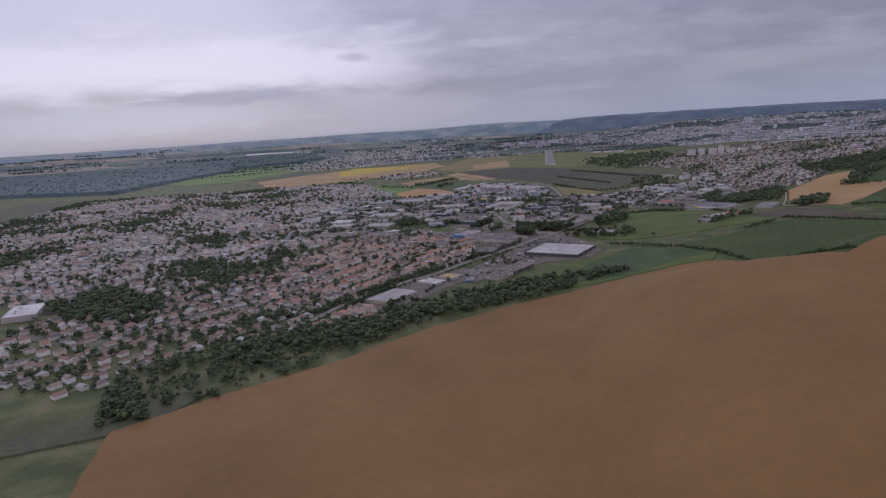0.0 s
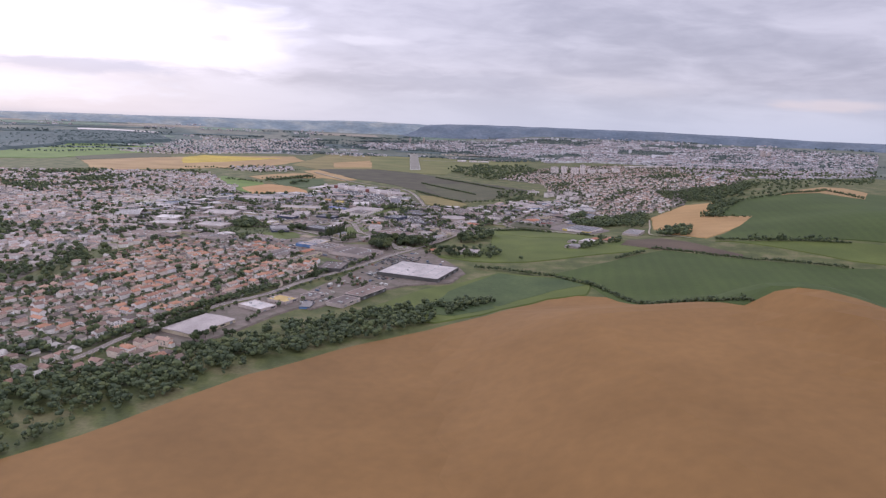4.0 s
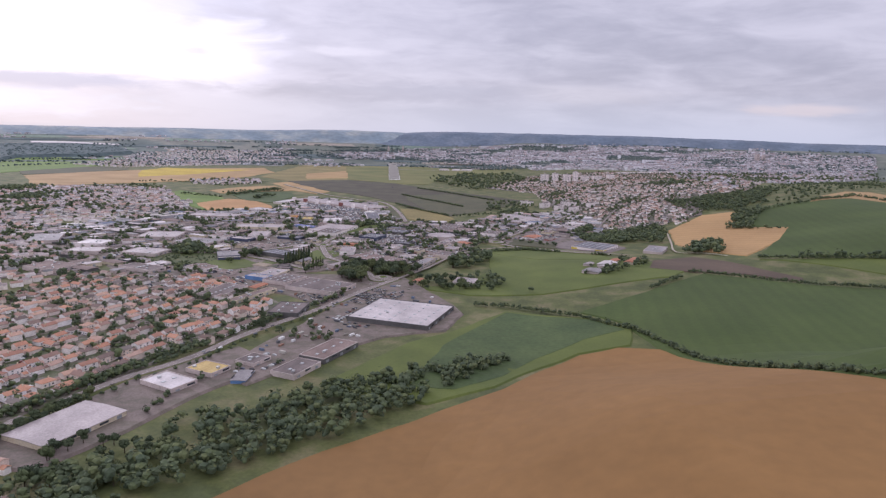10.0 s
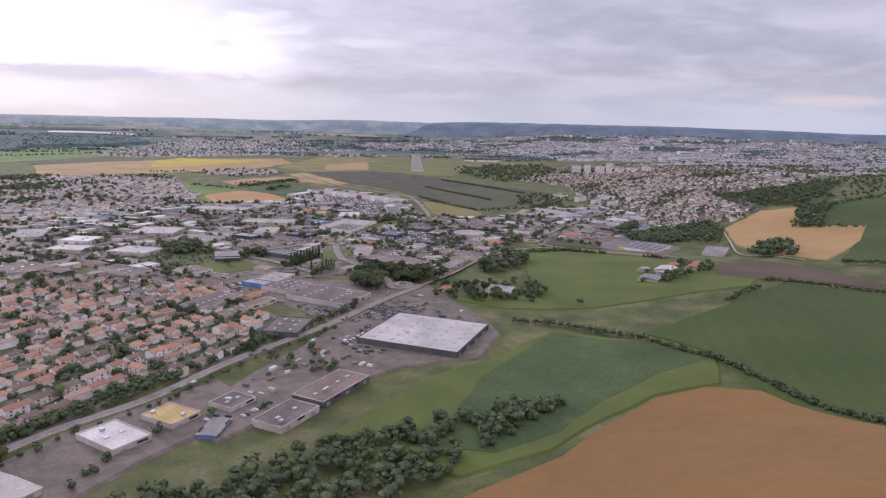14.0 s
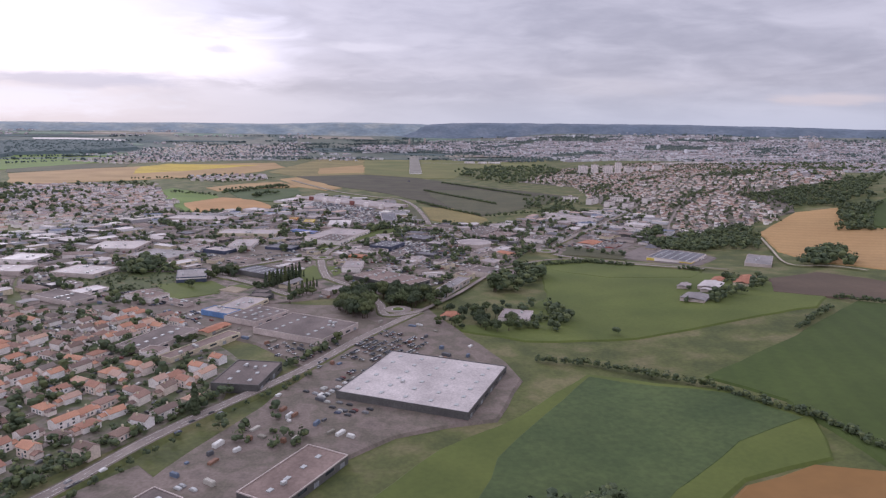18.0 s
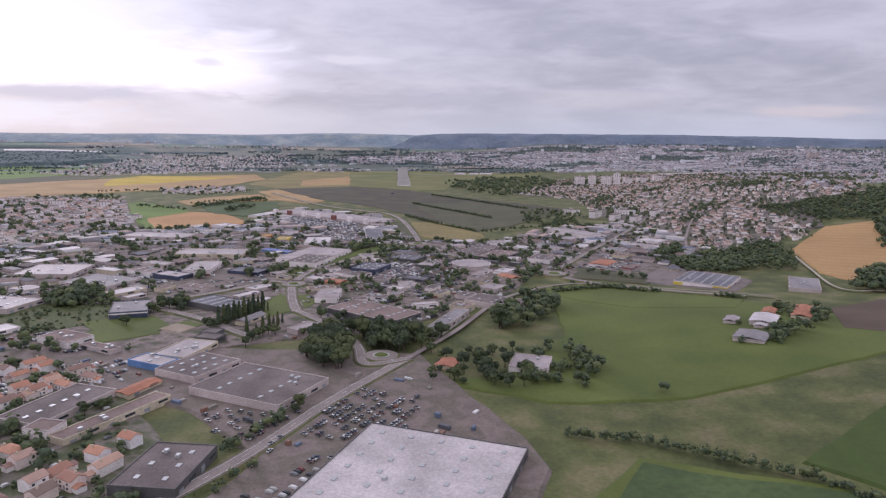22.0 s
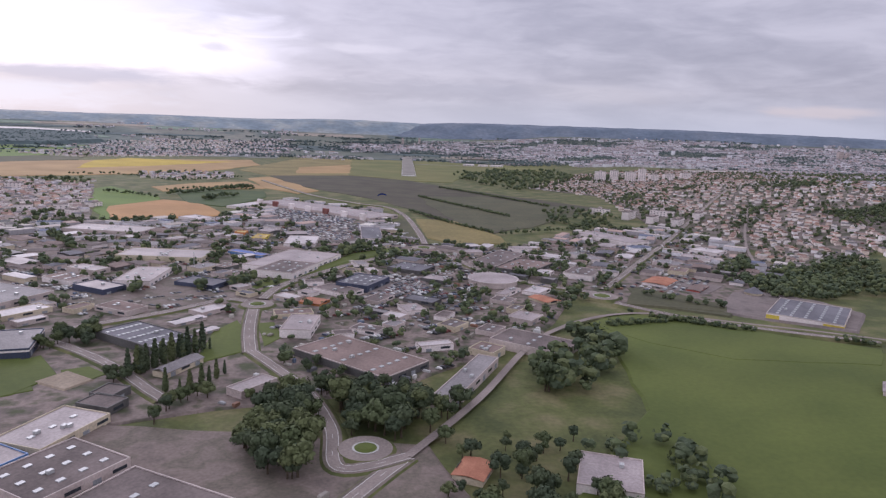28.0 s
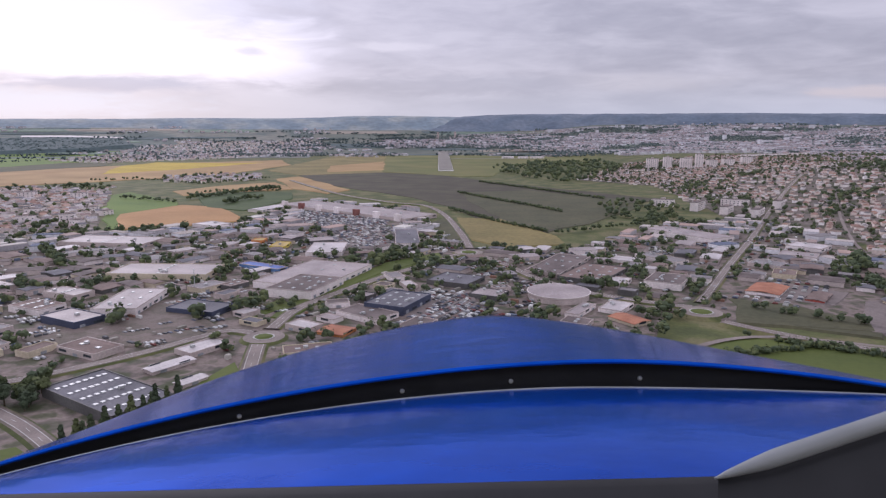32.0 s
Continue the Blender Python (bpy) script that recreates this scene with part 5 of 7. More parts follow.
for x, y, l, h, a in ((555, 1774, 30, 27, -12), (585, 1744, 22, 30, -12), (616, 1700, 28, 27, -12), (637, 1669, 18, 36, -12), (676, 1690, 26, 18, 20), (728, 1716, 30, 16, 10), (780, 1729, 26, 18, 0)):
    tower_block(x, y, l, 13, h, a, "white high-rise block of flats over the town", "high-rise flats")
for x, y, l, h, a in ((370, 965, 42, 12, 55), (392, 918, 34, 11, 55), (418, 884, 40, 11, 55), (435, 992, 38, 10, -35), (335, 1010, 32, 10, -35), (474, 940, 36, 11, 55)):
    tower_block(x, y, l, 11, h, a, "pale low-rise block of flats beside the avenue", "low-rise flats")
for x, y, l, h, a in ((-509, 832, 30, 12, 20), (-468, 851, 26, 12, 20), (-429, 799, 26, 12, -30), (-546, 910, 30, 11, 35), (-611, 897, 28, 11, 35), (-650, 962, 26, 10, 20), (-481, 936, 26, 10, 60), (-442, 897, 22, 10, 60), (-676, 1118, 40, 14, 30), (-585, 1105, 36, 14, 25)):
    tower_block(x, y, l * 0.72, 9, h * 0.66, a, "pale low block of flats in the estate", "estate flats")

for x, y, l, w, h, a in ((-3, 3270, 9, 9, 33, 8), (79, 3290, 9, 9, 33, 8), (1882, 2743, 26, 14, 34, 20), (1925, 2760, 16, 12, 26, 20)):
    tower_block(x, y, l, w, h, a, "slim pale high-rise far across the city", "far high-rises", M_WALL_PALE)
for k in range(6):
    hall(948 + 48 * k, 2098 + 26 * k, 42, 16, 28, 9, M_ROOF_WHITE, M_WALL_WHITE, "warehouse", "long white warehouse in the town")
# airfield hangars
for x, y, l in ((250, 2475, 40), (305, 2472, 34), (355, 2475, 46)):
    hall(x, y, l, 24, 4, 9, M_ROOF_WHITE, M_WALL_WHITE, "hangar", "white hangar beside the airfield apron")


# ---- houses ----
def house_kind(l, w, eaves, rise, roof_mat, hipped, two):
    """One house with walls, roof, chimney, garage wing, door and windows."""
    root = new("house")
    if hipped:
        part("wall", box(bmesh.new(), -l / 2, l / 2, -w / 2, w / 2, -1.5, eaves), M_RENDER, root)
    else:
        bm = bmesh.new()
        ends = [[bm.verts.new((sx * l / 2, yy, zz)) for yy, zz in ((-w / 2, -1.5), (w / 2, -1.5), (w / 2, eaves), (0, eaves + rise - 0.08), (-w / 2, eaves))] for sx in (-1, 1)]
        bm.faces.new(ends[0][::-1])
        bm.faces.new(ends[1])
        for i in range(5):
            j = (i + 1) % 5
            bm.faces.new((ends[0][i], ends[0][j], ends[1][j], ends[1][i]))
        part("wall", bm, M_RENDER, root)
        roof = part("roof", gable(bmesh.new(), l, w, eaves, rise, 0.32, 0.2), roof_mat, root)
    if hipped:
        roof = part("roof", hip(bmesh.new(), l, w, eaves, rise, 0.35), roof_mat, root)
    g = 3.2
    wing = part("garage_wing", box(bmesh.new(), l / 2, l / 2 + g, -w / 2 + 0.6, w / 2 - 1.8, -1.5, 2.1), M_RENDER, root)
    bm = gable(bmesh.new(), g, w - 2.4, 2.1, 0.9, 0.3)
    bmesh.ops.translate(bm, verts=list(bm.verts), vec=(l / 2 + g / 2, -0.6, 0))
    part("garage_roof", bm, roof_mat, wing)
    part("chimney", box(bmesh.new(), l * 0.2, l * 0.2 + 0.8, 0.4, 1.1, eaves, eaves + rise + 0.9), M_WALL_CREAM, roof)
    for side in (-1, 1):
        e = side * w / 2
        for z0 in ((0.6, 2.5) if two and side < 0 else (0.7,)):
            for px in ((-l * 0.28, l * 0.24) if side < 0 else ()):
                part("window", box(bmesh.new(), px - 0.6, px + 0.6, e - 0.05, e + 0.05, z0, z0 + 1.0), M_GLASS, root)
    part("door", box(bmesh.new(), -0.5, 0.5, -w / 2 - 0.06, -w / 2 + 0.06, 0, 2.1), M_DOOR, root)
    return root


HOUSE_RNG = random.Random(23)
KINDS = [house_kind(9.4, 6.6, 2.9, 1.6, M_TILE, False, False), house_kind(8.6, 6.6, 4.4, 1.7, M_TILE, False, True), house_kind(9.8, 7.0, 2.9, 1.7, M_TILE, True, False),
         house_kind(12.6, 6.4, 4.2, 1.5, M_TILE, False, True), house_kind(9.4, 7.0, 2.9, 1.8, M_TILE_DULL, True, False), house_kind(9.4, 6.6, 4.3, 1.7, M_TILE_DULL, False, True)]
HOUSE_LABELS = ["single-storey house with an orange tiled gable roof and garage", "two-storey house with an orange tiled roof and pale render", "bungalow with a hipped orange tile roof and pale walls",
                "long two-storey house with terracotta tiles and cream render", "bungalow with a hipped weathered brown roof", "two-storey house with a weathered grey-brown tiled roof"]
for k, label in zip(KINDS, HOUSE_LABELS):
    tagged(k, label, "house", "houses of the estate")


def leafy(x, y):
    """How green a patch of the town is: over 0 it is trees rather than roofs."""
    return noise.noise((x / 170, y / 170, 4.0)) + 0.5 * noise.noise((x / 60, y / 60, 9.0)) - 0.12


def street_grid(poly, angle, along, across, rng, jitter=2.0):
    """House plots in pairs of rows along streets. Gives places and turns."""
    c, s = math.cos(radians(angle)), math.sin(radians(angle))
    cx, cy = sum(p[0] for p in poly) / len(poly), sum(p[1] for p in poly) / len(poly)
    reach = max(math.hypot(p[0] - cx, p[1] - cy) for p in poly)
    got, j = [], 0
    v = -reach
    while v < reach:
        u = -reach + rng.uniform(0, along)
        while u < reach:
            bend = 9 * math.sin(u * 0.013 + v * 0.004)
            x, y = cx + c * u - s * (v + bend), cy + s * u + c * (v + bend)
            if inside((x, y), poly):
                got.append((x + rng.uniform(-jitter, jitter), y + rng.uniform(-jitter, jitter), angle + (180 if j % 2 else 0) + rng.choice((0, 0, 0, 90)) + rng.uniform(-7, 7)))
            u += along * rng.uniform(0.85, 1.25)
        v += across * (0.75 if j % 2 else 1.25)
        j += 1
    return got


def street_lines(poly, angle, across):
    """The streets between the rows."""
    c, s = math.cos(radians(angle)), math.sin(radians(angle))
    cx, cy = sum(p[0] for p in poly) / len(poly), sum(p[1] for p in poly) / len(poly)
    reach = max(math.hypot(p[0] - cx, p[1] - cy) for p in poly)
    v, runs = -reach - across * 0.625, []
    while v < reach:
        run = []
        for u in np.arange(-reach, reach, 12.0):
            bend = 9 * math.sin(u * 0.013 + v * 0.004)
            p = np.array((cx + c * u - s * (v + bend), cy + s * u + c * (v + bend)))
            if inside(p, poly):
                run.append(p)
            elif len(run) > 3:
                runs.append(run)
                run = []
            else:
                run = []
        if len(run) > 3:
            runs.append(run)
        v += across * 2
    return runs


ESTATE = [(-360, 155), (-185, 133), (-121, 25), (-110, -42), (-159, -127), (-214, -247), (-259, -325), (-377, -403), (-559, -377), (-546, -260), (-380, -104), (-380, 13)]
for run in street_lines(ESTATE, 62, 18.5):
    tagged(ribbon("street", run, -1.9, 1.9, 1.3, M_TARMAC), "narrow grey residential street", "street", kind="structure")
near = [p for p in street_grid(ESTATE, 62, 15, 18.5, HOUSE_RNG) if is_free(p[0], p[1], 5.2)]
near += [p for p in street_grid(RES_SOUTH, 62, 14, 17, HOUSE_RNG) if is_free(p[0], p[1], 5)]
near += [p for p in street_grid([(-247, 78), (-195, 52), (-143, 68), (-124, 32), (-130, 78), (-195, 98)], 62, 14, 17, HOUSE_RNG) if is_free(p[0], p[1], 5)]
near.sort(key=lambda p: math.hypot(p[0] + 90, p[1] + 90))
PLACED, FAR_HOUSES = 0, []
used = set()
for x, y, a in near:
    take(x, y, 5)
    if PLACED < 279:
        weathered = y <= -235 or noise.noise((x / 70, y / 70, 3.0)) > 0.18
        k = HOUSE_RNG.choice((4, 5, 4, 5, 3, 2) if weathered else (0, 0, 1, 1, 2, 2, 3, 3, 0, 5))
        m = pose(x, y, hz(x, y) + 1.2, 0, 0, a)
        if k not in used:
            used.add(k)
            KINDS[k].matrix_world = m
        else:
            copy_thing(KINDS[k], m)
        PLACED += 1
    else:
        FAR_HOUSES.append((x, y, a, 0))
for k in range(len(KINDS)):
    if k not in used:
        KINDS[k].matrix_world = pose(-330 - 30 * k, -200, 1.2)
for poly, angle, along, across, style in ((RES_FAR_LEFT, 48, 14, 17, 1), (ZONE_GREY, 48, 15, 18, 1), (ZONE_PALE, 35, 15, 18, 2), (VILLAS, 63, 14, 16, 0), (ZONE_RIGHT, 57, 12.5, 15, 0), (ZONE_SUBURB, 20, 19, 24, 2), (RES_LOW_LEFT, 62, 15, 19, 0), (HAMLET, 20, 19, 18, 2)):
    for x, y, a in street_grid(poly, angle, along, across, HOUSE_RNG, 5.0):
        a += 40 * noise.noise((x / 130, y / 130, 2.0))
        if poly is ZONE_RIGHT and (HOUSE_RNG.random() < 0.12 or noise.noise((x / 75, y / 75, 6.0)) > 0.34):
            continue
        if poly in (RES_FAR_LEFT, ZONE_GREY) and leafy(x, y) > 0.2 or poly is ZONE_RIGHT and leafy(x, y) > 0.28 or any(inside((x, y), grove) for grove in GROVES):
            continue
        if is_free(x, y, 4.4) and not (poly is RES_FAR_LEFT and inside((x, y), ESTATE)):
            take(x, y, 5)
            FAR_HOUSES.append((x, y, a, style))


def far_blocks(name, label, rows, roof_mat, flat=False, wall_mat=None):
    """Many far buildings in two sheets of geometry: walls and roofs. rows: x, y, turn, length, width, eaves, rise."""
    wv, wf, rv, rf = [], [], [], []
    for x, y, a, l, w, e, r in rows:
        c, s = math.cos(radians(a)), math.sin(radians(a))
        z = hz(x, y) + 0.6

        def at(px, py, pz):
            return (x + c * px - s * py, y + s * px + c * py, z + pz)

        k = len(wv)
        wv += [at(px, py, pz) for pz in (-2, e) for px, py in ((-l / 2, -w / 2), (l / 2, -w / 2), (l / 2, w / 2), (-l / 2, w / 2))]
        wf += [(k, k + 1, k + 5, k + 4), (k + 1, k + 2, k + 6, k + 5), (k + 2, k + 3, k + 7, k + 6), (k + 3, k, k + 4, k + 7)]
        k = len(rv)
        if flat or r <= 0:
            rv += [at(px, py, pz) for pz in (e, e + 0.4) for px, py in ((-l / 2, -w / 2), (l / 2, -w / 2), (l / 2, w / 2), (-l / 2, w / 2))]
            rf += [(k, k + 1, k + 5, k + 4), (k + 1, k + 2, k + 6, k + 5), (k + 2, k + 3, k + 7, k + 6), (k + 3, k, k + 4, k + 7), (k + 4, k + 5, k + 6, k + 7)]
        else:
            p, q = l / 2 + 0.3, w / 2 + 0.3
            g = p if int(x * 7 + y) % 3 else max(0.5, p - q)
            rv += [at(-p, -q, e), at(p, -q, e), at(p, q, e), at(-p, q, e), at(-g, 0, e + r), at(g, 0, e + r)]
            rf += [(k, k + 1, k + 5, k + 4), (k + 2, k + 3, k + 4, k + 5), (k + 1, k + 2, k + 5), (k + 3, k, k + 4), (k + 3, k + 2, k + 1, k)]
    root = tagged(mesh_object(name, wv, wf, wall_mat or M_RENDER_FAR), label, "houses" if not flat else "buildings", kind="stuff")
    mesh_object("roofs", rv, rf, roof_mat, root)
    return root


def sized(rows, k=1.0):
    r = random.Random(3)
    return [(x, y, a, k * r.uniform(10.5, 15), k * r.uniform(8, 10), k * r.choice((3.4, 5.2)), k * r.uniform(2.0, 2.8)) for x, y, a, _ in rows]


far_blocks("far_houses", "far orange-roofed houses of the town", sized([p for p in FAR_HOUSES if p[3] == 0], 0.70), M_TILE_TOWN)
far_blocks("far_houses", "far houses with mixed brown and red roofs", sized([p for p in FAR_HOUSES if p[3] == 1], 0.76), M_TILE_MIX)
far_blocks("far_houses", "far pale houses of the estate, roofs tinted for haze", sized([p for p in FAR_HOUSES if p[3] == 2], 0.8), M_ROOF_HAZE)

# the city far off: blocks and roofs, with haze mixed into their colours
CITY_RNG = random.Random(31)
city = []
for x, y in scatter(ZONE_CITY, 15000, CITY_RNG):
    if is_free(x, y, 5) and leafy(x * 0.45, y) < 0.06:
        if CITY_RNG.random() < 0.9:
            city.append((x, y, CITY_RNG.uniform(0, 180), CITY_RNG.uniform(8, 17), CITY_RNG.uniform(6, 9), CITY_RNG.uniform(3, 7), 2.0))
        else:
            city.append((x, y, CITY_RNG.choice((8, 14, 20, 100)), CITY_RNG.uniform(24, 70), CITY_RNG.uniform(9, 15), CITY_RNG.uniform(5, 10), 0))
for x, y in scatter(ZONE_CITY_EAST, 6500, CITY_RNG):
    if is_free(x, y, 4) and leafy(x, y) < 0.16:
        city.append((x, y, CITY_RNG.uniform(0, 180), CITY_RNG.uniform(8, 16), CITY_RNG.uniform(6, 9), CITY_RNG.uniform(3.2, 7), CITY_RNG.choice((2.2, 2.0, 0))))
for x, y in scatter(ZONE_CITY, 45, CITY_RNG):
    city.append((x, y, CITY_RNG.choice((10, 100, 60)), CITY_RNG.uniform(10, 24), 10, CITY_RNG.uniform(12, 22), 0))
far_blocks("far_city", "far city of blocks and red roofs, paled for haze", city, M_ROOF_HAZE, False, M_RENDER_HAZE)

# villages and farms in the distance
FAR_RNG2 = random.Random(91)
hamlets = []
for _ in range(90):
    a, r = radians(FAR_RNG2.uniform(-44, 34)), FAR_RNG2.uniform(3050, 4150)
    for k in range(FAR_RNG2.randint(5, 16)):
        b, q = a + FAR_RNG2.uniform(-0.022, 0.022), r + FAR_RNG2.uniform(-22, 22)
        hamlets.append((q * math.sin(b), q * math.cos(b) - 487, FAR_RNG2.uniform(0, 180), FAR_RNG2.uniform(10, 20), FAR_RNG2.uniform(8, 11), FAR_RNG2.uniform(3.5, 7), 2.4))
far_blocks("far_village", "far villages along the plain, paled for haze", hamlets, M_ROOF_HAZE, False, M_RENDER_HAZE)

# the rest of the works: sheds and workshops between the large halls
works = []
LOTS = (P_MALL, P_ROUND, LOT_MALL, LOT_MID, LOT_STORE, LOT_YARD, LOT_VERGE, GREEN_LOT, SCRUB_LOT)
for x, y in scatter(ZONE_WORKS, 1500, CITY_RNG) + scatter(ZONE_WEST, 260, CITY_RNG):
    if any(inside((x, y), lot) for lot in LOTS + CLEAR) or (-60 < x < 160 and 170 < y < 430 and CITY_RNG.random() < 0.6):
        continue
    l, w = CITY_RNG.uniform(9, 32), CITY_RNG.uniform(8, 19)
    if is_free(x, y, l * 0.42):
        take(x, y, l * 0.46)
        works.append((x, y, CITY_RNG.choice((58, 58, 62, 148, 150, 20)) + CITY_RNG.uniform(-5, 5), l, w, CITY_RNG.uniform(3.4, 5.6), 0))
works.sort(key=lambda p: math.hypot(p[0] + 50, p[1] - 260))
ROOFS = [M_ROOF_PALE, M_ROOF_DARK, M_ROOF_METAL, M_ROOF_BROWN, M_ROOF_WHITE, M_ROOF_DARK, M_ROOF_SLATE]
ROOF_WORDS = ["pale", "dark grey", "metal", "brown", "white", "dark felt", "slate grey"]
for i, (x, y, a, l, w, e, _) in enumerate(works[:50]):
    k = CITY_RNG.randrange(7)
    hall(x, y, l, w, a, e, ROOFS[k], CITY_RNG.choice((M_WALL_PALE, M_WALL_WHITE, M_WALL_CREAM, M_WALL_DARK, M_WALL_PALE)), "workshop", "flat workshop with a " + ROOF_WORDS[k] + " roof in the works estate", (2, 1) if k in (1, 3) else (0, 0))


def shed(x, y, l, w, angle, h, roof, wall, label):
    """A plain small workshop: walls, roof slab with an overhang, a roller door."""
    root = tagged(new("workshop"), label, "workshop")
    root.matrix_world = pose(x, y, hz(x, y) + 0.5, 0, 0, angle)
    part("wall", box(bmesh.new(), -l / 2, l / 2, -w / 2, w / 2, -1.5, h), wall, root)
    part("roof", gable(bmesh.new(), l, w, h, w * 0.045, 0.4, 0.2), roof, root)
    part("door", box(bmesh.new(), -1.8, 1.8, -w / 2 - 0.06, -w / 2 + 0.06, -0.3, h * 0.7), M_DOOR, root)


for x, y, a, l, w, e, _ in works[50:230]:
    k = CITY_RNG.randrange(7)
    shed(x, y, l, w, a, e * 0.8, ROOFS[k], CITY_RNG.choice((M_WALL_PALE, M_WALL_WHITE, M_WALL_CREAM, M_WALL_DARK, M_WALL_PALE)), "plain workshop with a low " + ROOF_WORDS[k] + " roof")
if len(works) > 230:
    far_blocks("far_sheds", "far sheds and workshops of the works estate, haze-tinted walls", works[230:], M_ROOF_FAR, True, M_RENDER_HAZE)


# ---- trees ----
def foliage(bm, centre, size, count, rng, leaf):
    """Small bent leaf clumps spread over and inside a rounded, uneven mass."""
    for _ in range(count):
        d = Vector((rng.gauss(0, 1), rng.gauss(0, 1), rng.gauss(0, 1))).normalized()
        p = Vector(centre) + Vector((d.x * size[0], d.y * size[1], d.z * size[2])) * rng.uniform(0.62, 1.08)
        a, b = d.orthogonal().normalized(), None
        a = (Matrix.Rotation(rng.uniform(0, 6.3), 3, d) @ a)
        b = d.cross(a)
        s = leaf * rng.uniform(0.6, 1.4)
        tip = d * s * rng.uniform(-0.5, 0.7)
        v = [bm.verts.new(p + a * s), bm.verts.new(p + b * s * 0.9 + tip), bm.verts.new(p - a * s * 0.9), bm.verts.new(p - b * s + tip * 0.4)]
        bm.faces.new((v[0], v[1], v[2]))
        bm.faces.new((v[0], v[2], v[3]))


def blob(bm, centre, size, rng):
    r = bmesh.ops.create_icosphere(bm, subdivisions=1, radius=1.0)
    for v in r["verts"]:
        v.co = Vector(centre) + Vector((v.co.x * size[0], v.co.y * size[1], v.co.z * size[2])) * rng.uniform(0.75, 1.1)


def tree_kind(h, spread, slim, seed):
    rng = random.Random(seed)
    root = new("tree")
    bm = bmesh.new()
    trunk_h = h * (0.35 if not slim else 0.2)
    bmesh.ops.create_cone(bm, cap_ends=True, segments=7, radius1=0.045 * h, radius2=0.02 * h, depth=trunk_h + 1)
    bmesh.ops.translate(bm, verts=list(bm.verts), vec=(0, 0, (trunk_h - 1) / 2))
    part("trunk", bm, M_BARK, root)
    if not slim:
        for k in range(1):
            a = k * 3.1 + rng.uniform(0, 1)
            bm = bmesh.new()
            bmesh.ops.create_cone(bm, cap_ends=False, segments=5, radius1=0.02 * h, radius2=0.008 * h, depth=h * 0.32)
            bmesh.ops.translate(bm, verts=list(bm.verts), vec=(0, 0, h * 0.16))
            bm.transform(Matrix.Translation((0, 0, trunk_h * 0.85)) @ Matrix.Rotation(a, 4, "Z") @ Matrix.Rotation(0.7, 4, "X"))
            part("limb", bm, M_BARK, root)
    bm = bmesh.new()
    if slim:
        for k in range(7):
            z = h * (0.12 + 0.13 * k)
            r = spread * (1.0, 1.15, 1.1, 0.95, 0.8, 0.55, 0.3)[k]
            blob(bm, (0, 0, z), (r * 0.75, r * 0.75, h * 0.1), rng)
            foliage(bm, (rng.uniform(-0.1, 0.1), 0, z), (r, r, h * 0.1), 55, rng, 0.05 * h)
    else:
        for k in range(9):
            a, q = rng.uniform(0, 6.3), spread * rng.uniform(0.15, 0.62)
            c = (q * math.cos(a), q * math.sin(a), h * rng.uniform(0.42, 0.82))
            s = spread * rng.uniform(0.38, 0.55)
            blob(bm, c, (s * 0.75, s * 0.75, s * 0.62), rng)
            foliage(bm, c, (s, s, s * 0.8), 60, rng, 0.055 * h)
    part("crown", bm, M_LEAF, root)
    return root


ROUND = [tree_kind(8, 3.6, False, 1), tree_kind(9, 3.4, False, 2), tree_kind(7, 3.9, False, 3), tree_kind(8, 4.2, False, 4)]
SLIM = [tree_kind(12, 1.6, True, 5), tree_kind(12, 1.4, True, 6)]
for k in ROUND:
    tagged(k, "broad leafy green tree with an uneven crown", "tree", "broad trees")
for k in SLIM:
    tagged(k, "slim dark green poplar", "tree", "poplars")
TREE_RNG = random.Random(41)
WISH = []


def tree_line(pts, spacing, size, kind):
    for (x0, y0), (x1, y1) in zip(pts, pts[1:]):
        n = max(1, int(math.hypot(x1 - x0, y1 - y0) / spacing))
        for k in range(n):
            f = (k + TREE_RNG.uniform(0, 0.8)) / n
            WISH.append((x0 + (x1 - x0) * f + TREE_RNG.uniform(-1.5, 1.5), y0 + (y1 - y0) * f + TREE_RNG.uniform(-1.5, 1.5), size * TREE_RNG.uniform(0.65, 1.3), kind))


def wood(poly, count, size, kind="round", patchy=False):
    """Trees over an area; patchy ones gather in the greener parts."""
    for x, y in scatter(poly, count, TREE_RNG):
        if poly in (ZONE_WORKS,) and any(inside((x, y), lot) for lot in LOTS + CLEAR):
            continue
        if poly is not VILLAS and inside((x, y), VILLAS):
            continue
        if patchy and leafy(x, y) < TREE_RNG.uniform(-0.45, 0.12):
            continue
        WISH.append((x, y, size * TREE_RNG.uniform(0.6, 1.35), kind))


tree_line([(-259, -342), (-250, -319), (-241, -283), (-228, -249), (-216, -224)], 3, 7, 'round')
tree_line([(-246, -363), (-235, -334), (-225, -301), (-212, -272)], 6, 5, 'round')
tree_line([(-54, 701), (-37, 663), (-30, 639), (-4, 660)], 5, 8, 'round')
tree_line([(-73, 544), (-52, 580), (-36, 601), (-26, 615)], 3.5, 11, 'round')
tree_line([(-402, 1088), (-372, 1139), (-300, 1284)], 4, 9, 'round')
tree_line([(-322, 1020), (-314, 1070), (-287, 1105)], 4, 10, 'round')
tree_line([(-374, 632), (-341, 592), (-316, 556)], 4, 9, 'round')
tree_line([(-194, 391), (-201, 418), (-203, 431), (-191, 413)], 4, 12, 'round')
tree_line([(-151, 399), (-147, 414), (-122, 422), (-119, 443)], 5, 12, 'round')
tree_line([(-193, 454), (-189, 469), (-184, 474)], 5, 9, 'round')
tree_line([(-80, 467), (-76, 479)], 4, 12, 'round')
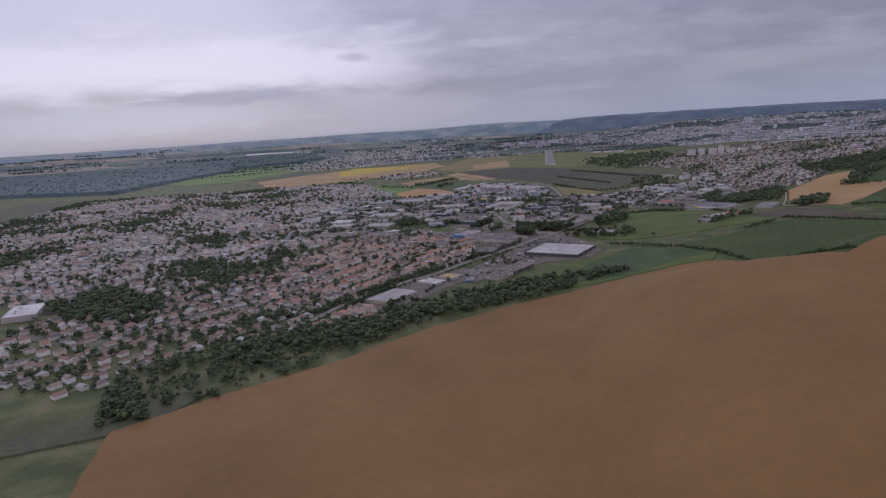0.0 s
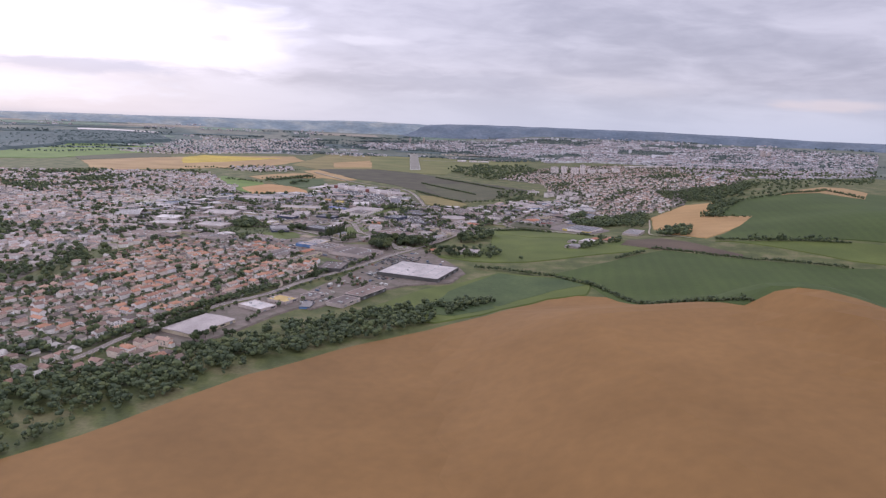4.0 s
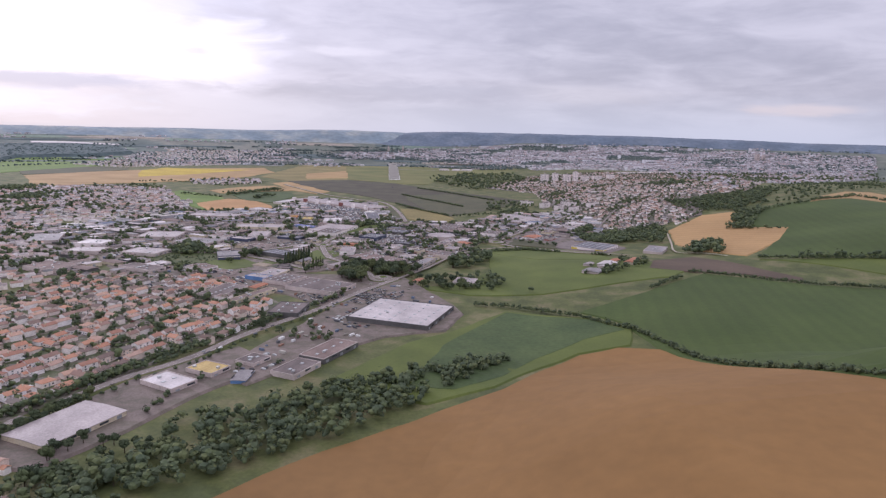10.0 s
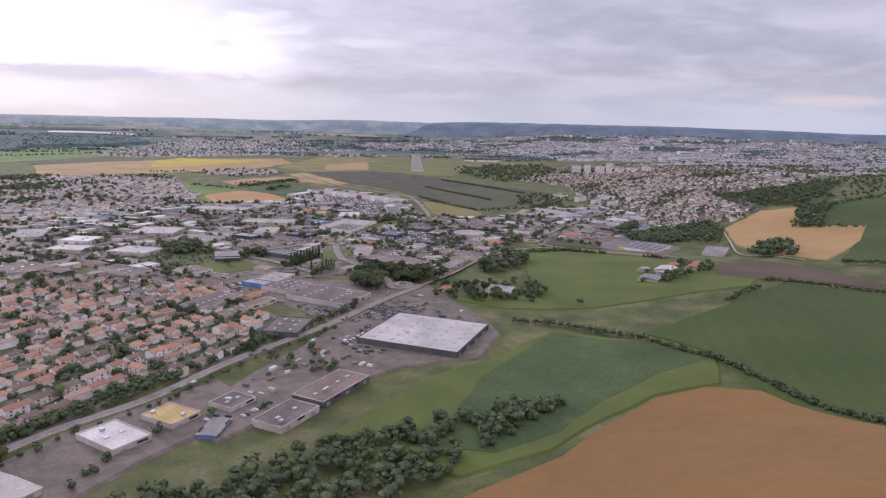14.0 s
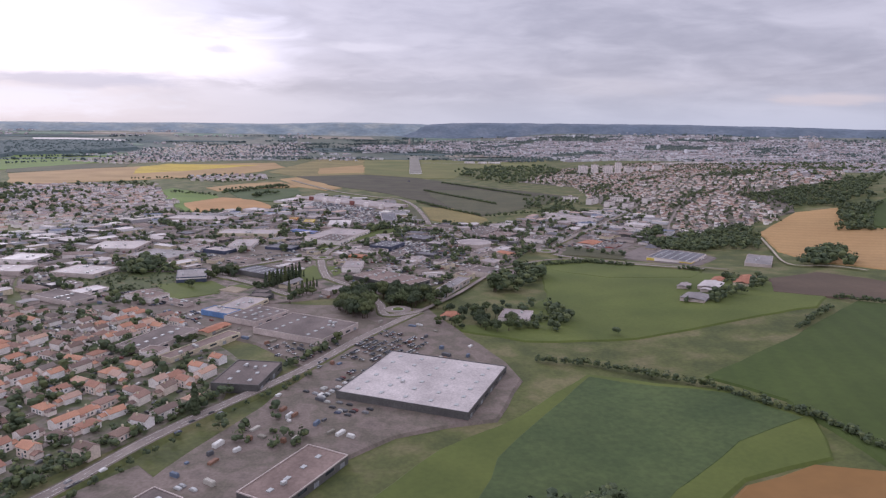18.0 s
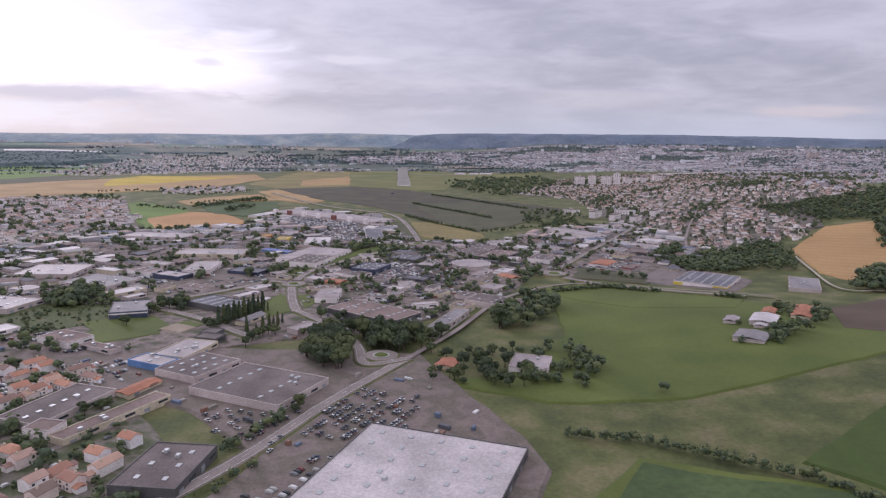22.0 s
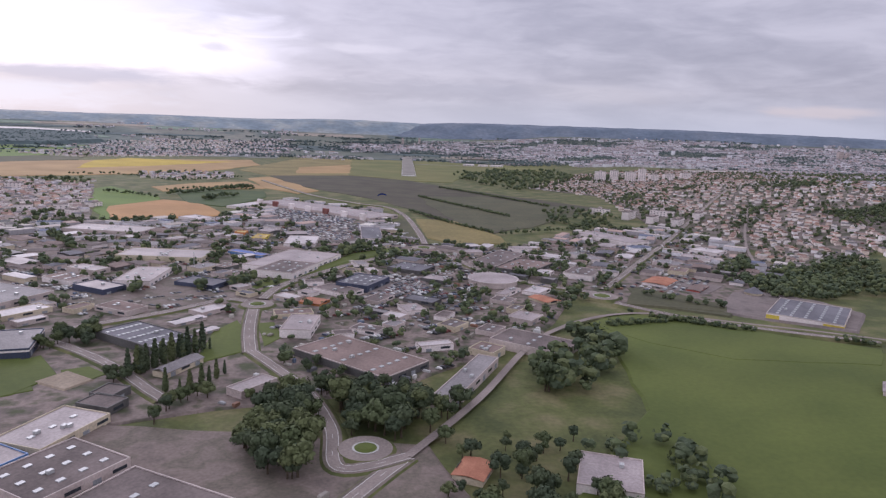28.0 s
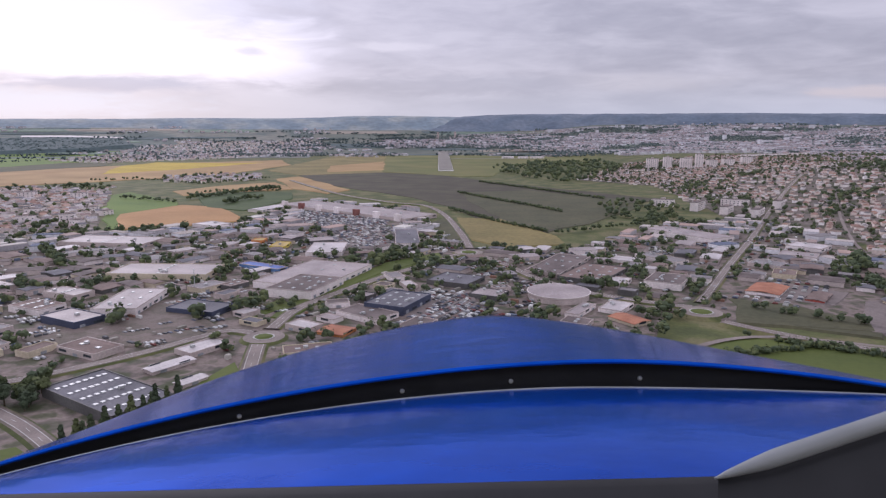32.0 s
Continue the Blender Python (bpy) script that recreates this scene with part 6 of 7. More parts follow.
tree_line([(50, 407), (72, 403), (102, 422), (129, 421)], 4, 10, 'round')
tree_line([(128, 400), (148, 424), (154, 437)], 4, 9, 'round')
tree_line([(316, 523), (345, 549), (366, 576)], 3, 13, 'round')
tree_line([(96, 517), (114, 482), (135, 477)], 5, 10, 'round')
tree_line([(-209, -212), (-191, -172), (-162, -123), (-128, -62), (-114, -32)], 2.1, 5, 'round')
tree_line([(-132, 221), (-125, 233), (-118, 246), (-104, 268)], 5, 11, 'poplar')
tree_line([(-130, 248), (-116, 276)], 6, 9, 'poplar')
tree_line([(-85, 528), (-65, 549), (-44, 582), (-25, 597)], 5, 7, 'round')
tree_line([(81, 24), (117, 15), (174, -30), (208, -84), (221, -136), (234, -210), (246, -300), (258, -340)], 2.1, 5, 'round')
tree_line([(529, 200), (556, 188), (592, 177), (621, 170), (647, 159)], 9, 11, 'round')
tree_line([(492, 228), (529, 200), (663, 146)], 2.1, 5, 'round')
tree_line([(276, 58), (309, 91), (336, 114)], 2.1, 5, 'round')
tree_line([(356, 145), (395, 125), (430, 99), (471, 75), (534, 55), (588, 29)], 2.1, 5, 'round')
tree_line([(587, 471), (602, 457), (642, 413)], 6, 6, 'round')
tree_line([(647, 554), (717, 603), (799, 622), (934, 701), (1001, 763), (965, 567)], 7, 7, 'round')
tree_line([(33, 1203), (93, 1081), (171, 928)], 2.1, 5, 'round')
tree_line([(85, 1431), (174, 1276), (267, 1096)], 2.1, 5, 'round')
tree_line([(13, 965), (68, 841), (120, 751)], 2.1, 5, 'round')
tree_line([(127, 738), (234, 803), (309, 909)], 8, 7, 'round')
tree_line([(-428, 1158), (-372, 1233), (-280, 1228)], 8, 6, 'round')
tree_line([(-518, 1098), (-465, 1079), (-401, 1038)], 7, 7, 'round')
tree_line([(-738, 1439), (-654, 1489), (-472, 1365), (-377, 1527)], 9, 7, 'round')
tree_line([(145, 332), (206, 346), (267, 309), (300, 276)], 2.1, 5, 'round')
tree_line([(77, 499), (95, 481), (106, 473), (118, 457)], 9, 8, 'round')
tree_line([(59, 572), (79, 514), (96, 508), (120, 499), (135, 490)], 9, 8, 'round')
tree_line([(196, 508), (240, 573), (290, 655)], 9, 6, 'round')
tree_line([(204, 430), (222, 414), (246, 394), (262, 388)], 7, 7, 'round')
tree_line([(172, 370), (206, 340), (243, 316)], 2.1, 5, 'round')
tree_line([(-104, 164), (-94, 199), (-55, 192), (-19, 211)], 6, 8, 'round')
tree_line([(-124, 202), (-98, 202), (-85, 232)], 6, 10, 'poplar')
tree_line([(-114, 444), (-81, 419), (-58, 473), (-17, 518)], 10, 6, 'round')
tree_line([(-182, 275), (-185, 293), (-193, 331), (-203, 349)], 6, 7, 'round')
tree_line([(-205, 353), (-182, 356), (-172, 368)], 9, 6, 'round')
tree_line([(-148, -240), (-136, -190), (-113, -167), (-65, -143), (-32, -99)], 7, 6, 'round')
tree_line([(-132, -255), (-114, -239), (-90, -251)], 6, 7, 'round')
tree_line([(-1557, 1931), (-1392, 2018), (-1278, 2267)], 14, 9, 'round')
wood(WOOD_STRIP, 620, 8)
wood(WOOD_RIGHT, 560, 8)
wood(WOOD_RIGHT2, 120, 9)
wood(WOOD_MID, 420, 12)
wood(WOOD_MID2, 90, 9)
wood(WOOD_FARLEFT, 3600, 13)
wood(WOOD_FARLEFT2, 1500, 13)
wood(COPSE_GOLD, 60, 12)
wood(COPSE_MEADOW, 60, 12)
wood(COPSE_CENTRE, 130, 12)
wood(SCRUB_LOT, 60, 12)
wood(GREEN_LOT, 130, 3.2)
tree_line([(-338, 254), (-322, 288), (-284, 290), (-232, 289)], 3, 8, 'round')
tree_line([(-313, 232), (-262, 203), (-240, 214)], 4, 5, 'round')
wood([(16, 156), (70, 158), (124, 156), (128, 105), (110, 80), (60, 88), (20, 100)], 85, 8)
wood([(222, 135), (245, 190), (300, 235), (345, 225), (300, 165), (260, 135)], 70, 8)
wood([(-104, -70), (-70, -110), (-50, -125), (-45, -95), (-72, -50)], 16, 6)
tree_line([(-214, -222), (-192, -184), (-159, -138), (-130, -77), (-77, 9), (-50, 62)], 4, 7, "round")
tree_line([(-192, -228), (-173, -190), (-140, -146), (-111, -84), (-58, 0)], 8, 4.5, "round")
wood(GARDENS, 420, 6)
wood(GROVES[0], 330, 11)
wood(GROVES[1], 80, 8)
for zone, count in ((RES_FAR_LEFT, 4800), (ZONE_GREY, 1800), (ZONE_RIGHT, 3800)):
    for x, y in scatter(zone, count, TREE_RNG):
        if leafy(x, y) > (0.26 if zone is ZONE_RIGHT else 0.17) and not inside((x, y), VILLAS):
            WISH.append((x, y, TREE_RNG.uniform(6, 12), "round"))
wood(RES_LOW_LEFT, 240, 7)
wood(RES_FAR_LEFT, 8500, 7.5, "round", True)
wood(ZONE_RIGHT, 3000, 6.5, "round", True)
wood(ZONE_RIGHT, 2800, 6)
wood(ZONE_WEST, 420, 7, "round", True)
wood(ZONE_PALE, 160, 6)
wood(ZONE_GREY, 300, 7)
wood(ZONE_SUBURB, 450, 10)
for _ in range(150):
    a, r, spread = radians(TREE_RNG.uniform(-46, 40)), TREE_RNG.uniform(3080, 4240), TREE_RNG.uniform(0.01, 0.05)
    for k in range(26):
        b, q = a + TREE_RNG.uniform(-spread, spread), r + TREE_RNG.uniform(-12, 12)
        WISH.append((q * math.sin(b), q * math.cos(b) - 487, TREE_RNG.uniform(7, 13), "round"))
for x, y in scatter(ZONE_CITY, 8000, TREE_RNG):
    if leafy(x * 0.45, y) > TREE_RNG.uniform(-0.4, 0.1):
        WISH.append((x, y, TREE_RNG.uniform(6, 12), "round"))
wood(ZONE_WORKS, 1900, 8, "round", True)
wood(ZONE_WORKS, 1500, 6.5)
wood([(-420, 3020), (-260, 3330), (300, 3420), (620, 2900), (640, 2480), (420, 2500), (330, 2960), (-60, 3000)], 900, 11)
wood(WOOD_RIGHT3, 560, 8)
wood(WOOD_BANK, 160, 8)
wood(WOOD_TOWN, 330, 8.5)
wood(VILLAS, 300, 5.5)
wood([(480, 830), (569, 996), (640, 960), (560, 900)], 130, 7)
wood(ZONE_CITY_EAST, 2400, 11, "round", True)
wood(ESTATE, 1800, 5.2)
wood(ESTATE, 600, 8.5, "round", True)
wood(HAMLET, 60, 9)
wood(ZONE_GREY, 900, 9, "round", True)
wood([(-40, 190), (150, 330), (150, 430), (60, 420), (-50, 260)], 50, 7)
PLANTED = [(-133 + 2.67 * k, 222 + 4.9 * k, 15 + 1.5 * math.sin(3 * k), "poplar") for k in range(10)] + [(-111, -59, 18, "poplar")]
PLANTED += [(-137 + 6 * math.sin(2 * k), 214 + 3 * k, 7 + k % 3, "round") for k in range(5)]
PLANTED += [(-186 + 12 * math.sin(5.1 * k), 276 + 14 * math.cos(3.7 * k), 8 + 2 * math.sin(k), "round") for k in range(16)]
PLANTED += [(-200 - 5 * k, 222 + 6 * k, 8, "round") for k in range(2)]
PLANTED += [(-150 + 26 * math.sin(4.3 * k), -300 + 22 * math.cos(2.9 * k), 7 + 2 * math.sin(2 * k), "round") for k in range(26)]
PLANTED += [(-222 + 0.9 * k, -300 + 2.3 * k, 5 + (k * 7) % 4, "round") for k in range(38)]
WISH.append((150, 74, 8, "round"))
WISH.sort(key=lambda p: max(abs(p[0] + 40) * 0.8, abs(p[1] - 150)) + (0 if p[2] > 4 else 60))
first_round, first_slim, made_trees = set(), set(), 0
FAR_TREES = []
PLANTED_SET = set(PLANTED)
for x, y, s, kind in PLANTED + WISH:
    if (x, y, s, kind) not in PLANTED_SET and not is_free(x, y, 0.6):
        continue
    if made_trees < 290:
        pool, seen, base = (ROUND, first_round, 8.0) if kind == "round" else (SLIM, first_slim, 12.0)
        k = TREE_RNG.randrange(len(pool))
        sc = s / base
        m = Matrix.Translation((x, y, hz(x, y) + 0.9)) @ Matrix.Rotation(TREE_RNG.uniform(0, 6.3), 4, "Z") @ Matrix.Scale(sc, 4)
        if k in seen:
            o = copy_thing(pool[k], Matrix.Identity(4))
            o.matrix_world = m
        else:
            seen.add(k)
            pool[k].matrix_world = Matrix.Identity(4)
            o = copy_thing(pool[k], Matrix.Identity(4))
            o.matrix_world = m
        made_trees += 1
    else:
        FAR_TREES.append((x, y, s, kind))
for k in ROUND + SLIM:
    for o in list(k.children_recursive) + [k]:
        bpy.data.objects.remove(o)


def clump_shape(seed, slim, masses=4, leaves=12):
    """A light tree of a few uneven leaf masses, as arrays."""
    rng = random.Random(seed)
    bm = bmesh.new()
    for k in range(masses):
        if slim:
            blob(bm, (0, 0, 0.15 + 0.22 * k), (0.13 - 0.012 * k, 0.13 - 0.012 * k, 0.14), rng)
        else:
            a = rng.uniform(0, 6.3)
            q = rng.uniform(0.1, 0.27)
            s = rng.uniform(0.2, 0.3) * (1.25 if masses < 4 else 1)
            blob(bm, (q * math.cos(a), q * math.sin(a), rng.uniform(0.35, 0.72)), (s, s, s * 0.85), rng)
    foliage(bm, (0, 0, 0.55), (0.42, 0.42, 0.4) if not slim else (0.12, 0.12, 0.45), leaves, rng, 0.11)
    bm.verts.index_update()
    v = np.array([x.co[:] for x in bm.verts])
    f = [tuple(w.index for w in x.verts) for x in bm.faces]
    bm.free()
    return v, np.array(f)


SHAPES = [clump_shape(k, False) for k in range(5)]
SLIMS = [clump_shape(9, True)]
LIGHT = [clump_shape(k, False, 2, 4) for k in range(20, 25)]


def far_trees(rows, label, material=None):
    vs, fs, n = [], [], 0
    for i, (x, y, s, kind) in enumerate(rows):
        v, f = (SLIMS[0] if kind == "poplar" else (LIGHT if y > 900 or x < -700 else SHAPES)[i % 5])
        a = (i * 2.399) % 6.283
        c, q = math.cos(a), math.sin(a)
        p = np.stack([x + s * 1.05 * (c * v[:, 0] - q * v[:, 1]), y + s * 1.05 * (q * v[:, 0] + c * v[:, 1]), hz(x, y) + 0.4 + s * v[:, 2]], 1)
        vs.append(p)
        fs.append(f + n)
        n += len(v)
    v, f = np.concatenate(vs), np.concatenate(fs)
    ob = mesh_object("trees", v.tolist(), f.tolist(), material or M_LEAF_FAR)
    return tagged(ob, label, "trees", kind="stuff")


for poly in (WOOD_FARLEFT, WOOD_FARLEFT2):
    tagged(drape("woodland_canopy", wavy(poly, 40, 8, EDGE), M_FAR_WOOD_HAZE, 13.0, 60), "smooth dark haze-tinted canopy of the far wood", "wood", kind="stuff")
HAZE_TINT_WOOD = [r for r in FAR_TREES if r[0] < -1150 and r[1] > 1250 or r[1] > 2950 and r[0] < 0]
far_trees(HAZE_TINT_WOOD, "smooth dark wood tinted blue-green for haze", M_WOOD_HAZE)
FAR_TREES = [r for r in FAR_TREES if not (r[0] < -1150 and r[1] > 1250 or r[1] > 2950 and r[0] < 0)]
far_trees([r for r in FAR_TREES if r[1] < 1300], "scattered green trees of gardens, hedges and woods")
far_trees([r for r in FAR_TREES if 1300 <= r[1] < 2300], "far dark green woods and town trees")
far_trees([r for r in FAR_TREES if r[1] >= 2300], "distant woods and city trees tinted blue-green for haze", M_LEAF_HAZE)


# ---- cars ----
def car_kind(l, w, h):
    root = new("car")
    bm = bmesh.new()
    box(bm, -l / 2, l / 2, -w / 2, w / 2, 0.3, h * 0.58, 0.12)
    part("body", bm, M_CAR, root)
    bm = bmesh.new()
    v = [bm.verts.new(p) for p in ((-l * 0.36, -w * 0.45, h * 0.57), (l * 0.24, -w * 0.45, h * 0.57), (l * 0.24, w * 0.45, h * 0.57), (-l * 0.36, w * 0.45, h * 0.57), (-l * 0.26, -w * 0.38, h), (l * 0.08, -w * 0.38, h), (l * 0.08, w * 0.38, h), (-l * 0.26, w * 0.38, h))]
    for f in ((4, 5, 6, 7), (0, 1, 5, 4), (1, 2, 6, 5), (2, 3, 7, 6), (3, 0, 4, 7)):
        bm.faces.new([v[i] for i in f])
    cabin = part("cabin", bm, M_GLASS, root)
    part("roof_panel", box(bmesh.new(), -l * 0.25, l * 0.07, -w * 0.37, w * 0.37, h, h + 0.05), M_CAR, cabin)
    for sx in (-0.3, 0.3):
        for sy in (-1, 1):
            bm = bmesh.new()
            bmesh.ops.create_cone(bm, cap_ends=True, segments=10, radius1=0.33, radius2=0.33, depth=0.22)
            bm.transform(Matrix.Translation((l * sx, sy * w * 0.46, 0.33)) @ Matrix.Rotation(radians(90), 4, "X"))
            part("wheel", bm, M_TYRE, root)
    return tagged(root, "small parked car with dark windows", "car", "parked cars")


CARS = [car_kind(3.5, 1.5, 1.3), car_kind(3.8, 1.55, 1.25)]
CAR_RNG = random.Random(51)
spots = []
for poly, angle in (([(-30, -70), (-8, -40), (-30, 10), (-60, -30)], 62), (P_32A, 62), (P_CARS, 62), (P_ROUND, 62), (P_19A, 62), (P_TOYS, 60), (P_LEFT, 30), (LOT_MALL, 58), (LOT_MID, 58), (LOT_STORE, 62), ([(-98, 52), (-58, 78), (-39, 52), (-78, 13)], 60), ([(-26, 91), (13, 65), (0, 13), (-52, 26)], 60), ([(-221, 124), (-169, 143), (-143, 104), (-195, 91)], 55), ([(-182, 280), (-156, 306), (-110, 280), (-124, 247)], 60), ([(195, 455), (260, 520), (299, 494), (234, 429)], 57), ([(-266, 429), (-195, 455), (-195, 403), (-247, 390)], 30), ([(-124, -156), (-98, -124), (-72, -150), (-104, -176)], 60)):
    c, s = math.cos(radians(angle)), math.sin(radians(angle))
    cx, cy = sum(p[0] for p in poly) / len(poly), sum(p[1] for p in poly) / len(poly)
    for j in range(-18, 19):
        for i in range(-36, 37):
            x, y = cx + c * i * 2.3 - s * j * 6.4, cy + s * i * 2.3 + c * j * 6.4
            if CAR_RNG.random() < (0.85 if poly is LOT_MALL or poly is P_ROUND else 0.42) and inside((x, y), poly) and is_free(x, y, 1.2):
                spots.append((x, y, angle + 90 + CAR_RNG.choice((0, 180))))
for run_label, pts in (("main", [(-156, -156), (-116, -81), (-62, 3), (-34, 61)]), ("link", [(25, 734), (8, 889), (-21, 993)]), ("avenue", [(202, 482), (248, 564), (329, 701), (437, 889)]), ("superstore", [(-90, 421), (-43, 514), (-5, 569)])):
    for p, q in zip(pts, pts[1:]):
        for _ in range(4):
            f, d = CAR_RNG.random(), math.hypot(q[0] - p[0], q[1] - p[1])
            o = CAR_RNG.choice((-2, 2))
            spots.append((p[0] + (q[0] - p[0]) * f - (q[1] - p[1]) / d * o, p[1] + (q[1] - p[1]) * f + (q[0] - p[0]) / d * o, math.degrees(math.atan2(q[1] - p[1], q[0] - p[0]))))
for x, y in scatter(ZONE_WORKS, 1700, CAR_RNG):
    if is_free(x, y, 1.5) and not any(inside((x, y), lot) for lot in CLEAR + (GREEN_LOT, LOT_VERGE, SCRUB_LOT)):
        for k in range(CAR_RNG.randint(1, 6)):
            spots.append((x + 2.3 * k, y + 1.6 * k, 150 + CAR_RNG.uniform(-4, 4)))
for x, y in scatter(ZONE_RIGHT, 900, CAR_RNG):
    if is_free(x, y, 1.5):
        spots.append((x, y, 57 + CAR_RNG.choice((0, 90, 180))))
for x, y in scatter(ESTATE, 500, CAR_RNG):
    if is_free(x, y, 1.5):
        spots.append((x, y, 62 + CAR_RNG.choice((0, 90, 180))))
spots.sort(key=lambda p: math.hypot(p[0], p[1] - 100))
for i, (x, y, a) in enumerate(spots[:130]):
    m = pose(x, y, hz(x, y) + (1.2 if abs(a % 90) < 1 else 1.75), 0, 0, a)
    if i < 2:
        CARS[i].matrix_world = m
    else:
        copy_thing(CARS[i % 2], m)
cv, cf = [], []
for x, y, a in spots[130:]:
    c, s = math.cos(radians(a)), math.sin(radians(a))
    k = len(cv)
    for pz, l, w in ((1.3, 3.6, 1.55), (1.9, 3.6, 1.55), (2.4, 1.9, 1.2)):
        cv += [(x + c * px * l / 2 - s * py * w / 2, y + s * px * l / 2 + c * py * w / 2, hz(x, y) + pz) for px, py in ((-1, -1), (1, -1), (1, 1), (-1, 1))]
    for b in (0, 4):
        cf += [(k + b, k + b + 1, k + b + 5, k + b + 4), (k + b + 1, k + b + 2, k + b + 6, k + b + 5), (k + b + 2, k + b + 3, k + b + 7, k + b + 6), (k + b + 3, k + b, k + b + 4, k + b + 7)]
    cf.append((k + 8, k + 9, k + 10, k + 11))
if cv:
    tagged(mesh_object("far_cars", cv, cf, M_CAR_FAR), "rows of far parked cars outside the mall", "cars", kind="stuff")


# vans, containers, skips and stacked goods in the yards
CLUTTER_RNG = random.Random(61)
cv, cf = [], []
for x, y in scatter(ZONE_WORKS, 1900, CLUTTER_RNG) + scatter([(-125, -165), (-98, -192), (-52, -128), (20, -72), (60, 24), (15, 110), (-60, 110), (-235, 165), (-105, 60), (-60, 5)], 110, CLUTTER_RNG):
    if not is_free(x, y, 2.2) or any(inside((x, y), lot) for lot in CLEAR + (GREEN_LOT, LOT_VERGE, SCRUB_LOT)):
        continue
    a, l, w, h = radians(CLUTTER_RNG.choice((60, 150)) + CLUTTER_RNG.uniform(-8, 8)), CLUTTER_RNG.uniform(1.6, 6.5), CLUTTER_RNG.uniform(1.3, 2.4), CLUTTER_RNG.uniform(0.8, 2.4)
    c, s, k, z = math.cos(a), math.sin(a), len(cv), hz(x, y)
    for pz, sh in ((0.6, 1.0), (1.2 + h * 0.8, 1.0), (1.2 + h, 0.82)):
        cv += [(x + sh * (c * px * l / 2 - s * py * w / 2), y + sh * (s * px * l / 2 + c * py * w / 2), z + pz) for px, py in ((-1, -1), (1, -1), (1, 1), (-1, 1))]
    for b in (0, 4):
        cf += [(k + b + i, k + b + (i + 1) % 4, k + b + 4 + (i + 1) % 4, k + b + 4 + i) for i in range(4)]
    cf.append((k + 8, k + 9, k + 10, k + 11))
tagged(mesh_object("yard_goods", cv, cf, M_GOODS), "vans, containers and stacked goods in the works yards", "yard goods", kind="stuff")


# ---- far hills behind the town ----
def ridge(name, label, knots, dist, low, material, seed, rough=1.0):
    """A long hill across the plain with a rounded uneven crest. knots: bearing in degrees and height of the crest."""
    rng = random.Random(seed)
    verts, faces, n = [], [], 240
    bearings, tops = [k[0] for k in knots], [k[1] for k in knots]
    for i in range(n + 1):
        f = i / n
        a = bearings[0] + (bearings[-1] - bearings[0]) * f
        top = float(np.interp(a, bearings, tops)) + rough * (4 * noise.noise((a * 0.16, seed, 0)) + 2.2 * noise.noise((a * 0.8, seed, 3)) + rng.uniform(-0.6, 0.6))
        a = radians(a)
        for r, z in ((dist - 330, low), (dist - 200, low + (top - low) * 0.45), (dist - 80, low + (top - low) * 0.88), (dist, top), (dist + 60, low)):
            verts.append((r * math.sin(a), r * math.cos(a) - 487, z))
        if i:
            for q in range(4):
                b = 5 * i + q
                faces.append((b - 5, b, b + 1, b - 4))
    ob = mesh_object(name, verts, faces, material)
    for p in ob.data.polygons:
        p.use_smooth = True
    return tagged(ob, label, "hill", kind="structure")


ridge("backdrop_hill", "long wooded hill behind the city, tinted blue-grey for haze", ((-2.5, 118), (-0.5, 142), (1.2, 158), (3, 170), (5, 176), (9, 180), (14, 180), (20, 182), (26, 178), (32, 172), (40, 170), (85, 170)), 4285, 70, M_HILL_HAZE, 3)
ridge("backdrop_hill", "low hills on the horizon in haze-tinted colours", ((-95, 140), (-42, 136), (-32, 140), (-24, 146), (-17, 152), (-11, 152), (-8.5, 158), (-6.5, 166), (-4, 166), (0, 164), (4, 160), (12, 140)), 4312, 70, M_HILL_LOW_HAZE, 8, 0.8)


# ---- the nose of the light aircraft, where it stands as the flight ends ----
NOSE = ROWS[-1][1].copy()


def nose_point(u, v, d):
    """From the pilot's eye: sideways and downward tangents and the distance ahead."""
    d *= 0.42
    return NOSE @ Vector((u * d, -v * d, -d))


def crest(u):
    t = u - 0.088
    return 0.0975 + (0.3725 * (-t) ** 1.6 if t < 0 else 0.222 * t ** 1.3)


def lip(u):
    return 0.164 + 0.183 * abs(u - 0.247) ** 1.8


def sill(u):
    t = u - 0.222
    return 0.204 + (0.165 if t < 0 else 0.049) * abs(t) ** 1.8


def loft(name, rows, material, parent, label="", n=64, u0=-0.80, u1=0.80, round_off=True):
    """A surface through curves of (tangent down, distance) that run from side to side."""
    verts, faces = [], []
    for i in range(n + 1):
        u = u0 + (u1 - u0) * i / n
        for fn, d in rows:
            verts.append(nose_point(u, fn(u), d(u) if callable(d) else d))
    m = len(rows)
    for i in range(n):
        for k in range(m - 1):
            a = i * m + k
            faces.append((a, a + 1, a + m + 1, a + m))
    ob = mesh_object(name, [tuple(v) for v in verts], faces, material, parent)
    ob.matrix_parent_inverse = Matrix.Identity(4)
    for p in ob.data.polygons:
        p.use_smooth = round_off
    return tagged(ob, label)


def blend(f, g, t, bulge=0.0):
    return lambda u: f(u) * (1 - t) + max(f(u) - 0.0, g(u)) * 0 + g(u) * t - bulge * t * (1 - t)


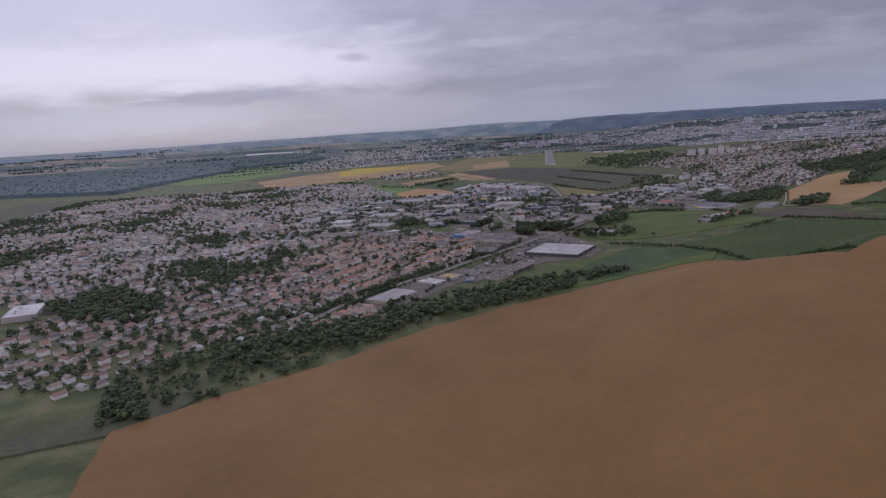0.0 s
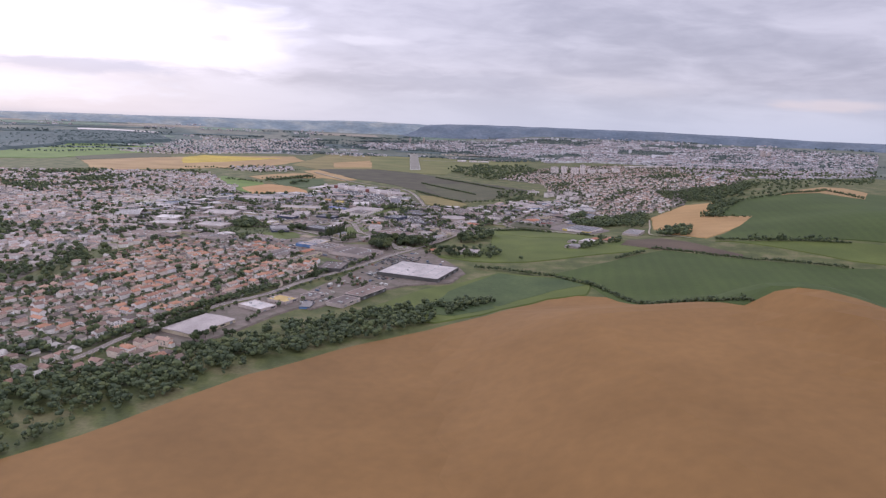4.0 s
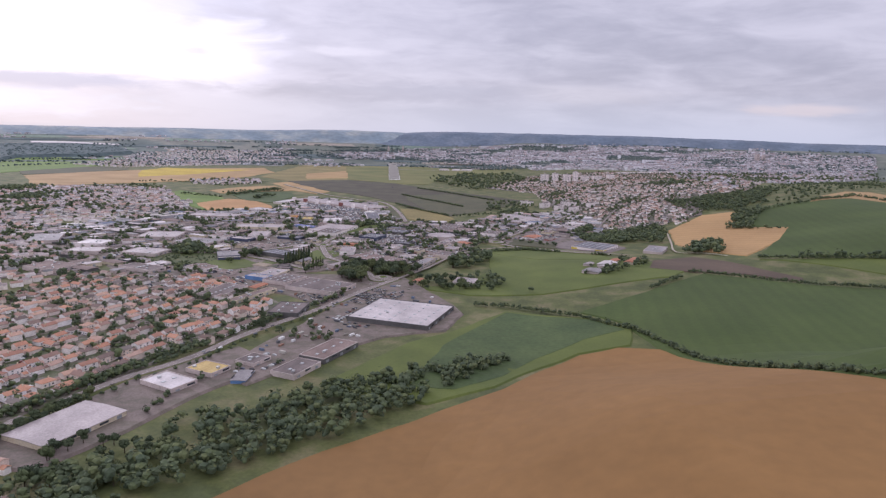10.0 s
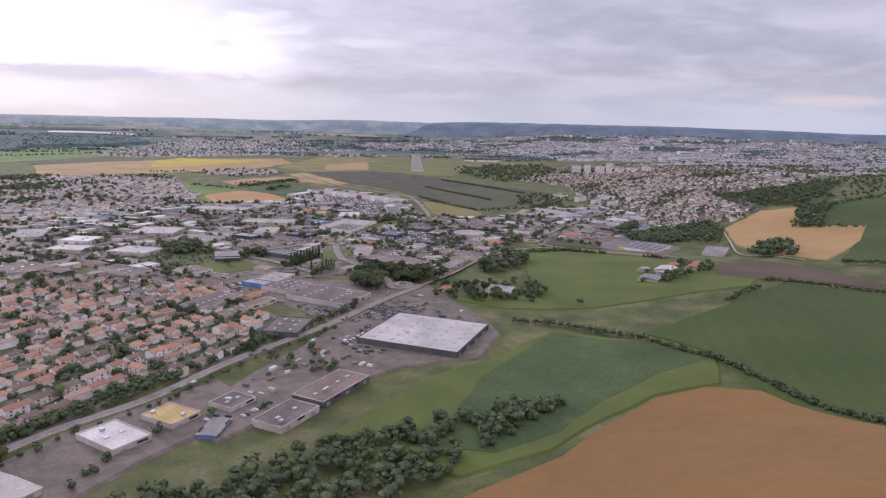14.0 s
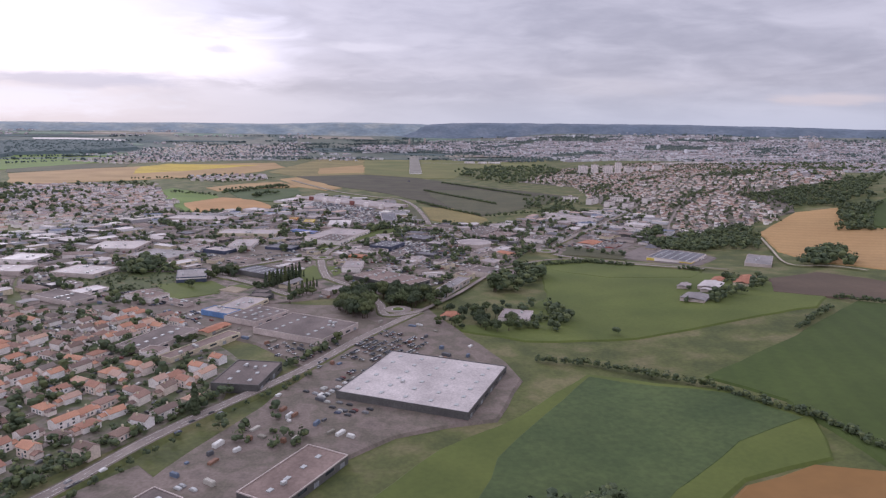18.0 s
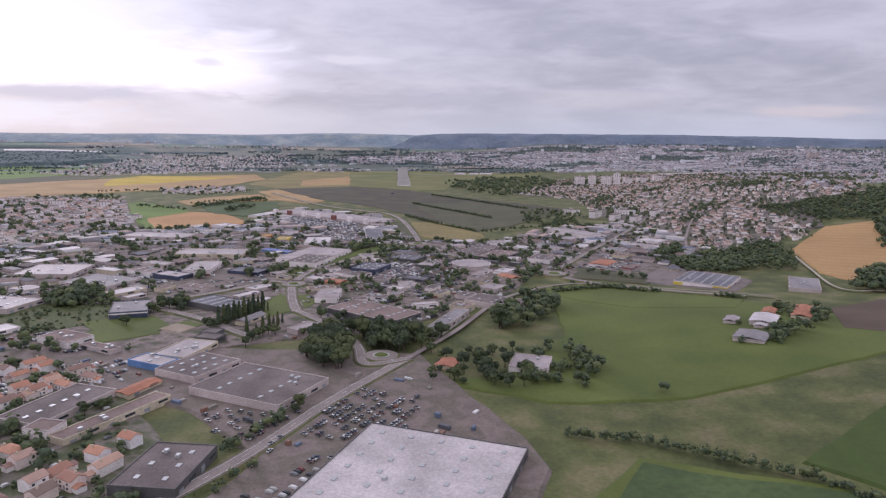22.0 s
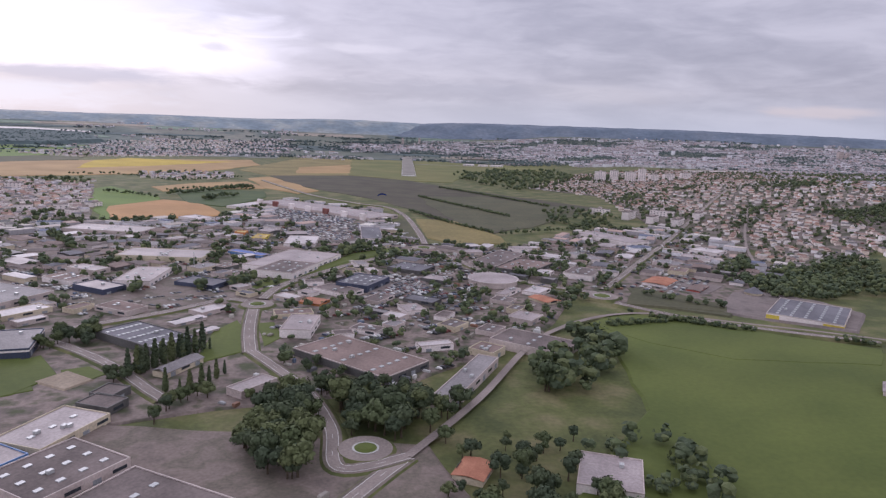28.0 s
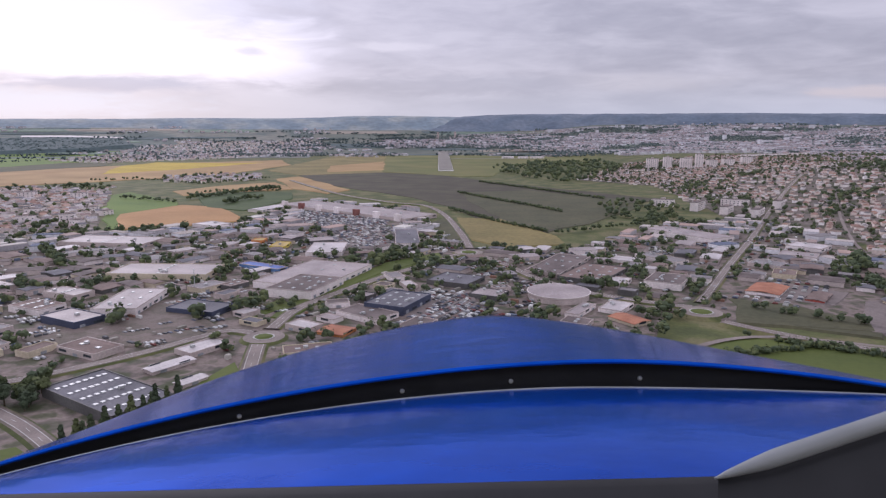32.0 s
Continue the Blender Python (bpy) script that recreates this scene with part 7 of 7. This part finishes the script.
plane_nose = tagged(new("aircraft_nose"), "glossy blue nose cowling of a light aircraft in flight", "aircraft")
hump_rows = [(blend(lip, crest, t, 0.03), 1.12 + 0.75 * t) for t in (0.0, 0.04, 0.12, 0.25, 0.4, 0.55, 0.7, 0.85, 0.95, 1.0)]
hump_rows += [(lambda u: crest(u) + 0.03, 2.1), (lambda u: crest(u) + 0.16, 2.3)]
loft("cowling", hump_rows, M_COWL, plane_nose, "domed blue engine cowling")
loft("cowling_lip", [(lambda u: lip(u) - 0.002, 1.118), (lambda u: lip(u) + 0.003, 1.112), (lambda u: lip(u) + 0.005, 1.12)], M_COWL, plane_nose, "rolled blue edge of the cowling")
# the slot's shade is a black sheet set inside the gap
loft("air_gap", [(lambda u: lip(u) - 0.001, 1.16), (lambda u: lip(u) + 0.02, 1.2), (lambda u: sill(u) + 0.004, 1.14)], M_RUBBER_GAP_SHADE, plane_nose, "black sheet for the shade in the gap behind the cowling")
loft("seal", [(lambda u: sill(u) - 0.0015, 1.083), (lambda u: sill(u) + 0.0005, 1.078), (lambda u: sill(u) + 0.002, 1.08)], M_FRAME, plane_nose, "thin pale seal strip")


def scuttle_end(u):
    return 0.345 - 0.025 * u


DECK_END = 0.56


def deck_row(t):
    """A line across the deck, which swells from the gap back to the windscreen."""
    d = 1.085 - (1.085 - DECK_END) * t
    return (lambda u: max(sill(u) + 0.004 * t, (sill(u) * 1.085 + (scuttle_end(u) * DECK_END - sill(u) * 1.085) * (2 * t - t * t)) / d)), d


loft("deck", [deck_row(t) for t in (0.0, 0.06, 0.14, 0.24, 0.36, 0.48, 0.6, 0.72, 0.84, 0.93, 1.0)], M_COWL, plane_nose, "smooth blue deck before the windscreen")
loft("windscreen_seal", [(lambda u: scuttle_end(u) - 0.001, 0.562), (lambda u: scuttle_end(u) + 0.012, 0.54), (lambda u: scuttle_end(u) + 0.08, 0.51)], M_RUBBER_GAP_SHADE, plane_nose, "black windscreen seal")


def rail(offset, swell):
    """A line of the canopy rail, which narrows to a rounded foot."""
    return lambda u: 0.338 - 0.33 * (u - 0.40) + offset * min(1.0, ((u - 0.398) / 0.09) ** 0.6) + swell


loft("canopy_rail", [(rail(-0.014, 0), 0.452), (rail(-0.016, 0), 0.44), (rail(-0.004, 0), 0.434), (rail(0.010, 0), 0.436), (rail(0.014, 0), 0.446)], M_FRAME, plane_nose, "pale grey canopy rail", 24, 0.40, 0.8)
loft("canopy_frame", [(rail(0.013, 0), 0.448), (rail(0.024, 0.006), 0.44), (lambda u: 0.42 - 0.05 * (u - 0.4), 0.43)], M_RUBBER_GAP_SHADE, plane_nose, "dark canopy frame", 24, 0.405, 0.8)
for side in (-0.3, -0.06, 0.1, 0.29):
    bm = bmesh.new()
    bmesh.ops.create_icosphere(bm, subdivisions=2, radius=0.0017)
    bm.transform(Matrix.Translation(nose_point(side, (lip(side) + sill(side)) / 2 + 0.006, 1.13)))
    part("fastener", bm, M_FRAME, plane_nose)
